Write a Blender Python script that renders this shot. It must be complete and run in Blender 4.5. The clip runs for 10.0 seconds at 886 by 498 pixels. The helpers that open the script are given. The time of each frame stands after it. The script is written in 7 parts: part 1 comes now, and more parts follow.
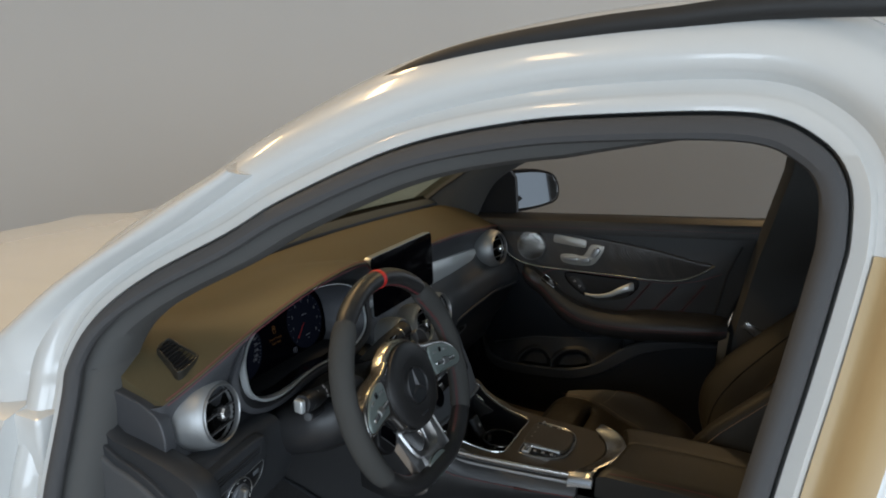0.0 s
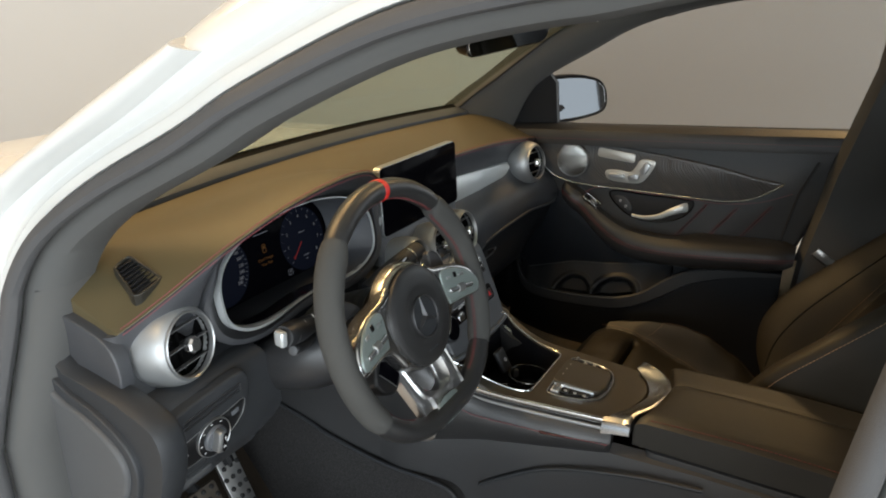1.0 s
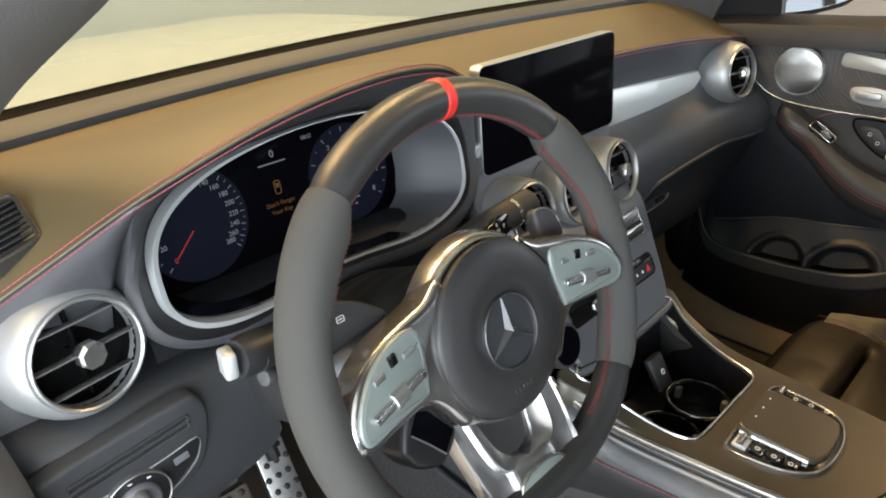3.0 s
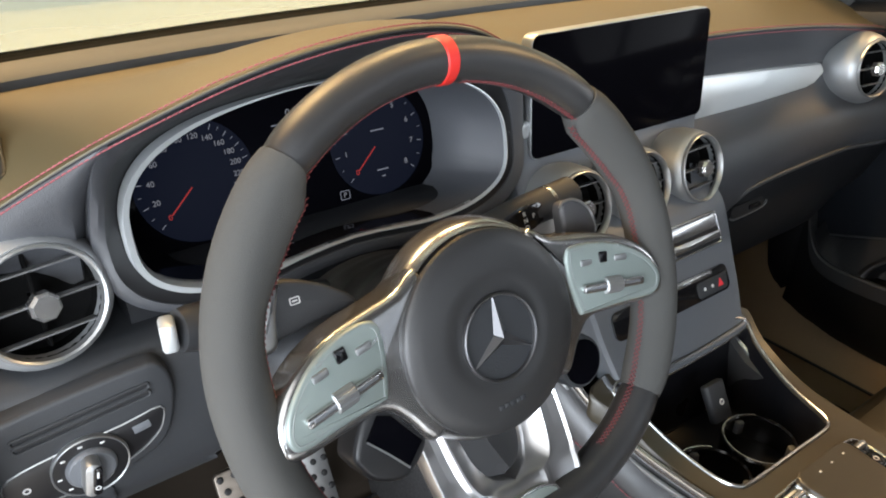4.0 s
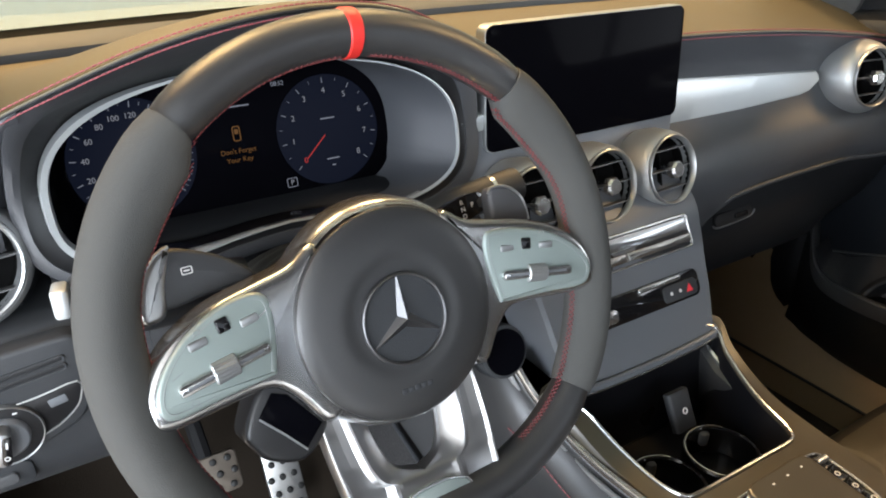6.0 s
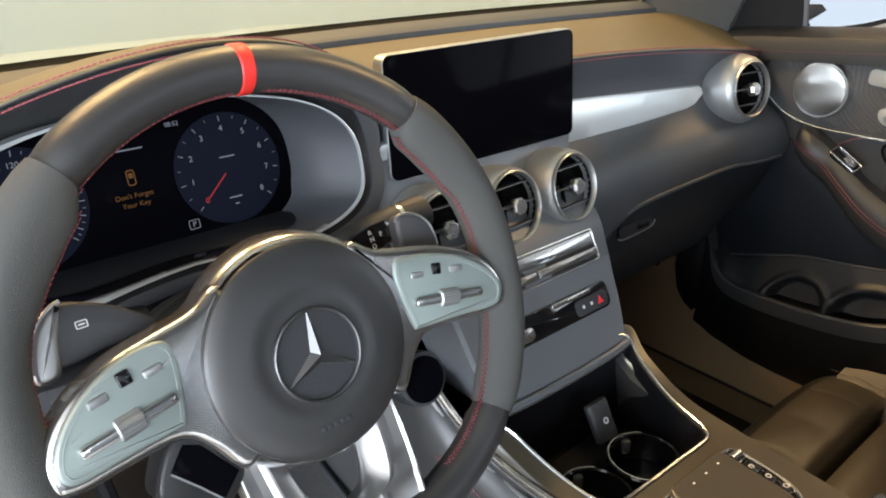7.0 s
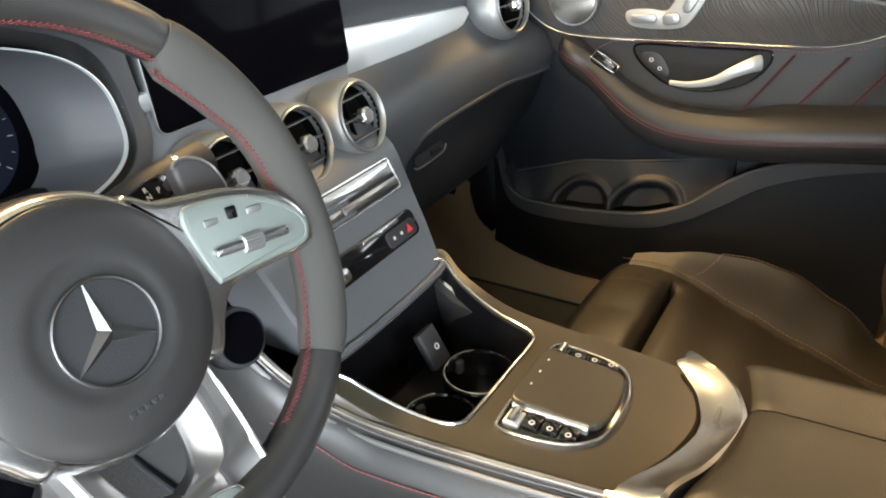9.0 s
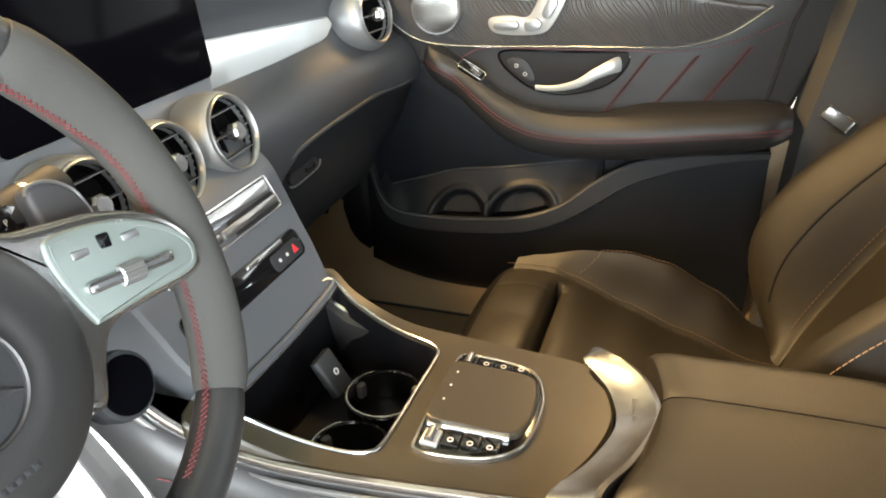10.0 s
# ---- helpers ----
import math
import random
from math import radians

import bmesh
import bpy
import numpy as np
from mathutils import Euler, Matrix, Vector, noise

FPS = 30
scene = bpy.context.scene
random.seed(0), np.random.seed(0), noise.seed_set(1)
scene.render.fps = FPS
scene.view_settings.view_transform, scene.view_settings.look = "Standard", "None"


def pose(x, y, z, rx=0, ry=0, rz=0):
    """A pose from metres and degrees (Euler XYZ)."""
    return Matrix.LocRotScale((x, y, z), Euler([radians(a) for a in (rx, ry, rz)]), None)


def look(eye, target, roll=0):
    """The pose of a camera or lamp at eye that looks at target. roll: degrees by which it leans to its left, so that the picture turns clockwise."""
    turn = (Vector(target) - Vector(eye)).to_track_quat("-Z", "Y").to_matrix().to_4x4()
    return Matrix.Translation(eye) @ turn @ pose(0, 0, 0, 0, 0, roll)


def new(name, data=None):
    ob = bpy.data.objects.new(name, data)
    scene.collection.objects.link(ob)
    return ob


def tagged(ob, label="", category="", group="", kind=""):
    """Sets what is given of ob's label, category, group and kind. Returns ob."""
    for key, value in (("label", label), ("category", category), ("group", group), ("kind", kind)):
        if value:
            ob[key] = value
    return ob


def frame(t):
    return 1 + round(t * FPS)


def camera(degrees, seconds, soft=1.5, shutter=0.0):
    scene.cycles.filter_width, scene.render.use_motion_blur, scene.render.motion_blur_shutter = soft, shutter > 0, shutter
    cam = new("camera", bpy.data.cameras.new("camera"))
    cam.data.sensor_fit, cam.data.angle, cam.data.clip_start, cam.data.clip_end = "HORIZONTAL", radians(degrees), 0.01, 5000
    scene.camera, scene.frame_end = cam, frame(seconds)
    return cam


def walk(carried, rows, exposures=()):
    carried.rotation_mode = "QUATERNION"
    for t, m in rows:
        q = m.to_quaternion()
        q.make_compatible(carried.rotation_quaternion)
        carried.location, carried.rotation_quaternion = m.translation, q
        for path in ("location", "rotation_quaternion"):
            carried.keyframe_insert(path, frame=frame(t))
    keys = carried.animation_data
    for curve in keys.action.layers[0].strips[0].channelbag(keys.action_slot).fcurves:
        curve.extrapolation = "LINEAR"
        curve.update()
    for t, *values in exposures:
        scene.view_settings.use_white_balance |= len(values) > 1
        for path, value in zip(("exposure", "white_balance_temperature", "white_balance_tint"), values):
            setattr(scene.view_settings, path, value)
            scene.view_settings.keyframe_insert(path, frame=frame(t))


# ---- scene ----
cam = camera(62.9, 10.0, soft=1.9)
PATH = [
    (0, (-1.425, -0.743, 1.547), (0.335, 0.065, 1.046), 1.4),
    (0.5, (-1.329, -0.73, 1.495), (0.38, 0.121, 0.899), 1.3),
    (1, (-1.221, -0.706, 1.471), (0.424, 0.186, 0.765), 1.0),
    (1.5, (-1.112, -0.636, 1.436), (0.485, 0.264, 0.636), 0.1),
    (2, (-1.015, -0.555, 1.4), (0.531, 0.361, 0.521), -0.3),
    (2.5, (-0.891, -0.519, 1.365), (0.536, 0.538, 0.446), -0.5),
    (2.7, (-0.836, -0.522, 1.349), (0.535, 0.611, 0.433), -0.8),
    (3.8, (-0.668, -0.524, 1.299), (0.428, 0.861, 0.361), 0.2),
    (4, (-0.648, -0.534, 1.294), (0.391, 0.885, 0.341), 0.4),
    (4.5, (-0.613, -0.556, 1.273), (0.328, 0.922, 0.309), 1.2),
    (5, (-0.59, -0.573, 1.264), (0.295, 0.937, 0.296), 1.5),
    (5.2, (-0.584, -0.576, 1.263), (0.297, 0.932, 0.29), 1.5),
    (6.5, (-0.569, -0.593, 1.262), (0.504, 0.863, 0.409), -0.1),
    (7, (-0.566, -0.592, 1.261), (0.605, 0.799, 0.429), -0.6),
    (7.5, (-0.563, -0.589, 1.254), (0.683, 0.722, 0.401), -1.5),
    (8, (-0.561, -0.584, 1.246), (0.762, 0.626, 0.36), -2.3),
    (8.5, (-0.559, -0.578, 1.232), (0.846, 0.508, 0.311), -3.1),
    (9, (-0.552, -0.567, 1.219), (0.936, 0.376, 0.273), -3.3),
    (9.5, (-0.543, -0.545, 1.207), (1.035, 0.233, 0.255), -2.9),
    (10, (-0.539, -0.522, 1.196), (1.131, 0.09, 0.281), -2.5),
]
EXPOSURE = ((0.0, -1.68, 6000, 11), (0.5, -1.15, 6450, 12), (1.0, -0.70, 6550, 11.5), (1.5, -0.26, 6600, 11.5), (2.0, 0.02, 6600, 11), (4.0, 0.36, 6400, 15), (5.0, 0.48, 6450, 15), (6.5, 0.46, 6350, 14.5), (8.0, 0.64, 6400, 14), (10.0, 1.14, 6750, 11.5))
walk(cam, [(t, look(eye, target, roll)) for t, eye, target, roll in PATH], EXPOSURE)

# ---- world and lamps ----
world = bpy.data.worlds.new("showroom_sky")
scene.world = world
world.use_nodes = True
world.node_tree.nodes["Background"].inputs["Color"].default_value = (0.74, 0.88, 1.0, 1)
world.node_tree.nodes["Background"].inputs["Strength"].default_value = 2.0


def area_lamp(name, eye, target, size, watts, colour):
    data = bpy.data.lights.new(name, "AREA")
    data.shape, data.size, data.size_y, data.energy, data.color = "RECTANGLE", size[0], size[1], watts, colour
    ob = new(name, data)
    ob.matrix_world = look(eye, target)
    return ob


WARM = (1.0, 0.65, 0.28)
COOL = (0.86, 0.95, 1.0)
# Daylight through the left and rear windows.
area_lamp("daylight_lamp", (-6.8, -2.5, 1.75), (-0.3, 0.0, 1.0), (5.0, 2.6), 650, COOL)
area_lamp("daylight_lamp", (-3.0, -6.9, 1.8), (0.0, 0.0, 1.2), (6.0, 2.6), 730, COOL)
# Added fill for the passenger side, set in a made-up right-hand window.
area_lamp("daylight_lamp", (4.4, -4.2, 1.75), (0.3, 0.0, 1.0), (4.8, 2.6), 380, COOL)
for lx, ly, watts in ((-0.7, 1.4, 76), (0.8, 1.4, 76), (-0.4, 2.9, 54), (2.3, -0.7, 56), (-2.3, 0.3, 30)):
    area_lamp("ceiling_lamp", (lx, ly, 3.3), (lx, ly, 0), (0.9, 0.18), watts, WARM)

# ---- materials ----


def material(name, colour, rough=0.5, metal=0.0, grain=0.0, scale=400.0, vary=0.12, coat=0.0, spec=0.5, stain=6.0, weave=""):
    m = bpy.data.materials.new(name)
    m.use_nodes = True
    nt = m.node_tree
    b = nt.nodes["Principled BSDF"]
    b.inputs["Metallic"].default_value = metal
    b.inputs["Specular IOR Level"].default_value = spec
    b.inputs["Coat Weight"].default_value = coat
    b.inputs["Coat Roughness"].default_value = 0.05
    co = nt.nodes.new("ShaderNodeTexCoord")
    big = nt.nodes.new("ShaderNodeTexNoise")
    big.inputs["Scale"].default_value, big.inputs["Detail"].default_value = stain, 5
    nt.links.new(co.outputs["Object"], big.inputs["Vector"])
    mix = nt.nodes.new("ShaderNodeMix")
    mix.data_type = "RGBA"
    mix.inputs["A"].default_value = (*[c * (1 - vary) for c in colour], 1)
    mix.inputs["B"].default_value = (*[min(1, c * (1 + vary)) for c in colour], 1)
    nt.links.new(big.outputs["Fac"], mix.inputs["Factor"])
    nt.links.new(mix.outputs["Result"], b.inputs["Base Color"])
    fine = nt.nodes.new("ShaderNodeTexNoise")
    fine.inputs["Scale"].default_value, fine.inputs["Detail"].default_value = scale, 3
    nt.links.new(co.outputs["Object"], fine.inputs["Vector"])
    ramp = nt.nodes.new("ShaderNodeMapRange")
    ramp.inputs["To Min"].default_value, ramp.inputs["To Max"].default_value = rough * 0.88, min(1, rough * 1.12)
    nt.links.new(big.outputs["Fac"], ramp.inputs["Value"])
    nt.links.new(ramp.outputs["Result"], b.inputs["Roughness"])
    if grain:
        bump = nt.nodes.new("ShaderNodeBump")
        bump.inputs["Strength"].default_value, bump.inputs["Distance"].default_value = grain, 0.001
        source = fine.outputs["Fac"]
        if weave == "leather":
            cell = nt.nodes.new("ShaderNodeTexVoronoi")
            cell.feature = "DISTANCE_TO_EDGE"
            cell.inputs["Scale"].default_value = scale
            nt.links.new(co.outputs["Object"], cell.inputs["Vector"])
            source = cell.outputs["Distance"]
        nt.links.new(source, bump.inputs["Height"])
        nt.links.new(bump.outputs["Normal"], b.inputs["Normal"])
    return m


def glass(name, tint, gloss=0.6):
    m = bpy.data.materials.new(name)
    m.use_nodes = True
    nt = m.node_tree
    nt.nodes.remove(nt.nodes["Principled BSDF"])
    clear, shine, mix, fres, power = (nt.nodes.new("ShaderNode" + k) for k in ("BsdfTransparent", "BsdfGlossy", "MixShader", "LayerWeight", "Math"))
    clear.inputs["Color"].default_value = (*tint, 1)
    shine.inputs["Roughness"].default_value = 0.02
    power.operation = "POWER"
    power.inputs[1].default_value = 5.0 / gloss
    nt.links.new(fres.outputs["Facing"], power.inputs[0])
    nt.links.new(power.outputs["Value"], mix.inputs["Fac"])
    nt.links.new(clear.outputs["BSDF"], mix.inputs[1])
    nt.links.new(shine.outputs["BSDF"], mix.inputs[2])
    nt.links.new(mix.outputs["Shader"], nt.nodes["Material Output"].inputs["Surface"])
    return m


def glow(name, colour, strength):
    m = bpy.data.materials.new(name)
    m.use_nodes = True
    b = m.node_tree.nodes["Principled BSDF"]
    b.inputs["Base Color"].default_value = (0.004, 0.004, 0.005, 1)
    b.inputs["Roughness"].default_value = 0.15
    b.inputs["Specular IOR Level"].default_value = 0.0
    b.inputs["Emission Color"].default_value = (*colour, 1)
    b.inputs["Emission Strength"].default_value = strength
    return m


# Black leather; warm lamplight is tinted into upper pad, armrest and seat.
LEATHER_TOP = material("nappa_upper_lamplit", (0.076, 0.060, 0.028), 0.55, grain=0.25, scale=700, weave="leather", vary=0.15)
LEATHER = material("black_leather", (0.046, 0.048, 0.053), 0.43, grain=0.3, scale=650, weave="leather", vary=0.15, spec=0.55)
ARM_LEATHER = material("armrest_leather", (0.022, 0.0203, 0.0165), 0.43, grain=0.35, scale=550, weave="leather", vary=0.12)
SEAT_LEATHER = material("seat_leather", (0.024, 0.0205, 0.0145), 0.46, spec=0.42, grain=0.35, scale=550, weave="leather", vary=0.18)
DOOR_LEATHER = material("door_leather", (0.020, 0.0196, 0.0192), 0.42, spec=0.45, grain=0.25, scale=650, weave="leather", vary=0.12)
POCKET_GREY = material("pocket_grey", (0.040, 0.041, 0.043), 0.5, grain=0.15, scale=800)
SWITCH_BLACK = material("switch_black", (0.012, 0.012, 0.013), 0.34, spec=0.4, vary=0.08)
SMOOTH_LEATHER = material("smooth_leather", (0.024, 0.024, 0.0245), 0.37, spec=0.6, grain=0.12, scale=900, weave="leather", vary=0.1)
SUEDE = material("grey_microsuede", (0.062, 0.062, 0.059), 0.95, grain=0.5, scale=1500, vary=0.1, spec=0.2)
PLASTIC = material("soft_dark_plastic", (0.025, 0.027, 0.030), 0.55, grain=0.2, scale=900, spec=0.4)
GREY_PLASTIC = material("grey_trim_plastic", (0.06, 0.062, 0.065), 0.6, grain=0.15, scale=800)
STACK_GREY = material("graphite_panel", (0.12, 0.128, 0.14), 0.45, metal=0.25, grain=0.05, scale=900, vary=0.06)
GLOSS = material("piano_black", (0.006, 0.006, 0.007), 0.08, coat=0.5, vary=0.05)
MATT_BLACK = material("matt_black", (0.008, 0.008, 0.009), 0.7, grain=0.1)
DUCT = material("duct_black", (0.003, 0.003, 0.003), 0.9, spec=0.08)
TUNNEL_GREY = material("tunnel_grey", (0.05, 0.053, 0.06), 0.5, spec=0.4, grain=0.05)
SCREEN_BLACK = material("screen_glass", (0.002, 0.002, 0.003), 0.1, spec=0.008, vary=0.02)
SILVER = material("satin_silver", (0.38, 0.39, 0.395), 0.36, metal=0.85, grain=0.04, scale=1200, vary=0.05)
WHEEL_SILVER = material("wheel_silver", (0.46, 0.46, 0.46), 0.21, metal=0.95, grain=0.03, scale=1200, vary=0.05)
DARK_THREAD = material("dark_red_thread", (0.13, 0.022, 0.024), 0.7, vary=0.2)
EMBLEM = material("emblem_chrome", (0.13, 0.13, 0.135), 0.5, metal=1.0, vary=0.02)
CHROME = material("polished_chrome", (0.6, 0.6, 0.6), 0.2, metal=0.95, vary=0.02)
ALU = material("brushed_aluminium", (0.54, 0.57, 0.58), 0.38, metal=0.5, grain=0.05, scale=1400, vary=0.05)
PAD_SILVER = material("pale_silver_panel", (0.25, 0.295, 0.28), 0.42, metal=0.5, grain=0.03, scale=1400, vary=0.04)
RED = material("red_leather", (0.55, 0.02, 0.015), 0.5, grain=0.2, scale=700, weave="leather")
TAN_THREAD = material("brown_thread", (0.17, 0.11, 0.07), 0.7, vary=0.2)
RED_THREAD = material("red_thread", (0.24, 0.06, 0.068), 0.7, vary=0.2)
WHITE_PAINT = material("white_car_paint", (0.57, 0.575, 0.56), 0.25, coat=0.8, vary=0.015)
# Tan for the warm showroom reflection on the white pillar.
PILLAR_TAN = material("tan_reflection", (0.44, 0.32, 0.16), 0.4, vary=0.06, stain=12)
SEAL = material("grey_door_seal", (0.058, 0.058, 0.06), 0.85, grain=0.4, scale=900)
TRIM_GREY = material("pillar_trim", (0.066, 0.066, 0.064), 0.8, grain=0.4, scale=1100)
BLACK_RUBBER = material("black_rubber", (0.012, 0.012, 0.012), 0.6)
# Black carpet; its brown base carries the warm light in the footwells.
CARPET = material("carpet_warm_lit", (0.036, 0.028, 0.021), 0.97, grain=1.0, scale=700, spec=0.1)
WALL = material("showroom_plaster", (0.53, 0.54, 0.54), 0.85, grain=0.1, scale=60, vary=0.05, stain=0.5)
TILE = material("showroom_tile", (0.42, 0.39, 0.35), 0.25, vary=0.1, stain=2.0)
CEILING = material("ceiling_paint", (0.62, 0.6, 0.57), 0.9)
WOOD_INLAY = material("open_pore_inlay", (0.05, 0.05, 0.052), 0.4, vary=0.25)
STEEL = material("pedal_steel", (0.55, 0.55, 0.54), 0.32, metal=0.9)
MIRROR = material("mirror_glass", (0.88, 0.9, 0.92), 0.02, metal=1.0, vary=0.0)
SCREEN_GLASS = glass("windscreen_glass", (0.68, 0.71, 0.64))
TINTED = glass("tinted_window_glass", (0.62, 0.61, 0.6))
MARK = glow("display_white", (0.85, 0.9, 1.0), 0.17)
MARK_DIM = glow("display_grey", (0.5, 0.55, 0.65), 0.26)
AMBER = glow("display_amber", (1.0, 0.5, 0.16), 0.085)
NEEDLE = glow("display_red", (1.0, 0.10, 0.09), 0.28)
# Faint blue glow stands in for a reflection on the dials.
DIAL_SHEEN = glow("dial_blue_sheen", (0.05, 0.072, 0.15), 0.065)
PRINT = material("white_print", (0.6, 0.6, 0.6), 0.6)
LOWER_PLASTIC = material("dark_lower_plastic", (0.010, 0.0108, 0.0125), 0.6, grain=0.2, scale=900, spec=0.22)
DARK_PRINT = material("grey_print", (0.22, 0.24, 0.24), 0.6)
TRAY_PLASTIC = material("tray_plastic", (0.013, 0.0138, 0.0155), 0.45, grain=0.1, scale=900, spec=0.35)
SEAT_SWITCH = material("satin_switch", (0.42, 0.42, 0.40), 0.45, metal=0.6, grain=0.03, scale=1400, vary=0.05)
HAZARD = material("red_triangle", (0.65, 0.03, 0.04), 0.4)

SPEAKER = material("brushed_grille", (0.50, 0.50, 0.48), 0.26, metal=0.95, vary=0.04)
turned = SPEAKER.node_tree.nodes.new("ShaderNodeTangent")
turned.direction_type, turned.axis = "RADIAL", "Z"
SPEAKER.node_tree.links.new(turned.outputs["Tangent"], SPEAKER.node_tree.nodes["Principled BSDF"].inputs["Tangent"])
SPEAKER.node_tree.nodes["Principled BSDF"].inputs["Anisotropic"].default_value = 0.85
SPEAKER.node_tree.nodes["Principled BSDF"].inputs["Anisotropic Rotation"].default_value = 0.0

STRIP_GREY = material("strip_grey", (0.050, 0.055, 0.060), 0.55, spec=0.3, grain=0.06, scale=900)
# Near-black that carries the shade of the door recess.
RECESS_SHADE = material("recess_shade", (0.007, 0.0085, 0.011), 0.55, spec=0.14, grain=0.15, scale=900)

# ---- shaping tools ----


def thing(name, label, category, base=(0, 0, 0), group="", kind=""):
    ob = new(name)
    ob.location = base
    ob.empty_display_size = 0.05
    return tagged(ob, label, category, group, kind)


def part(name, bm, mat, parent=None, label="", sharp=38):
    bmesh.ops.recalc_face_normals(bm, faces=bm.faces)
    me = bpy.data.meshes.new(name)
    bm.to_mesh(me)
    bm.free()
    me.polygons.foreach_set("use_smooth", [True] * len(me.polygons))
    me.set_sharp_from_angle(angle=radians(sharp))
    me.materials.append(mat)
    ob = new(name, me)
    if parent is not None:
        ob.parent = parent
        if parent.type == "EMPTY":
            ob.matrix_parent_inverse = Matrix.Translation(parent.location).inverted()
    if label:
        ob["label"] = label
    return ob


def single(name, bm, mat, label, category, kind="", sharp=38):
    return tagged(part(name, bm, mat, None, "", sharp), label, category, "", kind)


def facing(c, tilt=0.0, turn=0.0):
    """x to the right, y up along a face that leans back by tilt, z out towards the driver's seat."""
    return Matrix.Translation(c) @ Matrix.Rotation(radians(turn), 4, "Z") @ Matrix.Rotation(radians(90 - tilt), 4, "X")


def spline(pts, n=8, closed=False):
    pts = [Vector(p) for p in pts]
    out, k = [], len(pts)
    for i in range(k if closed else k - 1):
        if closed:
            a, b, c, d = (pts[(i + j) % k] for j in (-1, 0, 1, 2))
        else:
            a, b, c, d = pts[max(i - 1, 0)], pts[i], pts[i + 1], pts[min(i + 2, k - 1)]
        for s in range(n):
            t = s / n
            out.append(0.5 * (2 * b + (c - a) * t + (2 * a - 5 * b + 4 * c - d) * t * t + (3 * b - a - 3 * c + d) * t ** 3))
    if not closed:
        out.append(pts[-1])
    return out


def loft(bm, rings, ring_closed=True, caps=True, path_closed=False):
    vs = [[bm.verts.new(p) for p in r] for r in rings]
    n = len(rings[0])
    for i in range(len(vs) if path_closed else len(vs) - 1):
        a, b = vs[i], vs[(i + 1) % len(vs)]
        for j in range(n if ring_closed else n - 1):
            k = (j + 1) % n
            bm.faces.new((a[j], a[k], b[k], b[j]))
    if caps and ring_closed and not path_closed:
        bm.faces.new(list(reversed(vs[0])))
        bm.faces.new(vs[-1])
    return bm


def inset(outline, d):
    n = len(outline)
    area = sum(outline[i][0] * outline[(i + 1) % n][1] - outline[(i + 1) % n][0] * outline[i][1] for i in range(n))
    s = 1 if area > 0 else -1
    out = []
    for i in range(n):
        p, q, r = (Vector(outline[(i + j) % n][:2]) for j in (-1, 0, 1))
        e, f = q - p, r - q
        if e.length < 1e-9 or f.length < 1e-9:
            out.append(q)
            continue
        e.normalize(), f.normalize()
        m = Vector((-e.y - f.y, e.x + f.x)) * s
        if m.length < 1e-6:
            m = Vector((-e.y, e.x)) * s
        m.normalize()
        c = max(0.5, m.dot(Vector((-e.y, e.x)) * s))
        out.append(q + m * d / c)
    return out


def slab(bm, outline, depth, bevel=0.002, m=Matrix(), base=0.0, steps=2):
    """A plate over an outline in local x, y, from base to depth along local z, its upper edge rounded."""
    rings = [[m @ Vector((p[0], p[1], base)) for p in outline]]
    for k in range(steps + 1):
        a = k / steps * math.pi / 2
        o = inset(outline, bevel * (1 - math.cos(a))) if k else outline
        rings.append([m @ Vector((p[0], p[1], depth - bevel * (1 - math.sin(a)))) for p in o])
    return loft(bm, rings)


def rrect(w, h, r, k=4, cx=0.0, cy=0.0):
    out = []
    for sx, sy, a0 in ((1, 1, 0), (-1, 1, 90), (-1, -1, 180), (1, -1, 270)):
        for i in range(k + 1):
            a = radians(a0 + 90 * i / k)
            out.append((cx + sx * (w / 2 - r) + r * math.cos(a), cy + sy * (h / 2 - r) + r * math.sin(a)))
    return out


def circle(r, n=24, cx=0.0, cy=0.0):
    return [(cx + r * math.cos(2 * math.pi * i / n), cy + r * math.sin(2 * math.pi * i / n)) for i in range(n)]


def lathe(bm, profile, n=32, m=Matrix(), caps=True):
    """Revolve (radius, height) points about local z."""
    return loft(bm, [[m @ Vector((r * math.cos(2 * math.pi * i / n), r * math.sin(2 * math.pi * i / n), h)) for i in range(n)] for r, h in profile], caps=caps)


def ring_plate(bm, outer, inner, depth, m=Matrix(), base=0.0, bevel=0.001):
    """A plate with a hole; both outlines have the same number of points."""
    o2, i2 = inset(outer, bevel), inset(inner, -bevel)
    rows = [(outer, base), (outer, depth - bevel), (o2, depth), (i2, depth), (inner, depth - bevel), (inner, base)]
    return loft(bm, [[m @ Vector((p[0], p[1], z)) for p in o] for o, z in rows], path_closed=True)


def tube(bm, pts, r, n=8, closed=False, squash=1.0, up=Vector((0, 0, 1)), caps=True):
    pts = [Vector(p) for p in pts]
    k, rings = len(pts), []
    for i, p in enumerate(pts):
        if closed:
            t = pts[(i + 1) % k] - pts[i - 1]
        else:
            t = pts[min(i + 1, k - 1)] - pts[max(i - 1, 0)]
        t.normalize()
        side = t.cross(up)
        if side.length < 1e-4:
            side = t.cross(Vector((0, 1, 0.01)))
        side.normalize()
        top = side.cross(t)
        rad = r(i / max(1, k - 1)) if callable(r) else r
        rings.append([p + side * rad * math.cos(2 * math.pi * j / n) + top * rad * squash * math.sin(2 * math.pi * j / n) for j in range(n)])
    return loft(bm, rings, path_closed=closed, caps=caps)


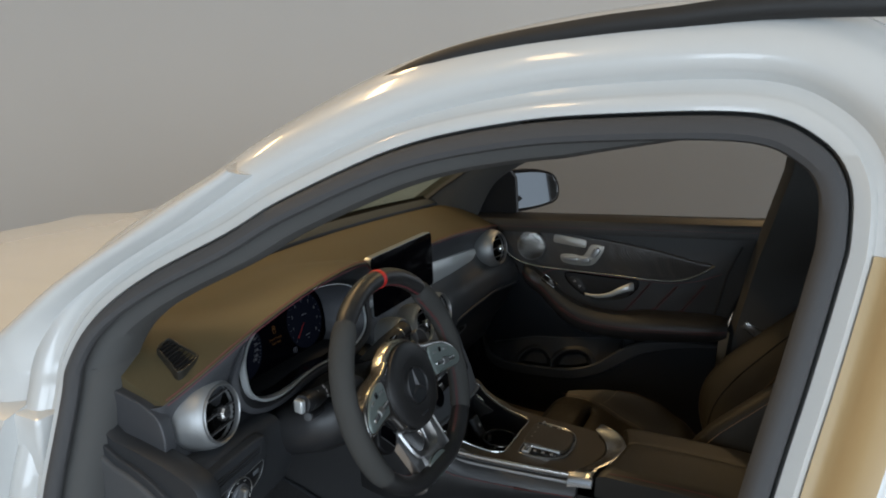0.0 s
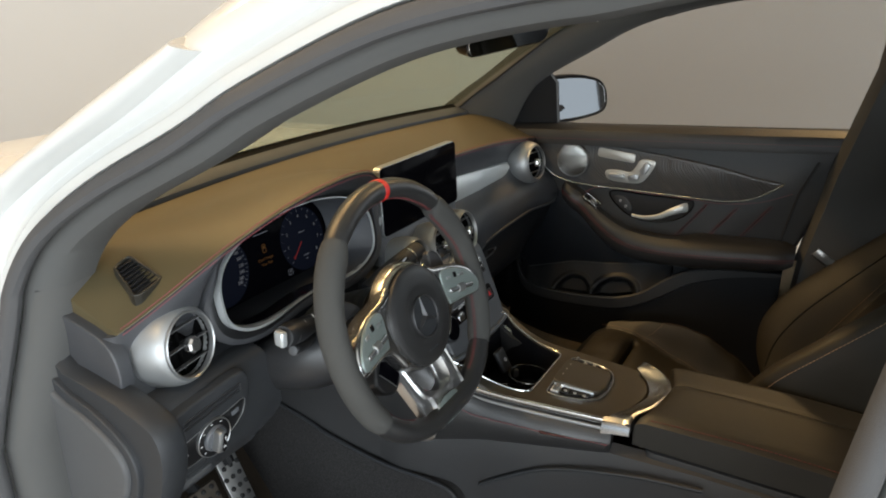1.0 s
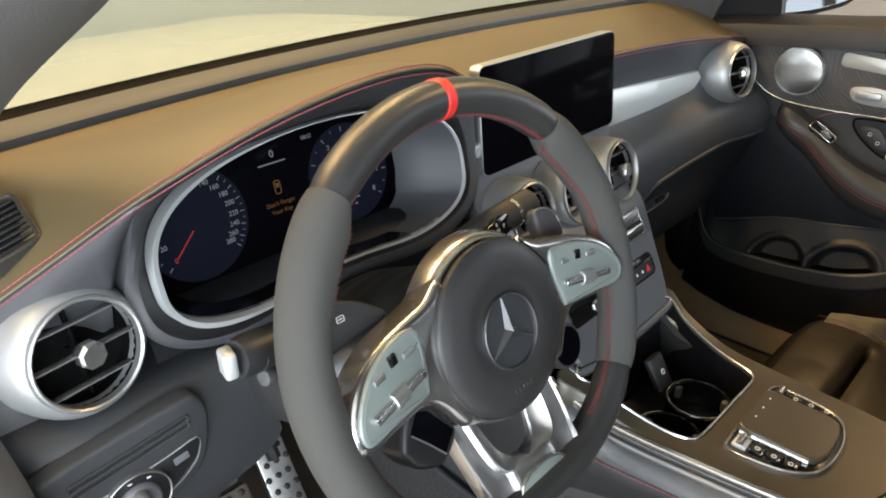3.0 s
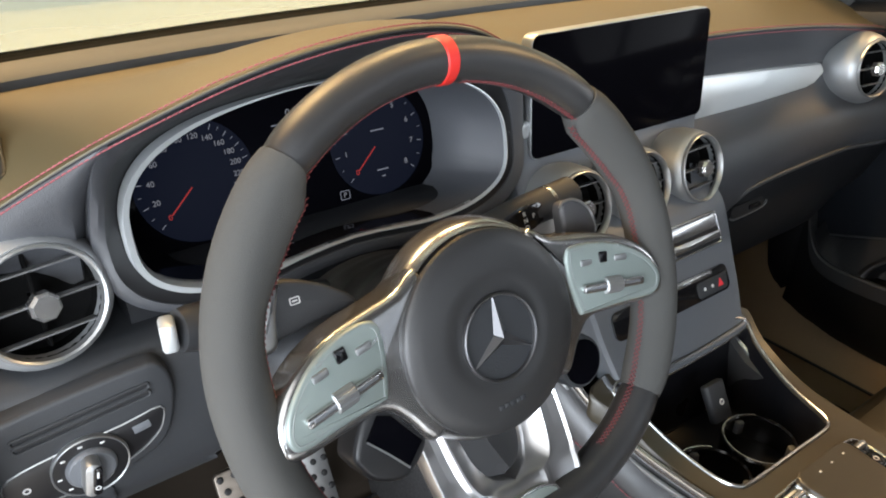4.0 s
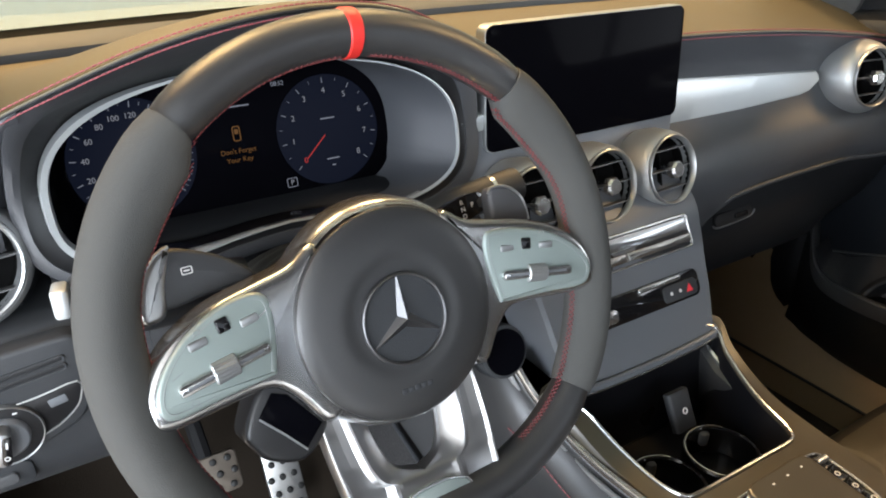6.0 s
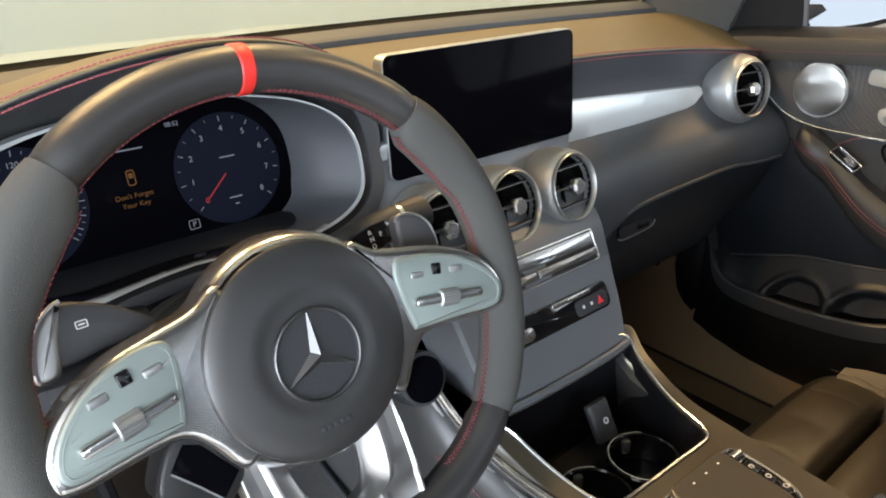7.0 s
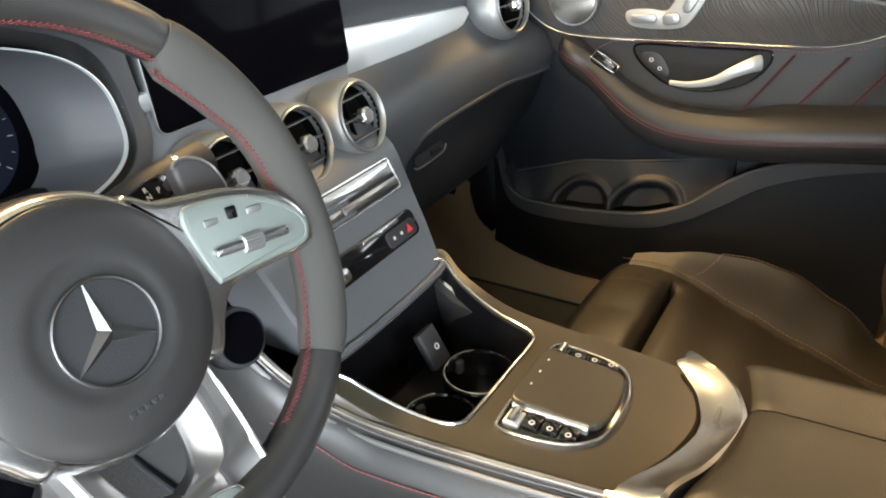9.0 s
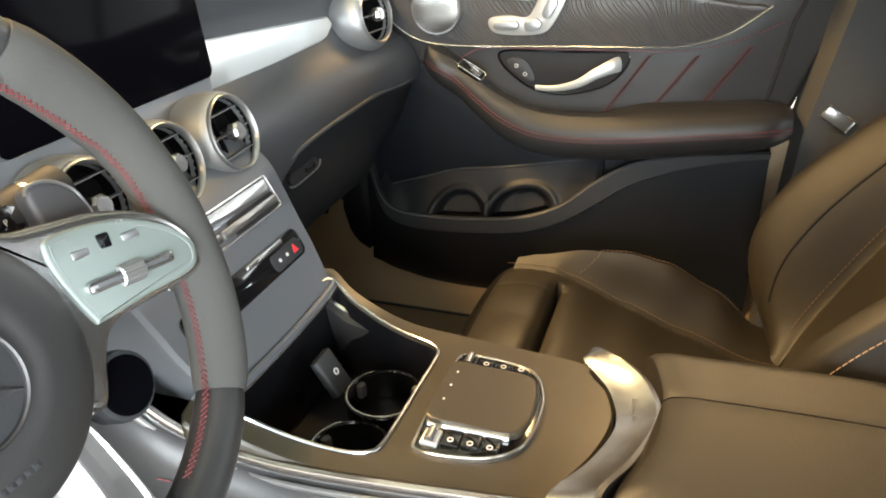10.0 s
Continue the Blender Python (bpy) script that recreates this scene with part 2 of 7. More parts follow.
def block(bm, size, m=Matrix(), bevel=0.004, r=None):
    """A rounded block, centred on local x, y and z."""
    o = rrect(size[0], size[1], bevel * 1.5 if r is None else r, 3)
    rings = []
    for z, d in ((-size[2] / 2, bevel), (-size[2] / 2 + bevel * 0.3, bevel * 0.3), (-size[2] / 2 + bevel, 0), (size[2] / 2 - bevel, 0), (size[2] / 2 - bevel * 0.3, bevel * 0.3), (size[2] / 2, bevel)):
        rings.append([m @ Vector((p[0], p[1], z)) for p in (inset(o, d) if d else o)])
    return loft(bm, rings)


def stitches(pts, length, radius, gap, lift=0.0, slant=0.0):
    """A row of short threads along a path of points."""
    bm = bmesh.new()
    pts = [Vector(p) for p in pts]
    run, want = 0.0, 0.0
    for a, b in zip(pts, pts[1:]):
        d = b - a
        if d.length < 1e-7:
            continue
        t = d.normalized()
        while want <= run + d.length:
            c = a + t * (want - run)
            off = t.cross(Vector((0, 0, 1)))
            w = t * length / 2 + off * slant
            q = c + Vector((0, 0, lift))
            tube(bm, [q - w, q - w * 0.6 + Vector((0, 0, radius * 0.5)), q + w * 0.6 + Vector((0, 0, radius * 0.5)), q + w], radius, 5)
            want += gap
        run += d.length
    return bm


def text_part(name, words, size, m, mat, parent, align="CENTER", shear=0.0):
    cu = bpy.data.curves.new(name, "FONT")
    cu.body, cu.size, cu.extrude, cu.align_x, cu.align_y, cu.shear = words, size, 0.0001, align, "CENTER", shear
    ob = new(name, cu)
    deps = bpy.context.evaluated_depsgraph_get()
    me = bpy.data.meshes.new_from_object(ob.evaluated_get(deps))
    bpy.data.objects.remove(ob)
    me.transform(m)
    me.materials.clear()
    me.materials.append(mat)
    ob = new(name, me)
    if parent is not None:
        ob.parent = parent
        if parent.type == "EMPTY":
            ob.matrix_parent_inverse = Matrix.Translation(parent.location).inverted()
    return ob


def table(rows, x):
    """Smooth reading of rows of (x, value, ...)."""
    if x <= rows[0][0]:
        return rows[0][1:]
    for a, b in zip(rows, rows[1:]):
        if x <= b[0]:
            t = (x - a[0]) / (b[0] - a[0])
            t = t * t * (3 - 2 * t) * 0.5 + t * 0.5
            return tuple(p + (q - p) * t for p, q in zip(a[1:], b[1:]))
    return rows[-1][1:]

# ---- showroom ----
def plain_wall(name, lo, hi, mat, label):
    bm = bmesh.new()
    size = [b - a for a, b in zip(lo, hi)]
    block(bm, size, Matrix.Translation([(a + b) / 2 for a, b in zip(lo, hi)]), 0.01)
    return single(name, bm, mat, label, "wall", "structure")


plain_wall("wall_front", (-7, 13.0, 0), (4.7, 13.2, 3.8), WALL, "plain grey plaster showroom wall")
bm = bmesh.new()
line = spline([(4.5, -1.7, 0), (4.5, -1.3, 0), (4.5, -0.8, 0), (4.35, 1.0, 0), (3.7, 2.9, 0), (2.3, 4.7, 0), (0.0, 6.2, 0), (-3.0, 7.4, 0), (-7.0, 8.6, 0)], 8)
loft(bm, [[p, p + Vector((0.15, 0.15, 0)), p + Vector((0.15, 0.15, 3.8)), p + Vector((0, 0, 3.8))] for p in line])
single("wall_curved", bm, WALL, "plain grey plaster wall sweeping round ahead of the car", "wall", "structure")
plain_wall("wall_far_upper", (-7.2, -7, 3.2), (-7.0, 13.2, 3.8), WALL, "plaster band above the tall side windows")
plain_wall("wall_far_lower", (-7.2, -7, 0), (-7.0, 13.2, 0.35), WALL, "low plaster wall under the side windows")
plain_wall("wall_far", (-7.2, 2.4, 0.35), (-7.0, 13.2, 3.2), WALL, "plain grey plaster showroom wall")
# Unseen right-hand window wall, added to give the passenger fill an opening.
plain_wall("wall_side_upper", (4.5, -7, 3.2), (4.7, -1.7, 3.8), WALL, "plaster band above the added side windows")
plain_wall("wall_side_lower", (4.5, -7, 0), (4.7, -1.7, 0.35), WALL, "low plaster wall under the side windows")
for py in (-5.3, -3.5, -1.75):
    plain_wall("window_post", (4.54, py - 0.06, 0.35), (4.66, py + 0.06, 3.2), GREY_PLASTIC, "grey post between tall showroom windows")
for py in (-4.2, -1.2, 1.9):
    plain_wall("window_post", (-7.16, py - 0.06, 0.35), (-7.04, py + 0.06, 3.2), GREY_PLASTIC, "grey post between tall showroom windows")
plain_wall("wall_behind_upper", (-7, -7.2, 3.2), (4.7, -7.0, 3.8), WALL, "plaster band above the showroom windows")
plain_wall("wall_behind_lower", (-7, -7.2, 0), (4.7, -7.0, 0.35), WALL, "low plaster wall under the showroom windows")
for px in (-6.9, -4.1, -1.3, 0.9, 2.25, 4.4):
    plain_wall("window_post", (px - 0.06, -7.16, 0.35), (px + 0.06, -7.04, 3.2), GREY_PLASTIC, "grey post between tall showroom windows")
ob = plain_wall("ceiling", (-7.2, -7.2, 3.8), (4.7, 13.2, 3.9), CEILING, "white painted showroom ceiling")
bm = bmesh.new()
loft(bm, [[Vector((x, y, z)) for x, y in ((-60, -60), (60, -60), (60, 60), (-60, 60))] for z in (-0.2, 0.0)])
single("ground", bm, TILE, "polished beige tile showroom floor", "floor", "structure")

# ---- body shell ----
LEAN = 0.38


def side_x(z, s=-1):
    return s * (0.75 - LEAN * (z - 1.07)) if z > 0.9 else s * 0.8146


OPENING = [(0.17, 0.45), (0.172, 0.80), (0.178, 1.034), (0.182, 1.097), (0.150, 1.166), (0.069, 1.233), (-0.058, 1.306), (-0.142, 1.360), (-0.299, 1.437),
           (-0.445, 1.476), (-0.577, 1.493), (-0.715, 1.500), (-0.778, 1.478), (-0.808, 1.442), (-0.815, 1.389), (-0.811, 1.347), (-0.797, 1.255), (-0.779, 1.150), (-0.757, 1.0), (-0.735, 0.80), (-0.72, 0.45)]


def rim_curve(n=6):
    return spline([(y, z, 0) for y, z in OPENING], n)


def frame_profile(offsets, s=-1, rear=1.0, fore=1.0, thin=0.0):
    """Rings along the door opening; offsets: (out of the opening in its plane, out of the car)."""
    c = rim_curve()
    tangents = [(c[min(i + 1, len(c) - 1)] - c[max(i - 1, 0)]).normalized() for i in range(len(c))]
    rings = []
    for p, t in zip(c, tangents):
        m = Vector((-t.y, t.x, 0)) * 1.0
        ring = []
        f = 1 - (1 - rear) * min(1, max(0, (-0.5 - p.x) / 0.2)) - (1 - fore) * min(1, max(0, (p.x + 0.6) / 0.65))
        for a, b in offsets:
            a, b = a * f * (1 - (thin * min(1, max(0, (p.y - 1.1) / 0.28)) if a < 0 else 0)), b * f
            q = p + m * a
            ring.append(Vector((side_x(q.y, s) + s * b, q.x, q.y)))
        rings.append(ring)
    return rings


def body_side(s, name, label):
    body = thing(name, label, "car body", (s * 0.75, -0.2, 0.45), kind="structure")
    outer = [(0.0, -0.012), (-0.003, 0.0), (-0.017, 0.005), (-0.021, 0.002), (-0.024, -0.003), (-0.036, -0.004), (-0.041, 0.003), (-0.048, 0.012), (-0.064, 0.020), (-0.085, 0.018), (-0.105, 0.004), (-0.122, -0.022), (-0.128, -0.06), (-0.10, -0.08), (-0.02, -0.07)]
    bm = bmesh.new()
    loft(bm, frame_profile(outer, s, 1.0, 0.74 if s < 0 else 0.3))
    part("side_panel", bm, WHITE_PAINT, body, "glossy white painted door surround", 50)
    if s < 0:
        # Added tan strip paints the warm reflection on the door pillar.
        bm = bmesh.new()
        tan_strip = [(-0.0235, 0.002), (-0.030, -0.0005), (-0.037, 0.000), (-0.043, 0.0075), (-0.050, 0.0155), (-0.062, 0.0215), (-0.078, 0.0215), (-0.078, 0.012), (-0.030, -0.012)]
        loft(bm, [r for r in frame_profile(tan_strip, s) if r[0].y < -0.70 and r[0].z < 1.375])
        part("pillar_tan_strip", bm, PILLAR_TAN, body, "tan strip painting the warm reflection on the door pillar", 50)
    bm = bmesh.new()
    seal = [(0.002 + 0.013 * (1 + math.cos(a)), 0.004 + 0.013 * math.sin(a)) for a in [2 * math.pi * k / 10 for k in range(10)]]
    loft(bm, frame_profile(seal, s))
    part("door_seal", bm, SEAL, body, "dark grey fabric-covered rubber seal")
    bm = bmesh.new()
    trim = [(0.016, -0.012), (0.030, -0.016), (0.044, -0.03), (0.050, -0.055), (0.042, -0.095), (0.0, -0.118), (-0.05, -0.125), (-0.095, -0.11), (-0.10, -0.075), (0.0, -0.06)]
    rings = frame_profile(trim, s, 0.45, 1.0, 0.62)
    loft(bm, rings if s < 0 else [r for r in rings if r[0].y < -0.30 and r[0].z > 1.0])
    part("pillar_trim", bm, TRIM_GREY, body, "dark grey cloth-covered pillar trim")
    return body


body_left = body_side(-1, "driver_side_body", "glossy white car body side around the open driver's doorway")
body_right = body_side(1, "passenger_side_body", "white car body side behind the closed passenger door")

# the foot of the windscreen pillar runs out into the front wing
inner_line = spline([(0.225, 0.45, 0), (0.228, 0.80, 0), (0.236, 1.03, 0), (0.232, 1.10, 0), (0.195, 1.175, 0), (0.115, 1.245, 0), (-0.010, 1.325, 0), (-0.10, 1.39, 0)], 6)
outer_line = spline([(0.66, 0.45, 0), (0.66, 0.80, 0), (0.60, 0.985, 0), (0.46, 1.045, 0), (0.345, 1.113, 0), (0.249, 1.200, 0), (0.111, 1.300, 0), (-0.053, 1.405, 0)], 6)
bm = bmesh.new()
rings = []
for a, b in zip(inner_line, outer_line):
    row = []
    for k in range(11):
        t = k / 10
        p = a.lerp(b, t)
        row.append(Vector((side_x(p.y) - 0.045 * math.sin(math.pi * t) ** 0.8 + 0.05 * max(0.0, t - 0.8) ** 1.5 * 4, p.x, p.y)))
    rings.append([row[0] + Vector((0.03, 0, 0)), *row, row[-1] + Vector((0.05, 0.0, -0.03))])
loft(bm, rings)
part("wing_root", bm, WHITE_PAINT, body_left, "glossy white pillar foot running into the wing", 50)
bm = bmesh.new()
tube(bm, spline([(side_x(z) - 0.012, y, z) for y, z in ((0.40, 1.02), (0.395, 1.03), (0.385, 0.98), (0.392, 0.90), (0.40, 0.80))], 6), 0.0016, 6)
part("shut_line", bm, BLACK_RUBBER, body_left, "fine dark panel gap")

# passenger-side windscreen pillar
PILLAR = (((0.685, 0.315, 1.095), (0.735, 0.13, 1.055)), ((0.672, 0.235, 1.155), (0.705, 0.079, 1.15)), ((0.655, 0.165, 1.203), (0.685, 0.017, 1.215)), ((0.632, 0.07, 1.275), (0.655, -0.121, 1.298)), ((0.612, -0.02, 1.341), (0.635, -0.226, 1.359)), ((0.592, -0.16, 1.425), (0.62, -0.35, 1.405)), ((0.57, -0.30, 1.475), (0.605, -0.48, 1.44)))
ws_side, win_side = spline([a for a, b in PILLAR], 5), spline([b for a, b in PILLAR], 5)
bm = bmesh.new()
loft(bm, [[a + Vector((0.02, 0.03, 0.01)), a, a.lerp(b, 0.12) + Vector((-0.010, -0.004, 0)), a.lerp(b, 0.5) + Vector((-0.016, -0.008, -0.002)), a.lerp(b, 0.88) + Vector((-0.010, -0.004, 0)), b, b + Vector((0.04, 0.01, 0))] for a, b in zip(ws_side, win_side)])
part("windscreen_pillar", bm, TRIM_GREY, body_right, "dark grey cloth windscreen pillar trim")
bm = bmesh.new()
tube(bm, [a.lerp(b, 0.06) + Vector((-0.0085, -0.004, 0)) for a, b in zip(ws_side, win_side)], 0.0028, 6)
part("pillar_gasket", bm, BLACK_RUBBER, body_right, "black gasket along the windscreen edge")

# roof with its lining
def roof_rings(z0, ys, wide=0.545, drop=0.035):
    rings = []
    for y in ys:
        row = []
        for k in range(13):
            x = wide * (-1 + k / 6)
            zy = table(((-1.6, 1.555), (-0.9, 1.588), (-0.6, 1.578), (-0.4, 1.548), (-0.26, 1.505)), y)[0]
            row.append(Vector((x, y, zy + z0 + 0.02 - drop * abs(x / wide) ** 3.5)))
        rings.append(row)
    return rings


roof = thing("roof", "white car roof with black roof rails", "car roof", (0, -0.9, 1.5), kind="structure")
ys = [-1.6 + 1.34 * k / 12 for k in range(13)]
bm = bmesh.new()
up, dn = roof_rings(0, ys), roof_rings(-0.02, ys)
loft(bm, [u + list(reversed(d)) for u, d in zip(up, dn)])
part("roof_skin", bm, WHITE_PAINT, roof)
bm = bmesh.new()
up, dn = roof_rings(-0.03, ys, 0.53, 0.03), roof_rings(-0.05, ys, 0.53, 0.03)
loft(bm, [u + list(reversed(d)) for u, d in zip(up, dn)])
part("headliner", bm, material("black_headlining", (0.03, 0.03, 0.03), 0.95, grain=0.4), roof, "black cloth roof lining")
for s in (-1, 1):
    bm = bmesh.new()
    tube(bm, spline([(s * 0.57, -0.228, 1.498), (s * 0.566, -0.262, 1.515), (s * 0.563, -0.32, 1.541), (s * 0.561, -0.39, 1.562), (s * 0.56, -0.48, 1.580), (s * 0.56, -0.60, 1.597), (s * 0.56, -0.82, 1.613), (s * 0.56, -1.5, 1.60)], 6), 0.012, 10, squash=1.1)
    part("roof_rail", bm, BLACK_RUBBER, roof, "satin black roof rail")

# bonnet
bm = bmesh.new()
rings = []
for k in range(13):
    row = []
    for j in range(15):
        x = -0.82 + 1.64 * j / 14
        near_y = 0.45 - 0.17 * x * x
        y = near_y + (1.67 - near_y) * k / 12
        row.append(Vector((x, y, 1.04 - 0.10 * (k / 12) ** 2 - 0.05 * abs(x / 0.82) ** 3 + 0.012 * math.exp(-((abs(x) - 0.45) / 0.06) ** 2))))
    rings.append(row + [v - Vector((0, 0, 0.02)) for v in reversed(row)])
loft(bm, rings)
single("bonnet", bm, WHITE_PAINT, "glossy white car bonnet beyond the windscreen", "bonnet")

# plain closing panels by doors and footwells; unseen rear ones added to block light
def closing(name, lo, hi, mat, label):
    bm = bmesh.new()
    block(bm, [b - a for a, b in zip(lo, hi)], Matrix.Translation([(a + b) / 2 for a, b in zip(lo, hi)]), 0.006)
    return single(name, bm, mat, label, "car panel", "structure")


for s in (-1, 1):
    x0, x1 = sorted((s * 0.735, s * 0.76))
    x2, x3 = sorted((s * 0.715, s * 0.80))
    closing("cowl_corner", (x2, 0.19, 0.93), (x3, 0.47, 1.025), WHITE_PAINT, "white body corner beside the cowl")
    closing("footwell_wall", (x0, 0.20, 0.30), (x1, 0.60, 0.99), CARPET, "black carpet wall beside the footwell")
    x0, x1 = sorted((s * 0.80, s * 0.84))
    closing("rear_side_panel", (x0, -2.2, 0.40), (x1, -0.88, 1.02), WHITE_PAINT, "plain white car side behind the front door")
    # Opaque in place of glass, added to keep light and reflections out.
    x0, x1 = sorted((s * 0.62, s * 0.66))
    closing("rear_side_blind", (x0, -2.2, 1.02), (x1, -0.92, 1.52), MATT_BLACK, "opaque black panel at the rear side window, added to block light")
for s in (-1, 1):
    bm = bmesh.new()
    rings = []
    for k in range(13):
        y = 0.24 + 1.45 * k / 12
        bulge = 0.03 * math.sin(math.pi * k / 12)
        rings.append([Vector((s * (x + bulge), y, z - 0.08 * (k / 12) ** 2 - (0.06 if s > 0 else 0))) for x, z in ((0.76, 1.035), (0.815, 1.02), (0.845, 0.97), (0.86, 0.85), (0.87, 0.6), (0.85, 0.35), (0.78, 0.35), (0.76, 0.9))])
    loft(bm, rings)
    single("front_wing", bm, WHITE_PAINT, "glossy white front wing ahead of the doorway", "car wing", "structure")
pane = closing("rear_glass", (-0.64, -2.23, 1.0), (0.64, -2.215, 1.53), TINTED, "tinted rear window glass")
pane.visible_shadow = False
closing("front_panel", (-0.80, 1.60, 0.35), (0.80, 1.66, 0.91), WHITE_PAINT, "plain white panel closing the car's nose")
closing("rear_wall", (-0.84, -2.24, 0.40), (0.84, -2.2, 1.0), MATT_BLACK, "plain dark panel closing the cabin")
closing("rear_roof", (-0.66, -2.24, 1.53), (0.66, -1.58, 1.57), WHITE_PAINT, "plain white rear roof")

# windscreen
def base_y(x):
    return 0.385 - 0.17 * x * x


bm = bmesh.new()
front, back = [], []
for k in range(17):
    x = -0.70 + 1.40 * k / 16
    xt = x * 0.83
    front.append([Vector((x, base_y(x) + 0.03, 1.088)).lerp(Vector((xt, -0.255 - 0.06 * (xt / 0.58) ** 2, 1.5 - 0.035 * (xt / 0.58) ** 2)), t) + Vector((0, 0.03, 0.02)) * math.sin(math.pi * t) for t in [j / 8 for j in range(9)]])
loft(bm, [[*r, *[v + Vector((0, -0.003, -0.004)) for v in reversed(r)]] for r in front])
ws = single("windscreen", bm, SCREEN_GLASS, "clear laminated windscreen above the dashboard", "windscreen", "structure")
ws.visible_shadow = False
bm = bmesh.new()
rings = []
for k in range(25):
    x = -0.70 + 1.40 * k / 24
    y = base_y(x)
    rings.append([Vector((x, y + a, b)) for a, b in ((-0.026, 1.090), (-0.020, 1.110), (0.002, 1.116), (0.03, 1.108), (0.06, 1.07), (-0.02, 1.07))])
loft(bm, rings)
single("windscreen_cowl", bm, DUCT, "black vent strip along the foot of the windscreen", "cowl", "structure")
bm = bmesh.new()
rings = []
for k in range(25):
    x = -0.70 + 1.40 * k / 24
    y = base_y(x)
    rings.append([Vector((x, y + a, b)) for a, b in ((-0.0565, 1.088), (-0.056, 1.1005), (-0.050, 1.1045), (-0.036, 1.1085), (-0.023, 1.1115), (-0.0215, 1.085), (-0.052, 1.08))])
loft(bm, rings)
single("demister_strip", bm, STRIP_GREY, "satin grey trim strip between dashboard pad and windscreen", "trim", "structure")
bm = bmesh.new()
rings = []
for k in range(17):
    x = -0.575 + 1.15 * k / 16
    y, z = -0.275 - 0.06 * (x / 0.58) ** 2, 1.49 - 0.035 * (x / 0.58) ** 2
    rings.append([Vector((x, y + a, z + b)) for a, b in ((0.02, 0.0), (0.012, -0.02), (-0.05, -0.03), (-0.12, -0.01), (-0.12, 0.02), (-0.02, 0.022))])
loft(bm, rings)
single("windscreen_header", bm, TRIM_GREY, "dark grey cloth header above the windscreen", "header trim", "structure")

# ---- dashboard ----
EDGE = ((-0.72, 0.052, 1.030), (-0.681, 0.038, 1.047), (-0.63, 0.015, 1.078), (-0.579, -0.003, 1.107), (-0.537, -0.016, 1.127), (-0.468, -0.036, 1.155), (-0.40, -0.052, 1.173), (-0.33, -0.056, 1.178),
        (-0.26, -0.044, 1.167), (-0.19, -0.013, 1.138), (-0.12, 0.021, 1.107), (-0.05, 0.037, 1.096), (0.05, 0.040, 1.094), (0.25, 0.045, 1.088), (0.45, 0.045, 1.074), (0.62, 0.042, 1.055), (0.73, 0.045, 1.038))


FINE_EDGE = spline(EDGE, 10)


def edge(x):
    for a, b in zip(FINE_EDGE, FINE_EDGE[1:]):
        if x <= b.x:
            p = a.lerp(b, max(0.0, (x - a.x) / (b.x - a.x)))
            return p.y, p.z
    return FINE_EDGE[-1].y, FINE_EDGE[-1].z


dash = thing("dashboard", "black leather dashboard, upper pad tinted for warm lamplight, red stitching", "dashboard", (0, 0.1, 0.75))
bm = bmesh.new()
rings = []
for k in range(75):
    x = -0.697 + 1.42 * k / 74
    y0, z0 = edge(x)
    y1, z1 = base_y(x) - 0.058, 1.092
    top = []
    for j in range(15):
        t = j / 14
        w = t * t * (3 - 2 * t)
        hump = 0.007 * math.sin(math.pi * t) - 0.004 * math.sin(math.pi * t) * math.exp(-((x + 0.34) / 0.2) ** 2)
        top.append(Vector((x, y0 + (y1 - y0) * t, z0 + (z1 - z0) * w + hump)))
    lip = [Vector((x, y0 + 0.004, z0 - 0.004)), Vector((x, y0 - 0.0004, z0 - 0.0012))]
    rings.append([Vector((x, y1, z1 - 0.05)), Vector((x, y0 + 0.06, z0 - 0.012)), *lip, *top])
loft(bm, rings)
part("upper_pad", bm, LEATHER_TOP, dash, "grained black leather upper pad, warm lamplight in its brown tint")
# the seams run under the screen between its two sides
for x0, x1, n in ((-0.69, -0.165, 90), (0.13, 0.72, 100)):
    path = [Vector((x, edge(x)[0] - 0.0005, edge(x)[1] - 0.0035)) for x in [x0 + (x1 - x0) * k / n for k in range(n + 1)]]
    part("edge_stitching", stitches([p + Vector((0, 0.0045, 0.0048)) for p in path], 0.0036, 0.0007, 0.0046), RED_THREAD, dash, "row of red stitching")
    part("seam_stitching", stitches([p + Vector((0, 0.0018, -0.0030)) for p in path], 0.0036, 0.0007, 0.0046), RED_THREAD, dash, "second row of red stitching")
    bm = bmesh.new()
    tube(bm, [p + Vector((0, 0.0006, 0.0012)) for p in path], 0.0009, 6)
    part("edge_seam", bm, MATT_BLACK, dash)

# left end, round the outer vent
def face_loft(name, xs, section, mat, label, depth=0.12):
    bm = bmesh.new()
    rings = []
    for x in xs:
        prof = spline([(y, z, 0) for y, z in section(x)], 4)
        back = prof[-1].x + depth
        rings.append([Vector((x, p.x, p.y)) for p in prof] + [Vector((x, back, prof[-1].y)), Vector((x, max(back, prof[0].x + 0.05), prof[0].y - 0.01))])
    loft(bm, rings)
    return part(name, bm, mat, dash, label)


def turn_out(x):
    """From behind the vent out to the dial cowl."""
    f = min(1.0, max(0.0, (x + 0.625) / 0.045))
    return f * f * (3 - 2 * f)


def tuck(x):
    """The end face turns in at the pillar."""
    return 0.015 * max(0.0, (-0.695 - x) / 0.013) ** 2


def span(a, b, n):
    return [a + (b - a) * k / n for k in range(n + 1)]


def give_way(x):
    """Behind the dial cowl the end face falls back under its upper edge."""
    f = min(1.0, max(0.0, (x + 0.588) / 0.030))
    return f * f * (3 - 2 * f)


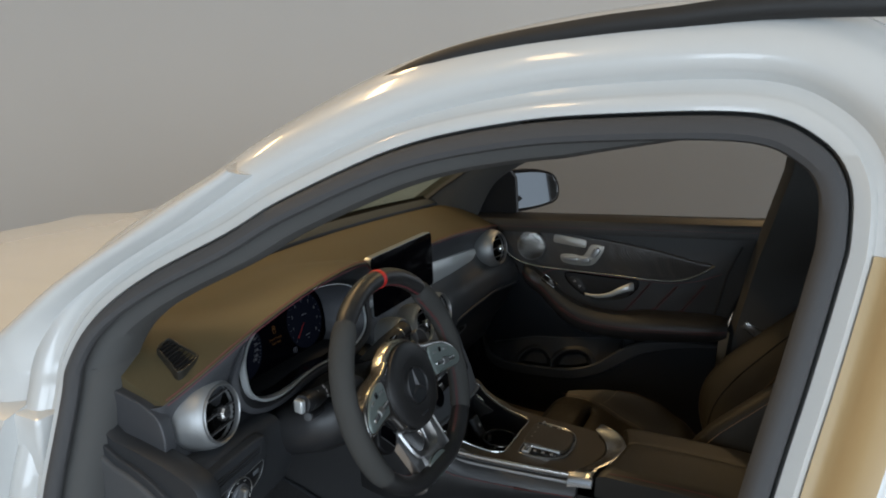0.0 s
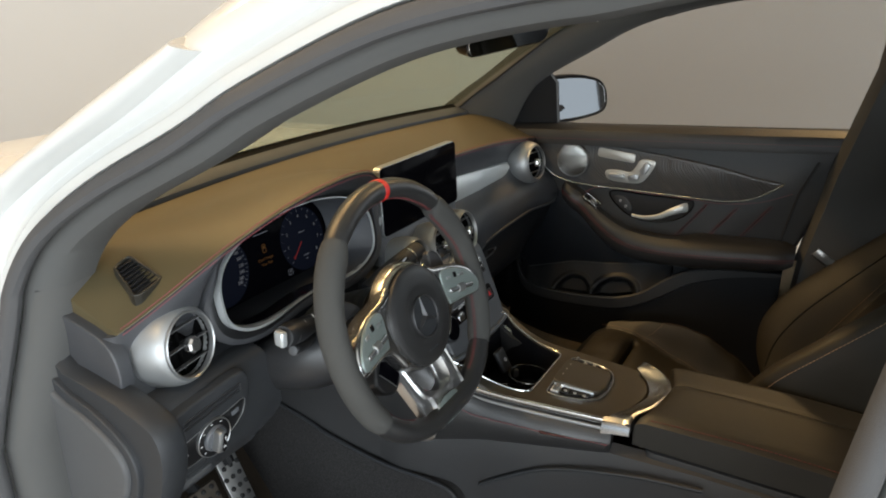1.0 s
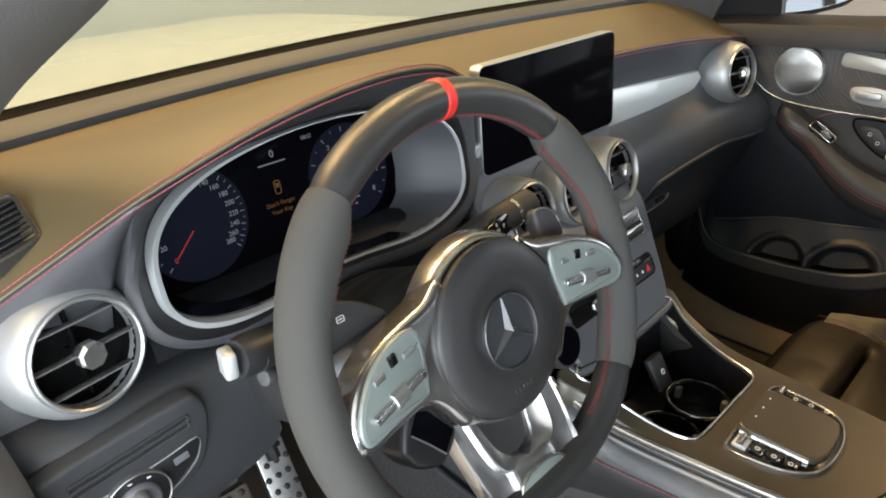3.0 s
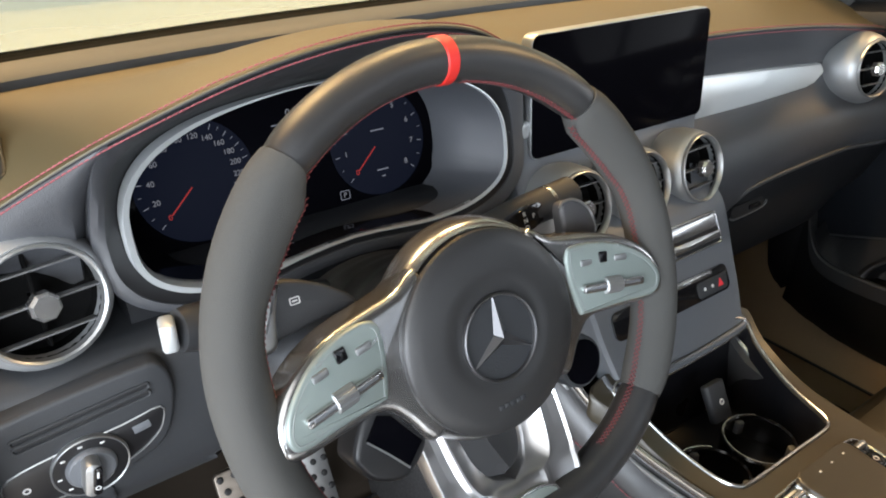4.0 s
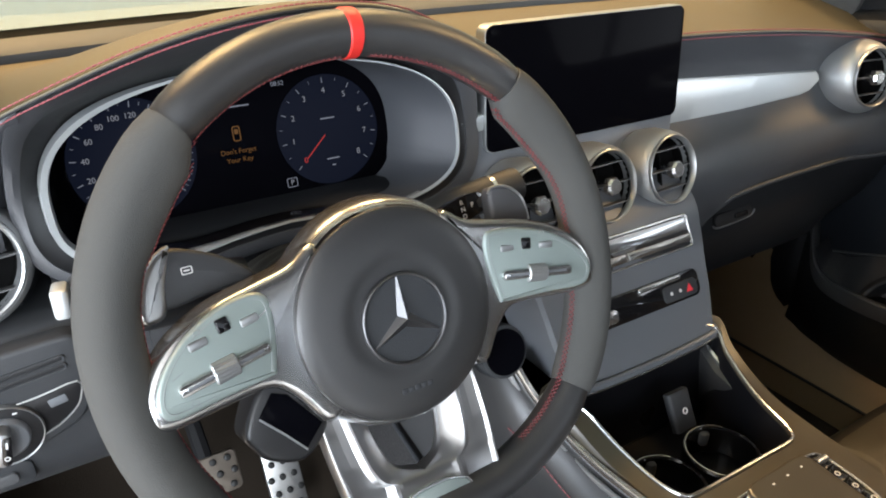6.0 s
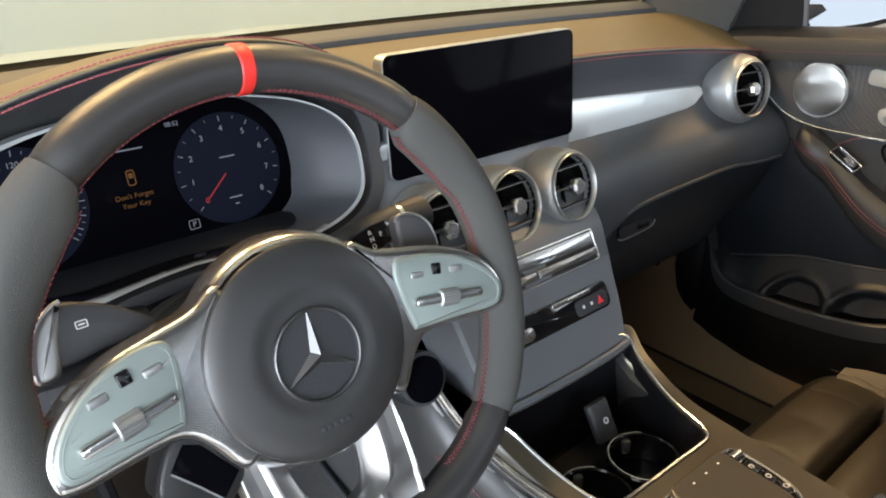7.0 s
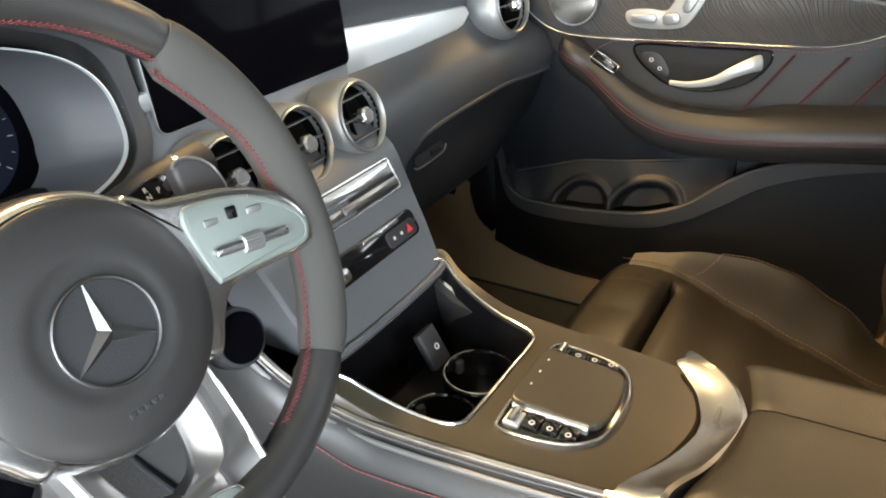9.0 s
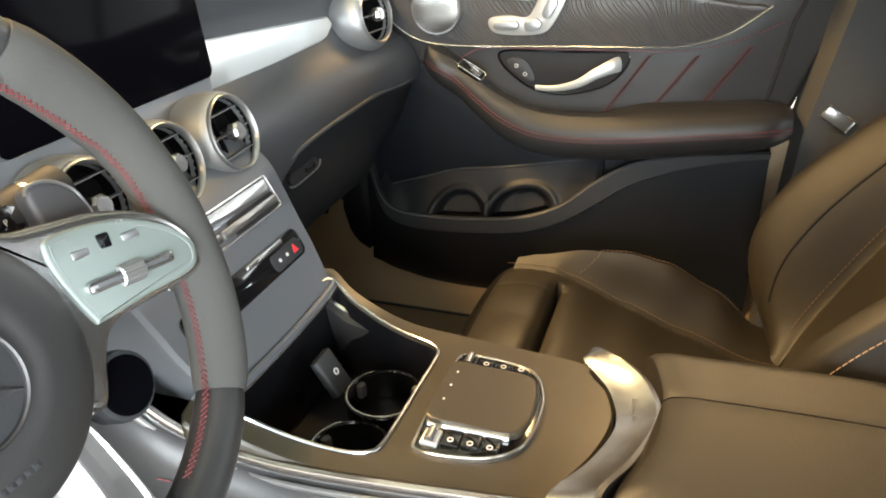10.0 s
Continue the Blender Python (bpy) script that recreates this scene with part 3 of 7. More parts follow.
face_loft("end_face", span(-0.708, -0.555, 20), lambda x: [(edge(x)[0] + 0.0015 + tuck(x), edge(x)[1] - 0.003), (edge(x)[0] + 0.006 + tuck(x) + 0.006 * give_way(x), edge(x)[1] - 0.03 + 0.012 * give_way(x)), (0.046 - 0.010 * turn_out(x) + tuck(x) + 0.07 * give_way(x), 1.0), (0.040 + tuck(x) + 0.07 * give_way(x), 0.955), (0.012 + tuck(x) + 0.07 * give_way(x), 0.925), (0.02 + tuck(x) + 0.07 * give_way(x), 0.915)], LEATHER, "black leather face round the outer vent", 0.02)
bm = bmesh.new()
slab(bm, [(p.x, p.y) for p in spline([(-0.175, 1.046, 0), (-0.10, 1.043, 0), (-0.052, 1.026, 0), (-0.036, 1.0, 0), (-0.034, 0.965, 0), (-0.05, 0.945, 0), (-0.175, 0.95, 0)], 4, True)], 0.010, 0.003, Matrix(((0, 0, -1, -0.702), (-1, 0, 0, 0), (0, 1, 0, 0), (0, 0, 0, 1))), -0.01, 4)
part("end_cap", bm, LEATHER, dash, "dark rounded end piece by the pillar")
# lower panel on the driver's side with the knee pad
def lower_section(x):
    o = 0.03 * max(0, (abs(x + 0.43) - 0.2) / 0.09) ** 2 if x < -0.63 else 0.0
    return [(0.02 + o, 0.945), (-0.006 + o, 0.936), (-0.016 + o, 0.90), (-0.014 + o, 0.84), (0.0 + o, 0.80), (0.035 + o, 0.765), (0.12 + o, 0.74)]


knee = face_loft("knee_panel", span(-0.715, -0.46, 14), lower_section, PLASTIC, "dark soft plastic lower panel")
for v in knee.data.vertices:
    # its inner end slants down towards the column
    v.co.x = min(v.co.x, -0.4735 - 0.265 * (v.co.z - 0.85) - 0.012 * max(0.0, (0.845 - v.co.z) / 0.02) ** 2 * (v.co.z > 0.8) - 0.06 * (v.co.z <= 0.8))
# Set-back panel; its near-black colour carries the shade of the column gap.
face_loft("column_bay", span(-0.56, -0.18, 8), lambda x: [(y + 0.045, z + 0.03) for y, z in lower_section(x)], LOWER_PLASTIC, "set-back panel, near-black for the shaded gap round the column")
face_loft("knee_panel", span(-0.20, -0.10, 6), lower_section, PLASTIC, "dark soft plastic lower panel")


# passenger side face with glovebox
def face_foot(x):
    return max(0.80, 0.864 - 0.03 * max(0.0, (0.38 - x) / 0.11) ** 1.5)


def right_section(x):
    y, z = edge(x)
    b = min(1.0, max(0.0, (x - 0.56) / 0.155))
    e = -0.027 * b * b * (3 - 2 * b)
    return [(y + 0.0015, z - 0.003), (y + 0.014, z - 0.025), (0.068, z - 0.05), (0.066, 0.985), (0.045 + e * 0.4, 0.955), (0.016 + e * 0.8, 0.93), (0.0 + e, 0.895), (0.0 + e, face_foot(x) + 0.008), (0.006 + e, face_foot(x))]


face_loft("passenger_face", span(0.06, 0.725, 24), right_section, LEATHER, "black leather passenger-side face")


def glove_section(x):
    b = min(1.0, max(0.0, (x - 0.56) / 0.155))
    b = b * b * (3 - 2 * b)
    f = face_foot(x)
    return [(0.034 - 0.03 * b, f + 0.004), (0.022 - 0.034 * b, f - 0.008), (0.012 - 0.016 * b, f - 0.035), (0.010 + 0.016 * b, 0.765), (0.03 + 0.046 * b, 0.715), (0.10 + 0.03 * b, 0.69)]


face_loft("glovebox_lid", span(0.165, 0.715, 16), glove_section, LOWER_PLASTIC, "dark plastic glovebox lid")
bm = bmesh.new()
block(bm, (0.036, 0.02, 0.018), Matrix.Translation((-0.138, 0.031, 1.031)) @ Matrix.Rotation(radians(-6), 4, "Y"), 0.003)
part("trim_end", bm, ALU, dash, "short brushed aluminium trim end")
bm = bmesh.new()
tube(bm, spline([(0.272, 0.024, 0.800), (0.276, 0.014, 0.828), (0.292, 0.003, 0.852), (0.33, -0.001, 0.862), (0.40, -0.001, 0.8655), (0.50, 0.0, 0.8655), (0.56, 0.0, 0.8655), (0.60, -0.004, 0.8655), (0.66, -0.019, 0.8655), (0.71, -0.026, 0.866)], 6), 0.0035, 8)
part("lid_edge", bm, LEATHER, dash, "soft rolled edge over the glovebox lid")
bm = bmesh.new()
slab(bm, rrect(0.085, 0.020, 0.009), 0.004, 0.002, facing((0.335, 0.0125, 0.818), 12))
gh = part("glovebox_handle", bm, MATT_BLACK, dash, "recessed black glovebox latch")
bm = bmesh.new()
slab(bm, rrect(0.03, 0.008, 0.003), 0.007, 0.002, facing((0.35, 0.0125, 0.818), 12))
part("latch_tongue", bm, GLOSS, gh)
bm = bmesh.new()
tube(bm, spline([(0.290, 0.0095, 0.812), (0.300, 0.0085, 0.8075), (0.34, 0.0080, 0.8085), (0.375, 0.0080, 0.812), (0.383, 0.0085, 0.820)], 5), 0.0016, 6)
part("latch_rim", bm, STACK_GREY, gh, "pale lower rim of the latch")

# silver trim spear
bm = bmesh.new()
rings = []
for x in span(0.06, 0.553, 24):
    t = (x - 0.06) / 0.493
    zt, zb = 1.040 - 0.040 * t, 0.955 + 0.014 * t
    if t > 0.93:
        zb += (zt - zb) * ((t - 0.93) / 0.07) ** 2 * 0.6
    y = 0.058 - 0.004 * t
    rings.append([Vector((x, y + a, zb + (zt - zb) * b)) for a, b in ((0.02, 0), (0.002, 0.01), (0.0, 0.06), (0.003, 0.5), (0.008, 0.94), (0.011, 0.99), (0.02, 1))])
loft(bm, rings)
part("trim_spear", bm, ALU, dash, "tapering brushed aluminium trim strip")

# ---- instrument binnacle ----
CX = -0.355


def goggles(rx, top, foot, gap, dip, lift, cz=1.03, n=96):
    """Outline of two joined round dials: arched top, nearly level foot with a shallow notch."""
    out = []
    for k in range(n):
        a = 2 * math.pi * k / n
        s, c = math.sin(a), math.cos(a)
        x = (gap + rx) * (abs(c) ** 0.72) * (1 if c >= 0 else -1)
        inner = math.exp(-(x / (gap * 0.8)) ** 2)
        z = top * abs(s) ** 0.80 + lift * inner if s >= 0 else -foot * abs(s) ** 0.62 + dip * inner
        out.append((CX + x, cz + z))
    return out


binnacle = thing("instrument_cluster", "digital instrument cluster with two dials behind the wheel", "instrument cluster", (CX, 0.05, 0.93))
bez = goggles(0.084, 0.083, 0.066, 0.107, 0.013, 0.006)
bezel_in = [Vector((x, 0.020 + (z - 1.03) * 0.20, z)) for x, z in bez]
glass_line = [Vector((CX + (x - CX) * (0.80 if x > CX else 0.985), 0.088 + (z - 1.03) * 0.23, z - 0.008 * (z < 1.0))) for x, z in goggles(0.080, 0.079, 0.066, 0.105, 0.006, 0.004)]
outer = []
for (x, z), p in zip(bez, bezel_in):
    if z > 1.03:
        xx = CX + (x - CX) * 1.24
        y0, z0 = edge(xx)
        f = min(1.0, (z - 1.03) / 0.06)
        q = Vector((CX + (x - CX) * (1.10 + 0.14 * f), y0 + 0.002, z0 - 0.004))
        low = Vector((CX + (x - CX) * 1.16, 0.022, z))
        outer.append(low.lerp(q, f * f * (3 - 2 * f)))
    else:
        outer.append(Vector((CX + (x - CX) * 1.16, 0.022 - 0.02 * (1.03 - z) / 0.08, 1.03 + (z - 1.03) * 1.42)))
for p in outer:
    if p.x < CX - 0.15 and p.z > 1.0:
        y0, z0 = edge(p.x)
        t = min(1.0, max(0.0, (p.z - 1.0) / (z0 - 0.03 - 1.0)))
        p.y = min(p.y, 0.036 + (y0 + 0.006 - 0.036) * t - 0.0015)


def leftness(p):
    return min(1.0, max(0.0, (CX - 0.06 - p.x) / 0.10))


# the silver ring is broad round the speed dial and narrows to a line elsewhere
band = [0.0022 + 0.0058 * leftness(p) for p in bezel_in]
bezel_mid = [Vector((CX, 0.02, 1.03)) for p in bezel_in]
for i, p in enumerate(bezel_in):
    d = Vector((p.x - CX - (0.1 if p.x > CX else -0.1), 0, p.z - 1.03)).normalized()
    bezel_mid[i] = p + d * band[i]
near = [b.lerp(a, 0.34 + 0.22 * leftness(b)) + Vector((0, -0.003 - 0.002 * leftness(b), 0)) for a, b in zip(outer, bezel_mid)]
mid = [a.lerp(c, 0.5) + Vector((0, -0.002, 0)) for a, c in zip(outer, near)]
bm = bmesh.new()
loft(bm, [outer, mid, near, [p + Vector((0, 0.006, 0)) for p in near], [p + Vector((0, 0.05, 0)) for p in outer]], path_closed=True)
part("hood", bm, LEATHER, binnacle, "black leather cowl over the dials")
# Black band; it also carries the shade of the inward-turning cowl.
bm = bmesh.new()
loft(bm, [[p + Vector((0, 0.002, 0)) for p in near], [p.lerp(q, 0.5) + Vector((0, 0.004, 0)) for p, q in zip(near, bezel_mid)], [p + Vector((0, 0.004, 0)) for p in bezel_mid], [p + Vector((0, 0.015, 0)) for p in bezel_mid], [p + Vector((0, 0.012, 0)) for p in near]], path_closed=True)
part("shade_surround", bm, SWITCH_BLACK, binnacle, "black band carrying the cowl shade round the bezel")
tunnel_rows = [bezel_in, [p.lerp(q, 0.5) for p, q in zip(bezel_in, glass_line)], glass_line, [p + Vector((0, 0.01, 0)) for p in glass_line], [p + Vector((0, 0.012, 0)) for p in bezel_in]]
flank = [k for k in range(96) if k <= 22 or k >= 78]
flank = flank[flank.index(78):] + flank[:flank.index(78)]
rest = list(range(22, 79))
for name, idx, mat, label in (("tunnel_wall", flank, TUNNEL_GREY, "satin grey tunnel wall beside the display"), ("dial_tunnel", rest, GLOSS, "glossy black tunnel round the display")):
    bm = bmesh.new()
    loft(bm, [[r[k] for r in tunnel_rows] for k in idx])
    part(name, bm, mat, binnacle, label)
bm = bmesh.new()
loft(bm, [[p + Vector((0, 0.003, 0)) for p in bezel_mid], [p.lerp(q, 0.12) + Vector((0, -0.004 - 0.006 * leftness(p), 0)) for p, q in zip(bezel_mid, bezel_in)], [p.lerp(q, 0.75) + Vector((0, -0.0045 - 0.004 * leftness(p), 0)) for p, q in zip(bezel_mid, bezel_in)], bezel_in, [p + Vector((0, 0.004, 0)) for p in bezel_in]], path_closed=True)
part("bezel", bm, ALU, binnacle, "satin silver bezel, broad round the speed dial")
GL = facing((CX, 0.0919, 1.03), 13)
bm = bmesh.new()
slab(bm, [((x - CX) * (0.81 if x > CX else 0.995), (z - 1.03) * 1.03 - 0.008 * (z < 1.0)) for x, z in goggles(0.082, 0.081, 0.068, 0.105, 0.006, 0.004)], 0.0, 0.0005, GL, -0.004)
part("display", bm, SCREEN_BLACK, binnacle, "glossy black digital display")


def dial(cu, cv, r, marks, labels, size, needle, tick_step, name):
    bm = bmesh.new()
    slab(bm, circle(r * 1.06, 40, cu, cv), 0.0006, 0.0002, GL, 0.0002)
    face = part("dial_face", bm, DIAL_SHEEN, binnacle, "dark dial, blue reflection added as a faint glow")
    bm = bmesh.new()
    n = (len(labels) - 1) * tick_step
    for k in range(n + 1):
        i = min(k // tick_step, len(labels) - 2)
        a = radians(marks[i] + (marks[i + 1] - marks[i]) * (k / tick_step - i))
        long = 0.10 if k % tick_step == 0 else 0.06
        w = 0.0008 if k % tick_step == 0 else 0.0005
        block(bm, (r * long, w, 0.0003), GL @ Matrix.Translation((cu + r * (1 - long / 2) * math.cos(a), cv + r * (1 - long / 2) * math.sin(a), 0.0009)) @ Matrix.Rotation(a, 4, "Z"), 0.0001)
    part("tick_marks", bm, MARK_DIM, face)
    for k, word in enumerate(labels):
        a = radians(marks[k])
        if word:
            text_part("numeral", word, size, GL @ Matrix.Translation((cu + r * 0.76 * math.cos(a), cv + r * 0.76 * math.sin(a), 0.001)), NEEDLE if k == 0 else MARK, face)
    a = radians(needle)
    bm = bmesh.new()
    block(bm, (r * 0.58, 0.0011, 0.0004), GL @ Matrix.Translation((cu + r * 0.42 * math.cos(a), cv + r * 0.42 * math.sin(a), 0.0012)) @ Matrix.Rotation(a, 4, "Z"), 0.0001)
    part("needle", bm, NEEDLE, face, "red needle")


dial(-0.1145, 0.002, 0.0533, (222.5, 197, 172, 147, 124, 104, 83, 64, 47, 30, 14, -2, -17, -31, -42.5), ["0", "20", "40", "60", "80", "100", "120", "140", "160", "180", "200", "220", "240", "260", "280"], 0.0072, 222.5, 2, "speed")
dial(0.0795, 0.0, 0.0533, span(222.5, -42.5, 8), ["0", "1", "2", "3", "4", "5", "6", "7", "8"], 0.0082, 222.5, 2, "revs")
text_part("warning_text", "Don't Forget", 0.0068, GL @ Matrix.Translation((-0.018, -0.006, 0.001)), AMBER, binnacle)
text_part("warning_text", "Your Key", 0.0068, GL @ Matrix.Translation((-0.018, -0.0145, 0.001)), AMBER, binnacle)
text_part("gear_sign", "P", 0.0075, GL @ Matrix.Translation((0.031, -0.047, 0.001)), MARK, binnacle)
text_part("clock_text", "08:52", 0.0062, GL @ Matrix.Translation((0.032, 0.053, 0.001)), MARK_DIM, binnacle)
text_part("speed_text", "0", 0.011, GL @ Matrix.Translation((-0.015, 0.046, 0.001)), MARK, binnacle)
bm = bmesh.new()
ring_plate(bm, rrect(0.011, 0.0095, 0.0015), rrect(0.0098, 0.0083, 0.0012), 0.0005, GL @ Matrix.Translation((0.031, -0.047, 0.0006)), 0, 0.0001)
part("gear_box", bm, MARK_DIM, binnacle)
bm = bmesh.new()
ring_plate(bm, rrect(0.008, 0.015, 0.0025), rrect(0.0058, 0.0128, 0.0016), 0.0005, GL @ Matrix.Translation((-0.017, 0.011, 0.0006)), 0, 0.0001)
slab(bm, rrect(0.004, 0.005, 0.001), 0.0005, 0.0001, GL @ Matrix.Translation((-0.017, 0.013, 0.0006)))
part("key_symbol", bm, AMBER, binnacle, "amber key symbol")
for u, v, w in ((-0.017, 0.037, 0.034), (0.0795, 0.012, 0.016), (0.0795, -0.030, 0.014), (0.0795, -0.037, 0.004)):
    bm = bmesh.new()
    slab(bm, rrect(w, 0.0013, 0.0005), 0.0005, 0.0001, GL @ Matrix.Translation((u, v, 0.0010)))
    part("display_bar", bm, MARK_DIM, binnacle)

# ---- air vents ----
VENT_SILVER = material("vent_silver", (0.36, 0.37, 0.375), 0.46, metal=0.7, grain=0.04, scale=1200, vary=0.05)
SLAT = material("vent_slat", (0.10, 0.10, 0.102), 0.35)
def air_vent(c, tilt, turn, r, length, label, ribs=3, flare=1.0):
    vent = thing("air_vent", label, "air vent", c, "round dashboard vents")
    m = facing(c, tilt, turn)
    bm = bmesh.new()
    lathe(bm, [(r * 0.90, -0.016), (r * 0.94, -0.003), (r * 1.0, -0.0015), (r * (1 + 0.07 * flare), -0.004), (r * (1 + 0.15 * flare), -0.011), (r * (1 + 0.22 * flare), -0.022), (r * (1 + 0.28 * flare), -length * 0.42), (r * (1 + 0.20 * flare), -length * 0.75), (r * 1.0, -length), (r * 0.8, -length)], 40, m, caps=False)
    part("housing", bm, VENT_SILVER, vent, "satin silver turbine-shaped housing")
    bm = bmesh.new()
    loft(bm, [[m @ Vector((rr * math.cos(a), rr * math.sin(a), h)) for a in [2 * math.pi * k / 40 for k in range(40)]] for rr, h in ((r * 0.985, -0.004), (r * 0.97, 0.0015), (r * 0.94, 0.0025), (r * 0.905, 0.001), (r * 0.885, -0.005), (r * 0.93, -0.008))], path_closed=True)
    part("ring", bm, SILVER, vent, "thin bright inner ring")
    bm = bmesh.new()
    lathe(bm, [(r * 0.92, -0.004), (r * 0.91, -0.030), (r * 0.6, -0.034), (r * 0.05, -0.035)], 32, m, caps=False)
    part("duct", bm, DUCT, vent, "deep black duct")
    for k in range(ribs):
        v = r * (-0.55 + 1.10 * k / (ribs - 1))
        half = math.sqrt(max(0.0, (r * 0.9) ** 2 - v * v))
        bm = bmesh.new()
        block(bm, (2 * half, 0.0015, 0.009), m @ Matrix.Translation((0, v, -0.010)), 0.0005)
        part("slat", bm, SLAT, vent)
    bm = bmesh.new()
    block(bm, (0.003, r * 1.7, 0.006), m @ Matrix.Translation((0, 0, -0.022)), 0.0008)
    part("cross_bar", bm, DUCT, vent)
    bm = bmesh.new()
    lathe(bm, [(r * 0.14, -0.014), (r * 0.18, -0.006), (r * 0.245, -0.002), (r * 0.245, 0.006), (r * 0.20, 0.0095), (r * 0.06, 0.0095)], 8, m @ Matrix.Rotation(radians(22.5), 4, "Z"))
    part("knob", bm, CHROME, vent, "faceted silver knob", 25)
    return vent


for vx, turn in ((-0.096, 0), (0.009, 2), (0.114, 3)):
    air_vent((vx, -0.043, 0.953), 16, turn, 0.044, 0.075, "round black air vent with silver housing above the centre panel", 3, 0.6)
air_vent((-0.620, 0.004, 1.0), 10, 8, 0.048, 0.10, "round black air vent with large silver housing at the dashboard end", 3, 0.88)
air_vent((0.621, 0.004, 0.993), 10, -8, 0.048, 0.10, "round black air vent with large silver housing beside the passenger door")

# side demister grille on the upper pad
grille = thing("demister_grille", "small black slatted demister grille in the dashboard top", "vent grille", (-0.635, 0.08, 1.08))
gm = Matrix.Translation((-0.633, 0.08, 1.0888)) @ Matrix.Rotation(radians(-13), 4, "Y") @ Matrix.Rotation(radians(11), 4, "X")
out = [(p.x, p.y) for p in spline([(*p, 0) for p in [(-0.0285, -0.031), (-0.010, -0.0335), (0.009, -0.031), (0.0135, -0.024), (0.0185, 0.012), (0.021, 0.031), (0.015, 0.0345), (-0.002, 0.031), (-0.0075, 0.022), (-0.020, -0.010)]], 4, True)]
bm = bmesh.new()
ring_plate(bm, inset(out, -0.0042), out, 0.0040, gm, -0.014, 0.0012)
part("surround", bm, ARM_LEATHER, grille, "raised leather surround, tinted for warm lamplight")
bm = bmesh.new()
slab(bm, out, -0.002, 0.0005, gm, -0.012)
part("duct", bm, MATT_BLACK, grille)
for k in range(8):
    v = -0.0285 + k * 0.0082
    a = table(((-0.033, -0.028, 0.009), (-0.024, -0.0255, 0.0135), (-0.010, -0.020, 0.0152), (0.012, -0.0115, 0.0185), (0.022, -0.0075, 0.020), (0.034, 0.0, 0.020)), v)
    bm = bmesh.new()
    block(bm, (a[1] - a[0], 0.0022, 0.006), gm @ Matrix.Translation(((a[0] + a[1]) / 2, v, 0.0)) @ Matrix.Rotation(radians(35), 4, "X"), 0.0007)
    part("slat", bm, SWITCH_BLACK, grille)

# ---- central screen ----
screen_thing = thing("display_screen", "switched-off black tablet screen with thin silver edge on the dashboard", "screen", (0.022, 0.02, 0.99))
SM = facing((0.0225, 0.020, 1.0655), 4.4)
so = rrect(0.299, 0.136, 0.011, 5)
bm = bmesh.new()
slab(bm, so, 0.0, 0.002, SM, -0.016)
part("casing", bm, SILVER, screen_thing, "thin silver casing")
bm = bmesh.new()
slab(bm, inset(so, 0.0012), 0.0015, 0.001, SM, -0.002)
part("panel", bm, SCREEN_BLACK, screen_thing, "glossy black panel")
bm = bmesh.new()
block(bm, (0.20, 0.06, 0.06), SM @ Matrix.Translation((0, -0.05, -0.045)), 0.01)
part("stand", bm, PLASTIC, screen_thing)

# ---- centre stack ----
stack = thing("centre_stack", "graphite grey centre stack with climate and hazard switches", "control panel", (0.012, -0.1, 0.76))
SK = facing((0.010, -0.1045, 0.8269), 28)
bm = bmesh.new()
rings = []
prof = spline([(-0.1375, 0.765, 0), (-0.1045, 0.8269, 0), (-0.0765, 0.8796, 0), (-0.062, 0.905, 0), (-0.040, 0.922, 0), (-0.012, 0.94, 0), (0.012, 0.975, 0), (0.026, 1.03, 0)], 5)
for p in prof:
    w = table(((0.76, 0.118), (0.827, 0.131), (0.90, 0.141), (0.96, 0.158), (1.03, 0.175)), p.y)[0]
    rings.append([Vector((0.010 + w * a, p.x + d, p.y + h)) for a, d, h in ((-1, 0.09, 0), (-1, 0.012, 0), (-0.985, 0.004, 0), (-0.95, 0.0, 0), (0, -0.001, 0), (0.95, 0.0, 0), (0.985, 0.004, 0), (1, 0.012, 0), (1, 0.09, 0))])
loft(bm, rings)
part("panel", bm, STACK_GREY, stack, "satin graphite panel")
# climate switch bank
CB = SK @ Matrix.Translation((0.008, 0.064, 0))
bm = bmesh.new()
ring_plate(bm, rrect(0.204, 0.042, 0.005), rrect(0.198, 0.036, 0.003), 0.004, CB, -0.004, 0.001)
bank = part("switch_bank", bm, CHROME, stack, "chrome frame round the climate switches")
bm = bmesh.new()
slab(bm, rrect(0.197, 0.0355, 0.003), 0.0008, 0.0003, CB, -0.004)
part("bank_floor", bm, MATT_BLACK, bank)
bm = bmesh.new()
slab(bm, rrect(0.196, 0.0165, 0.0015), 0.0026, 0.0008, CB @ Matrix.Translation((0, 0.0088, 0)))
part("display_strip", bm, material("mirror_strip", (0.55, 0.56, 0.57), 0.18, metal=0.95), bank, "mirror-like display strip")
for u, w in ((-0.072, 0.05), (-0.028, 0.034), (0.044, 0.106)):
    bm = bmesh.new()
    block(bm, (w, 0.0105, 0.007), CB @ Matrix.Translation((u, -0.0085, 0.0035)), 0.0022, 0.002)
    part("rocker_switch", bm, CHROME, bank, "long chrome rocker")
bm = bmesh.new()
slab(bm, rrect(0.212, 0.034, 0.010), 0.002, 0.0008, SK @ Matrix.Translation((0.0, 0.001, 0)), -0.004)
part("hazard_bar", bm, GLOSS, stack, "glossy black switch bar")
bm = bmesh.new()
slab(bm, rrect(0.07, 0.006, 0.002), 0.004, 0.001, SK @ Matrix.Translation((0.04, 0.013, 0)))
part("disc_slot", bm, CHROME, stack, "bright slot lip")
bm = bmesh.new()
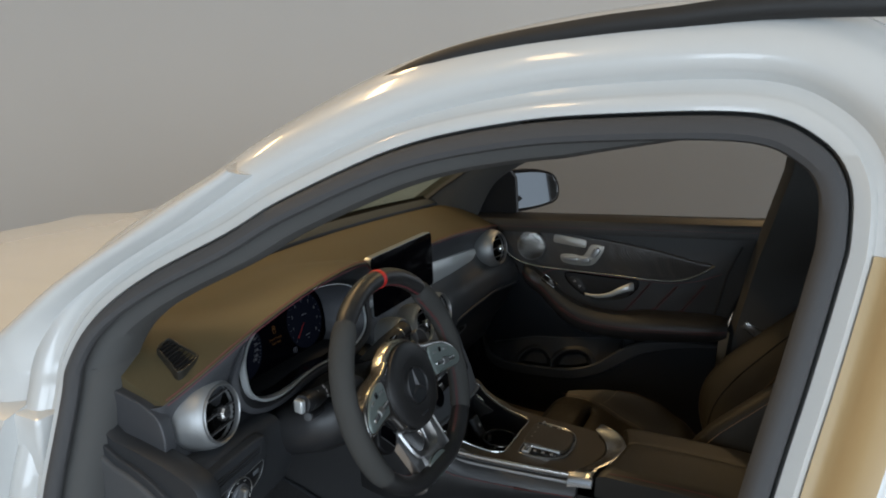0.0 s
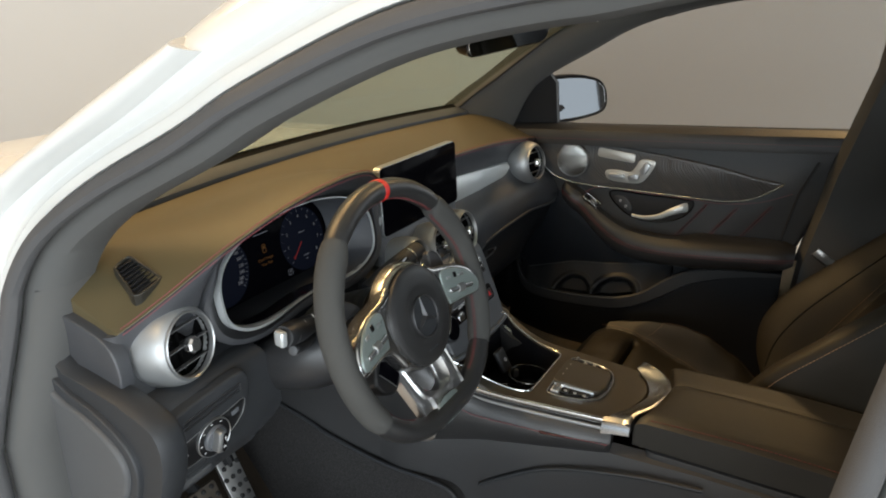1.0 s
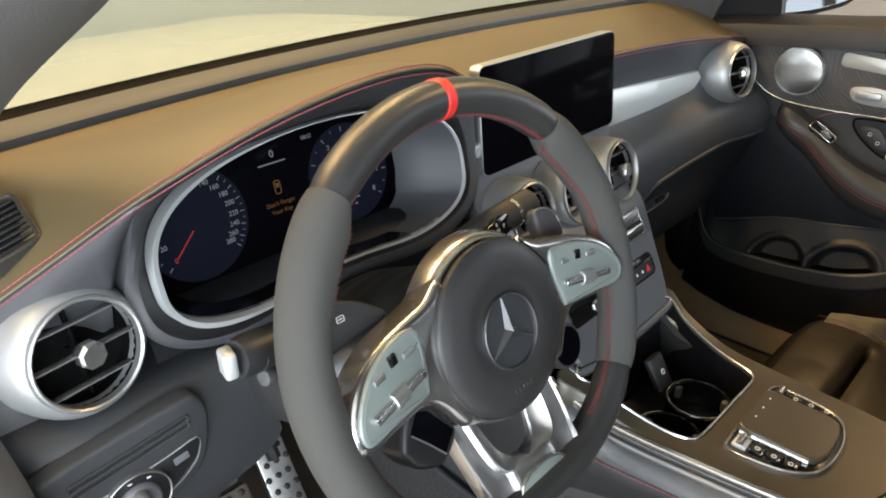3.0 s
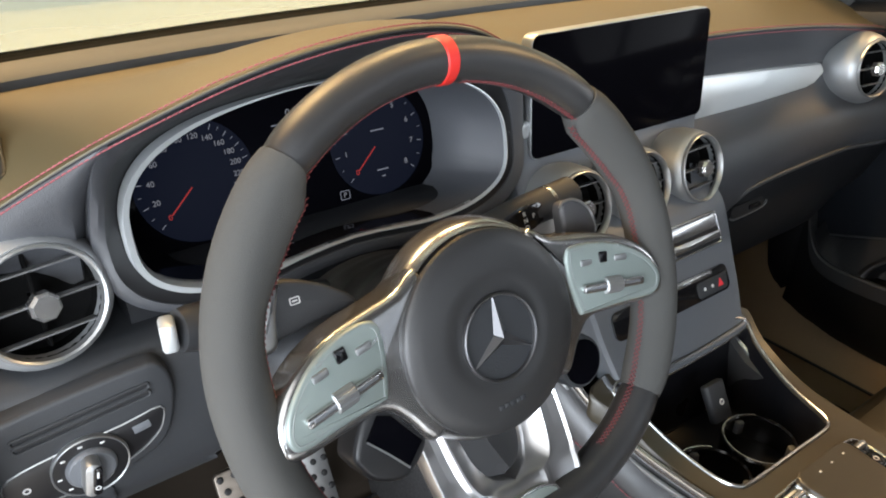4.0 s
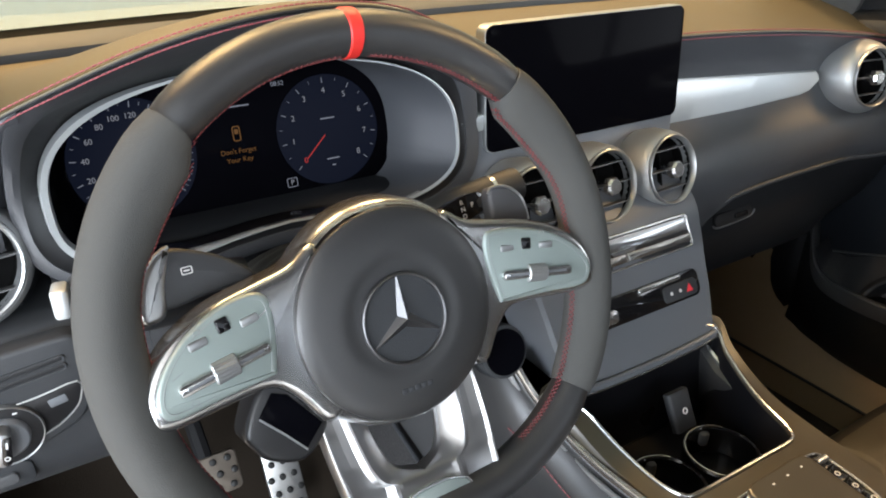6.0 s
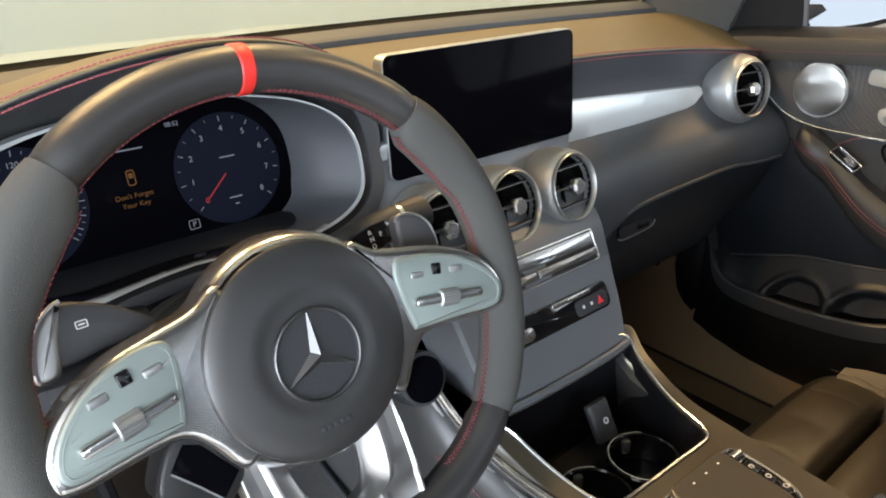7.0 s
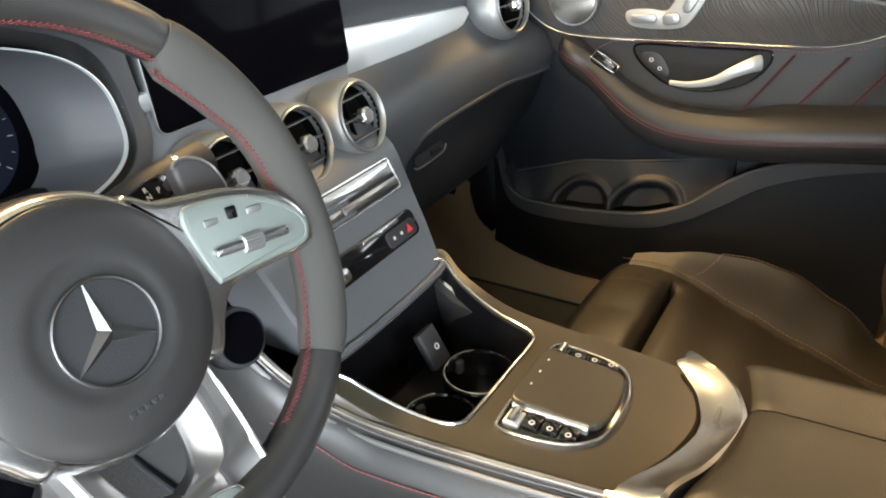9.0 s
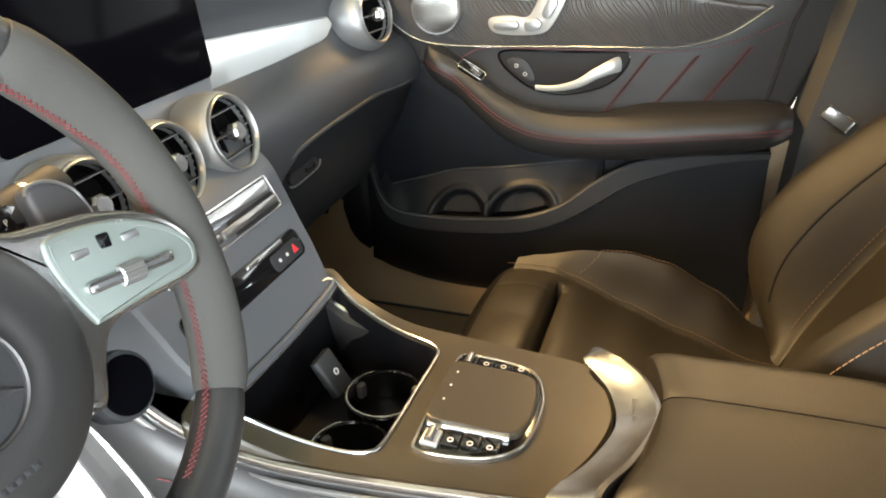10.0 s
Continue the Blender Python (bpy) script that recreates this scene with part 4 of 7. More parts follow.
slab(bm, rrect(0.058, 0.020, 0.006), 0.0035, 0.001, SK @ Matrix.Translation((0.071, -0.003, 0)))
hz = part("hazard_switch", bm, PLASTIC, stack)
bm = bmesh.new()
slab(bm, [(-0.0055, -0.0045), (0.0055, -0.0045), (0.0, 0.0055)], 0.0042, 0.0003, SK @ Matrix.Translation((0.086, -0.003, 0)))
part("warning_triangle", bm, HAZARD, hz, "red warning triangle")
for u in (0.055, 0.07):
    bm = bmesh.new()
    slab(bm, rrect(0.004, 0.004, 0.001), 0.004, 0.0003, SK @ Matrix.Translation((u, -0.003, 0)))
    part("switch_symbol", bm, PRINT, hz)
bm = bmesh.new()
slab(bm, rrect(0.024, 0.016, 0.006), 0.005, 0.002, SK @ Matrix.Translation((-0.045, -0.004, 0)))
part("volume_switch", bm, CHROME, stack)
# lower lip with bright edge
bm = bmesh.new()
lip = spline([(-0.120, -0.118, 0.780), (-0.108, -0.137, 0.768), (0.0, -0.1405, 0.764), (0.115, -0.138, 0.766), (0.126, -0.128, 0.772)], 6)
tube(bm, lip, 0.004, 8, squash=1.3)
part("lip", bm, STACK_GREY, stack)
bm = bmesh.new()
tube(bm, [p + Vector((0, -0.003, -0.004)) for p in lip], 0.0016, 6)
part("lip_strip", bm, CHROME, stack, "thin bright strip")

# ---- steering wheel ----
WM = facing((-0.357, -0.1864, 0.999), 21)
wheel = thing("steering_wheel", "flat-bottomed leather and grey suede steering wheel with red mark", "steering wheel", (-0.357, -0.1, 0.98))


def rim_point(a):
    u, v = 0.1885 * math.cos(a), 0.1815 * math.sin(a)
    if v < 0:
        v = max(-0.178 * (1 - (1 - min(1, abs(math.sin(a)))) ** 1.22), -0.1755)
    return u, v


def thumb(d):
    """How far the grip swells inwards: fullest just below its upper seam."""
    e = d if d < 90 else 180 - d
    return table(((-39, 0.0), (-28, 0.35), (-3, 0.5), (5, 0.4), (12, 0.25), (19, 0.35), (26, 0.8), (34, 1.0), (43, 1.0), (46, 0.6)), e)[0] if -39 < e < 46 else 0.0


def rim_segment(name, d0, d1, mat, label, ru, rn, bulge=0.0, n=28, lift=0.0, m=24):
    rings = []
    for k in range(n + 1):
        a = radians(d0 + (d1 - d0) * k / n)
        u, v = rim_point(a)
        u2, v2 = rim_point(a + 0.02)
        t = Vector((u2 - u, v2 - v, 0)).normalized()
        o = Vector((t.y, -t.x, 0))
        f = thumb(d0 + (d1 - d0) * k / n)
        soft = 1.0 - 0.09 * (1 - min(1, 14 * k / n)) ** 2 - 0.09 * (1 - min(1, 14 * (n - k) / n)) ** 2
        ring = []
        for j in range(m):
            b = 2 * math.pi * j / m
            inward = max(0.0, -math.cos(b))
            r = (ru * (1 + bulge * f * inward)) * soft + lift
            ring.append(WM @ (Vector((u, v, 0)) + o * r * math.cos(b) + Vector((0, 0, 1)) * (rn * soft + lift) * math.sin(b)))
        rings.append(ring)
    bm = bmesh.new()
    loft(bm, rings)
    return part(name, bm, mat, wheel, label)


rim_segment("rim_top", 46, 131, SMOOTH_LEATHER, "black leather upper rim", 0.0166, 0.0188)
rim_segment("red_mark", 86.2, 89.9, RED, "red twelve o'clock band", 0.0166, 0.0188, 0, 6, 0.0009)
rim_segment("rim_grip", -39, 46, SUEDE, "grey suede grip", 0.0178, 0.0208, 0.48)
rim_segment("rim_grip", 131, 216, SUEDE, "grey suede grip", 0.0178, 0.0208, 0.48)
rim_segment("rim_bottom", 216, 321, SMOOTH_LEATHER, "black leather lower rim", 0.0165, 0.019)
for d0, d1 in ((-60, 84), (92, 240)):
    bm = bmesh.new()
    d = d0
    while d < d1:
        a = radians(d)
        u, v = rim_point(a)
        u2, v2 = rim_point(a + 0.02)
        t = Vector((u2 - u, v2 - v, 0)).normalized()
        o = Vector((t.y, -t.x, 0))
        bul = (0.0178 if -39 < d < 46 or 131 < d < 219 else 0.0166) * (1 + 0.48 * thumb(d))
        for sgn in (-1, 1):
            q0 = WM @ (Vector((u, v, 0)) - o * (bul - 0.0001) + Vector((0, 0, 0.0005)) + t * 0.0022 * sgn)
            q1 = WM @ (Vector((u, v, 0)) - o * (bul - 0.0006) + Vector((0, 0, 0.0062)) - t * 0.0022 * sgn)
            tube(bm, [q0, q1], 0.00042, 5)
        d += 1.35
    part("stitching", bm, DARK_THREAD, wheel, "red cross stitching round the inner rim")

# hub with emblem
HC = (-0.001, -0.017)
HM = WM @ Matrix.Translation((HC[0], HC[1], 0))
bm = bmesh.new()
lathe(bm, [(0.070, -0.03), (0.0745, 0.002), (0.0772, 0.008), (0.0765, 0.0115), (0.074, 0.0135), (0.064, 0.0155), (0.05, 0.0170), (0.044, 0.0170), (0.041, 0.0162), (0.036, 0.0158), (0.015, 0.0158)], 64, HM)
hub = part("airbag_cover", bm, SMOOTH_LEATHER, wheel, "round black airbag cover")
bm = bmesh.new()
SMALL = HM @ Matrix.Translation((0.0, -0.003, -0.003))
loft(bm, [[SMALL @ Vector((r * math.cos(a), r * math.sin(a), h)) for a in [2 * math.pi * k / 64 for k in range(64)]] for r, h in ((0.0333, 0.0185), (0.0333, 0.0222), (0.0324, 0.0230), (0.0312, 0.0222), (0.0308, 0.0185))], path_closed=True)
emblem = part("emblem_ring", bm, EMBLEM, hub, "chrome ring emblem")
bm = bmesh.new()
lathe(bm, [(0.032, 0.0185), (0.0315, 0.0196), (0.01, 0.0196)], 40, SMALL)
part("emblem_ground", bm, PLASTIC, hub)
for k in range(3):
    bm = bmesh.new()
    a = radians(90 + 120 * k)
    d, s = Vector((math.cos(a), math.sin(a), 0)), Vector((-math.sin(a), math.cos(a), 0))
    tip = d * 0.0315 + Vector((0, 0, 0.0205))
    ridge = Vector((0, 0, 0.0245))
    b1, b2 = d * 0.0035 + s * 0.0052 + Vector((0, 0, 0.0196)), d * 0.0035 - s * 0.0052 + Vector((0, 0, 0.0196))
    t1, t2 = tip + s * 0.0006 - Vector((0, 0, 0.001)), tip - s * 0.0006 - Vector((0, 0, 0.001))
    v = [bm.verts.new(SMALL @ p) for p in (ridge, b1, t1, tip, t2, b2)]
    for f in ((0, 1, 2, 3), (0, 3, 4, 5), (0, 5, 1), (1, 5, 4, 2)):
        bm.faces.new([v[i] for i in f])
    part("emblem_blade", bm, EMBLEM, hub, "slim chrome blade", 10)
bm = bmesh.new()
for k in range(5):
    slab(bm, rrect(0.0045, 0.004, 0.0006), 0.0170, 0.0003, HM @ Matrix.Translation((-0.0105 + 0.0052 * k, -0.0545, 0)), 0.0140)
part("moulded_bars", bm, PLASTIC, hub)

# silver surround and side spokes
bm = bmesh.new()
loft(bm, [[HM @ Vector((r * math.cos(a), r * math.sin(a), h)) for a in [2 * math.pi * k / 64 for k in range(64)]] for r, h in ((0.0782, 0.0045), (0.0812, 0.0025), (0.0845, -0.006), (0.086, -0.022), (0.078, -0.03))], path_closed=True)
part("hub_ring", bm, WHEEL_SILVER, wheel, "satin silver hub surround")
WING = [(0.050, 0.046), (0.072, 0.036), (0.098, 0.030), (0.125, 0.024), (0.150, 0.013), (0.168, -0.002), (0.177, -0.020), (0.176, -0.038), (0.163, -0.044), (0.130, -0.042), (0.100, -0.041), (0.084, -0.054), (0.066, -0.078), (0.045, -0.06), (0.045, 0.0)]
PADS = {-1: [(0.0905, 0.019), (0.100, 0.0255), (0.122, 0.0225), (0.146, 0.0115), (0.163, -0.004), (0.171, -0.019), (0.1705, -0.031), (0.161, -0.0365), (0.130, -0.034), (0.100, -0.0315), (0.0945, -0.027), (0.090, 0.0)],
        1: [(0.081, 0.019), (0.088, 0.0235), (0.115, 0.0195), (0.140, 0.0105), (0.160, -0.004), (0.1705, -0.019), (0.1705, -0.031), (0.161, -0.0390), (0.130, -0.0370), (0.092, -0.0345), (0.0855, -0.030), (0.0795, 0.0)]}


def pad_lift(u):
    """The panels rise towards the rim, which they overlap."""
    return 0.010 * max(0.0, (abs(u) - 0.10) / 0.07) ** 1.4


def pad_at(s, u, v, turn=0.0, h=0.0):
    """A place on a button panel, in the wheel's own axes."""
    return WM @ Matrix.Translation((s * u, v, 0.0108 + h)) @ Matrix.Rotation(radians(s * turn), 4, "Z")


def lifted(bm):
    """Bend a flat panel, built in the world, up towards the rim."""
    inv = WM.inverted()
    for v in bm.verts:
        p = inv @ v.co
        p.z += pad_lift(p.x)
        v.co = WM @ p
    return bm


def flip(pts, s):
    q = [(s * x, y) for x, y in pts]
    return q if s > 0 else list(reversed(q))


def smooth(pts, n=4):
    return [(p.x, p.y) for p in spline([(x, y, 0) for x, y in pts], n, True)]


SPOKE_SILVER = material("spoke_silver", (0.52, 0.52, 0.525), 0.30, metal=0.95, grain=0.03, scale=1200, vary=0.05)
BLADE_DARK = material("blade_dark", (0.07, 0.07, 0.074), 0.4)
for s in (-1, 1):
    bm = bmesh.new()
    slab(bm, smooth(flip(WING, s)), 0.008, 0.007, WM, -0.022, 4)
    spoke = part("side_spoke", lifted(bm), WHEEL_SILVER, wheel, "satin silver side spoke")
    bm = bmesh.new()
    outline = smooth(flip(PADS[s], s), 5)
    slab(bm, outline, 0.0108, 0.0025, WM, 0.002, 3)
    pad = part("button_panel", lifted(bm), PAD_SILVER, wheel, "pale silver button panel")
    bm = bmesh.new()
    tube(bm, [WM @ Vector((x, y, 0.01085)) for x, y in inset(outline, 0.0042)], 0.00035, 5, closed=True)
    part("panel_joint", lifted(bm), DARK_PRINT, pad)
    shift = 0.0 if s < 0 else -0.007
    bm = bmesh.new()
    tube(bm, spline([pad_at(s, u + shift, v).translation for u, v in ((0.096, 0.0025), (0.118, 0.001), (0.14, -0.0045), (0.160, -0.012))], 5), 0.0004, 5)
    part("panel_groove", lifted(bm), DARK_PRINT, pad)
    tilt = -9
    bm = bmesh.new()
    block(bm, (0.0088, 0.0095, 0.003), pad_at(s, 0.1232 + shift, 0.0115 if s < 0 else 0.0065, tilt, 0.0006), 0.001)
    part("touch_pad", lifted(bm), GLOSS, pad, "small glossy black touch button")
    for u, v in ((0.106, 0.0095), (0.1405, 0.0045)):
        bm = bmesh.new()
        block(bm, (0.0125, 0.0055, 0.003), pad_at(s, u + shift, v - (0.0 if s < 0 else 0.003), tilt, 0.0004), 0.001)
        part("push_button", lifted(bm), SILVER, pad)
    rm = pad_at(s, 0.1275 + shift, -0.0155 if s < 0 else -0.018, tilt, 0.0022)
    bm = bmesh.new()
    block(bm, (0.062, 0.0078, 0.005), rm, 0.0018)
    roller = part("rocker", lifted(bm), CHROME, pad, "polished rocker bar")
    bm = bmesh.new()
    block(bm, (0.052, 0.0022, 0.0012), rm @ Matrix.Translation((0, 0, 0.0025)), 0.0004)
    part("rocker_groove", lifted(bm), STACK_GREY, pad)
    bm = bmesh.new()
    teeth = [(0.0077 if k % 2 else 0.0073) for k in range(44)]
    loft(bm, [[rm @ Matrix.Translation((0, 0, -0.002)) @ Vector((h, r * f * math.cos(2 * math.pi * k / 44), r * f * math.sin(2 * math.pi * k / 44))) for k, r in enumerate(teeth)] for h, f in ((-0.0085, 0.85), (-0.0075, 1), (0.0075, 1), (0.0085, 0.85))])
    part("roller", lifted(bm), SILVER, pad, "ribbed silver roller", 20)
    for u, v in ((0.104, -0.026), (0.127, -0.0285), (0.150, -0.030), (0.107, -0.004), (0.148, -0.009), (0.1275, -0.0035), (0.105, 0.0155), (0.1395, 0.0115)):
        bm = bmesh.new()
        ring_plate(bm, rrect(0.0046, 0.0034, 0.0012), rrect(0.0036, 0.0024, 0.0009), 0.0004, pad_at(s, u + shift, v, tilt), -0.0004, 0.0001)
        part("button_symbol", lifted(bm), DARK_PRINT, pad)
    # lower prong, which runs into its half of the bridge below the hub
    bm = bmesh.new()
    rows = ((-0.066, 0.034, 0.068, -0.026, 0), (-0.085, 0.032, 0.0675, -0.020, 0), (-0.103, 0.029, 0.067, -0.014, 0), (-0.120, 0.0255, 0.066, -0.008, 0), (-0.131, 0.021, 0.065, -0.004, 0.05), (-0.1385, 0.0135, 0.0645, -0.0015, 0.35), (-0.1425, 0.0, 0.064, 0.0, 0.8), (-0.148, 0.0, 0.0635, 0.002, 1), (-0.158, 0.0, 0.0625, 0.0045, 1), (-0.172, 0.0, 0.0615, 0.0065, 1), (-0.187, 0.0, 0.060, 0.0065, 1), (-0.196, 0.0, 0.059, 0.002, 1), (-0.200, 0.0, 0.058, -0.008, 1))
    fine = [list(c) for c in zip(*[[p.x for p in spline([(r[k], 0, 0) for r in rows], 3)] for k in range(5)])]
    rings = []
    for v, a, b, h, w in fine:
        prof = ((0.0, -0.016), (0.0, -0.003), (0.02, 0.0005), (0.05, 0.0010), (0.10, -0.0012), (0.30, -0.0035), (0.46, -0.0026), (0.55, 0.0012), (0.60, 0.0016), (0.66, -0.0018 * (1 - w)), (0.84, -0.0085 * (1 - w)), (0.97, -0.0105 * (1 - w)), (1.0, -0.013 * (1 - w)), (1.0, -0.017))
        rings.append([WM @ Vector((s * (b + (a - b) * f), v, h + z)) for f, z in prof])
    loft(bm, rings)
    part("lower_spoke", bm, SPOKE_SILVER, wheel, "polished silver lower spoke", 22)
    # shift paddle
    bm = bmesh.new()
    pm = WM @ Matrix.Translation((0, 0, -0.030))
    if s < 0:
        slab(bm, smooth(flip([(0.085, 0.030), (0.100, 0.046), (0.118, 0.056), (0.138, 0.0615), (0.146, 0.052), (0.150, 0.030), (0.145, 0.0225), (0.120, 0.026)], s)), 0.003, 0.003, pm, -0.010, 3)
        blade = [(0.137, 0.0635), (0.148, 0.058), (0.158, 0.045), (0.1635, 0.024), (0.160, 0.0165), (0.148, 0.0195), (0.1445, 0.038), (0.140, 0.052)]
    else:
        slab(bm, smooth(flip([(0.080, 0.010), (0.100, 0.020), (0.118, 0.026), (0.140, 0.024), (0.148, 0.012), (0.120, 0.0), (0.09, 0.0)], s)), 0.002, 0.003, pm, -0.010, 3)
        blade = [(0.1165, 0.018), (0.1150, 0.036), (0.1160, 0.047), (0.1200, 0.0512), (0.1310, 0.0508), (0.1420, 0.0450), (0.1500, 0.034), (0.1520, 0.018), (0.135, 0.012)]
    paddle = part("shift_paddle", bm, PLASTIC, wheel, "dark shift paddle behind the spoke")
    bm = bmesh.new()
    slab(bm, smooth(flip(blade, s)), 0.0055, 0.004, pm, -0.006, 4)
    part("paddle_blade", bm, SILVER if s < 0 else BLADE_DARK, paddle, "satin metal finger blade")
    rim = spline([(*p, 0) for p in (blade[0:4] if s < 0 else blade[2:8])], 4)
    bm = bmesh.new()
    tube(bm, [pm @ Vector((s * p.x, p.y, 0.0035)) for p in rim], 0.0014, 8)
    part("grip_edge", bm, SILVER, paddle, "bright ribbed edge")
    if s < 0:
        bm = bmesh.new()
        ring_plate(bm, rrect(0.0075, 0.0052, 0.001), rrect(0.006, 0.0038, 0.0006), 0.0036, pm @ Matrix.Translation((s * 0.129, 0.0455, 0)), 0.0025, 0.0001)
        slab(bm, rrect(0.004, 0.001, 0.0003), 0.0036, 0.0001, pm @ Matrix.Translation((s * 0.129, 0.0455, 0)), 0.0025)
        part("paddle_symbol", bm, PRINT, paddle)
# badge on the bridge, and the drive knobs
BM = WM @ Matrix.Translation((0, 0, 0.0050))
bm = bmesh.new()
slab(bm, smooth([(-0.031, -0.190), (-0.0325, -0.170), (-0.028, -0.158), (-0.015, -0.1525), (0.0, -0.1515), (0.015, -0.1525), (0.028, -0.158), (0.0325, -0.170), (0.031, -0.190)], 5), 0.0045, 0.001, BM, -0.006)
badge = part("badge_plate", bm, PAD_SILVER, wheel, "pale silver badge plate")
bm = bmesh.new()
tube(bm, [BM @ Vector((p.x, p.y, 0.004)) for p in spline([(-0.032, -0.189, 0), (-0.0335, -0.170, 0), (-0.029, -0.1575, 0), (-0.015, -0.1515, 0), (0.0, -0.1505, 0), (0.015, -0.1515, 0), (0.029, -0.1575, 0), (0.0335, -0.170, 0), (0.032, -0.189, 0)], 5)], 0.0009, 6)
part("badge_rim", bm, CHROME, badge, "thin bright rim")
bm = bmesh.new()
for k in range(5):
    slab(bm, [(-0.024 + 0.0026 * k, -0.182), (-0.0226 + 0.0026 * k, -0.182), (-0.0193 + 0.0026 * k, -0.174), (-0.0207 + 0.0026 * k, -0.174)], 0.0050, 0.0001, BM, 0.004)
for k in range(3):
    slab(bm, [(-0.010 + 0.0115 * k, -0.182), (-0.001 + 0.0115 * k, -0.182), (0.0015 + 0.0115 * k, -0.174), (-0.0075 + 0.0115 * k, -0.174)], 0.0049, 0.0001, BM, 0.004)
part("badge_bars", bm, DARK_PRINT, badge)
bm = bmesh.new()
lathe(bm, [(0.016, -0.030), (0.0225, -0.018), (0.023, -0.006), (0.022, -0.001), (0.0195, 0.0)], 32, WM @ Matrix.Translation((0.092, -0.079, -0.006)))
knob = part("drive_knob", bm, PLASTIC, wheel, "round black drive-mode knob")
bm = bmesh.new()
lathe(bm, [(0.0193, -0.001), (0.019, 0.0012), (0.004, 0.0014)], 32, WM @ Matrix.Translation((0.092, -0.079, -0.006)))
part("knob_display", bm, SCREEN_BLACK, knob, "glossy black display")
DS = WM @ Matrix.Translation((0, 0, -0.015))
body = smooth([(-0.120, -0.072), (-0.106, -0.047), (-0.090, -0.043), (-0.066, -0.072), (-0.062, -0.088), (-0.083, -0.105), (-0.107, -0.097), (-0.117, -0.084)], 4)
bm = bmesh.new()
slab(bm, body, 0.0, 0.005, DS, -0.028, 4)
kb = part("drive_switch", bm, SWITCH_BLACK, wheel, "black angular setup switch")
face = [(-0.0965, -0.0495), (-0.086, -0.054), (-0.0660, -0.082), (-0.0805, -0.0960), (-0.1085, -0.064)]
bm = bmesh.new()
slab(bm, face, 0.0014, 0.0004, DS, -0.004)
part("switch_display", bm, SCREEN_BLACK, kb, "glossy black display")
bm = bmesh.new()
tube(bm, [DS @ Vector((u, v, 0.001)) for u, v in ((-0.1085, -0.0645), (-0.094, -0.0805), (-0.0805, -0.0970))], 0.0009, 6)
part("switch_edge", bm, SILVER, kb, "fine bright edge")

# ---- column and stalks ----
COLUMN_BLACK = material("column_black", (0.020, 0.021, 0.023), 0.42, grain=0.1, scale=900, spec=0.5)
column = thing("steering_column", "dark plastic steering column shroud with control stalks", "steering column", (-0.357, 0.0, 0.85))
bm = bmesh.new()
rings = []
for h, f in ((-0.045, 0.50), (-0.06, 0.66), (-0.10, 0.90), (-0.14, 1.0), (-0.19, 1.0), (-0.25, 0.96)):
    half = [(0.0, 0.012), (0.08, 0.012), (0.120, 0.010), (0.138, 0.0), (0.143, -0.020), (0.141, -0.040), (0.130, -0.064), (0.108, -0.078), (0.07, -0.087), (0.0, -0.090)]
    ring = [(-u, v) for u, v in half] + [(u * 0.72, v) for u, v in half[-2:0:-1]]
    rings.append([WM @ Vector((u * f, v * (0.55 + 0.45 * f), h)) for u, v in ring])
loft(bm, rings)
part("shroud", bm, COLUMN_BLACK, column, "smooth dark plastic shroud", 60)
# soft gaiter between the column and the dials
bm = bmesh.new()
rings = []
for k in range(25):
    t = k / 24
    h = -0.045 - 0.125 * t
    f = 1.0 + 0.016 * math.cos(2 * math.pi * t * 4)
    w, top = (0.066 + 0.014 * t) * f, (0.050 - 0.008 * t) * f
    rings.append([WM @ Vector((w * math.cos(a), -0.012 + top * math.sin(a), h - 0.012 * math.sin(a))) for a in [math.pi * j / 20 for j in range(21)]] + [WM @ Vector((-0.6 * w, -0.04, h)), WM @ Vector((0.6 * w, -0.04, h))])
loft(bm, rings)
part("gaiter", bm, ARM_LEATHER, column, "ribbed dark leather gaiter")
# indicator stalk
bm = bmesh.new()
sp = spline([(-0.43, -0.075, 0.985), (-0.49, -0.088, 0.995), (-0.53, -0.096, 1.004), (-0.553, -0.1, 1.009)], 4)
tube(bm, sp, lambda t: 0.0100 + 0.0070 * min(1, t * 2) - 0.002 * max(0.0, t - 0.8) * 5, 18)
st = part("indicator_stalk", bm, COLUMN_BLACK, column, "black indicator stalk")
bm = bmesh.new()
am = Matrix.Translation((-0.560, -0.1015, 1.010)) @ Matrix.Rotation(radians(-12), 4, "Z")
block(bm, (0.011, 0.018, 0.022), am, 0.0028, 0.0035)
part("stalk_button", bm, ALU, st, "bright silver end button")
bm = bmesh.new()
tube(bm, [Vector((-0.537, -0.0975, 1.0055)), Vector((-0.5355, -0.0972, 1.0051))], 0.0168, 18)
part("stalk_ring", bm, SILVER, st)
bm = bmesh.new()
tube(bm, spline([(-0.43, -0.07, 0.960), (-0.49, -0.085, 0.967), (-0.522, -0.092, 0.973)], 4), lambda t: 0.0085 - 0.001 * t, 14)
cruise = part("cruise_stalk", bm, COLUMN_BLACK, column, "short black stalk")
bm = bmesh.new()
tube(bm, [Vector((-0.5215, -0.0919, 0.9729)), Vector((-0.526, -0.0929, 0.9738)), Vector((-0.5285, -0.0935, 0.9743)), Vector((-0.5292, -0.0936, 0.9745))], lambda t: 0.0075 * (1.0 if t < 0.4 else 0.93 if t < 0.8 else 0.6), 14)
part("stalk_tip", bm, GREY_PLASTIC, cruise, "grey rounded tip")
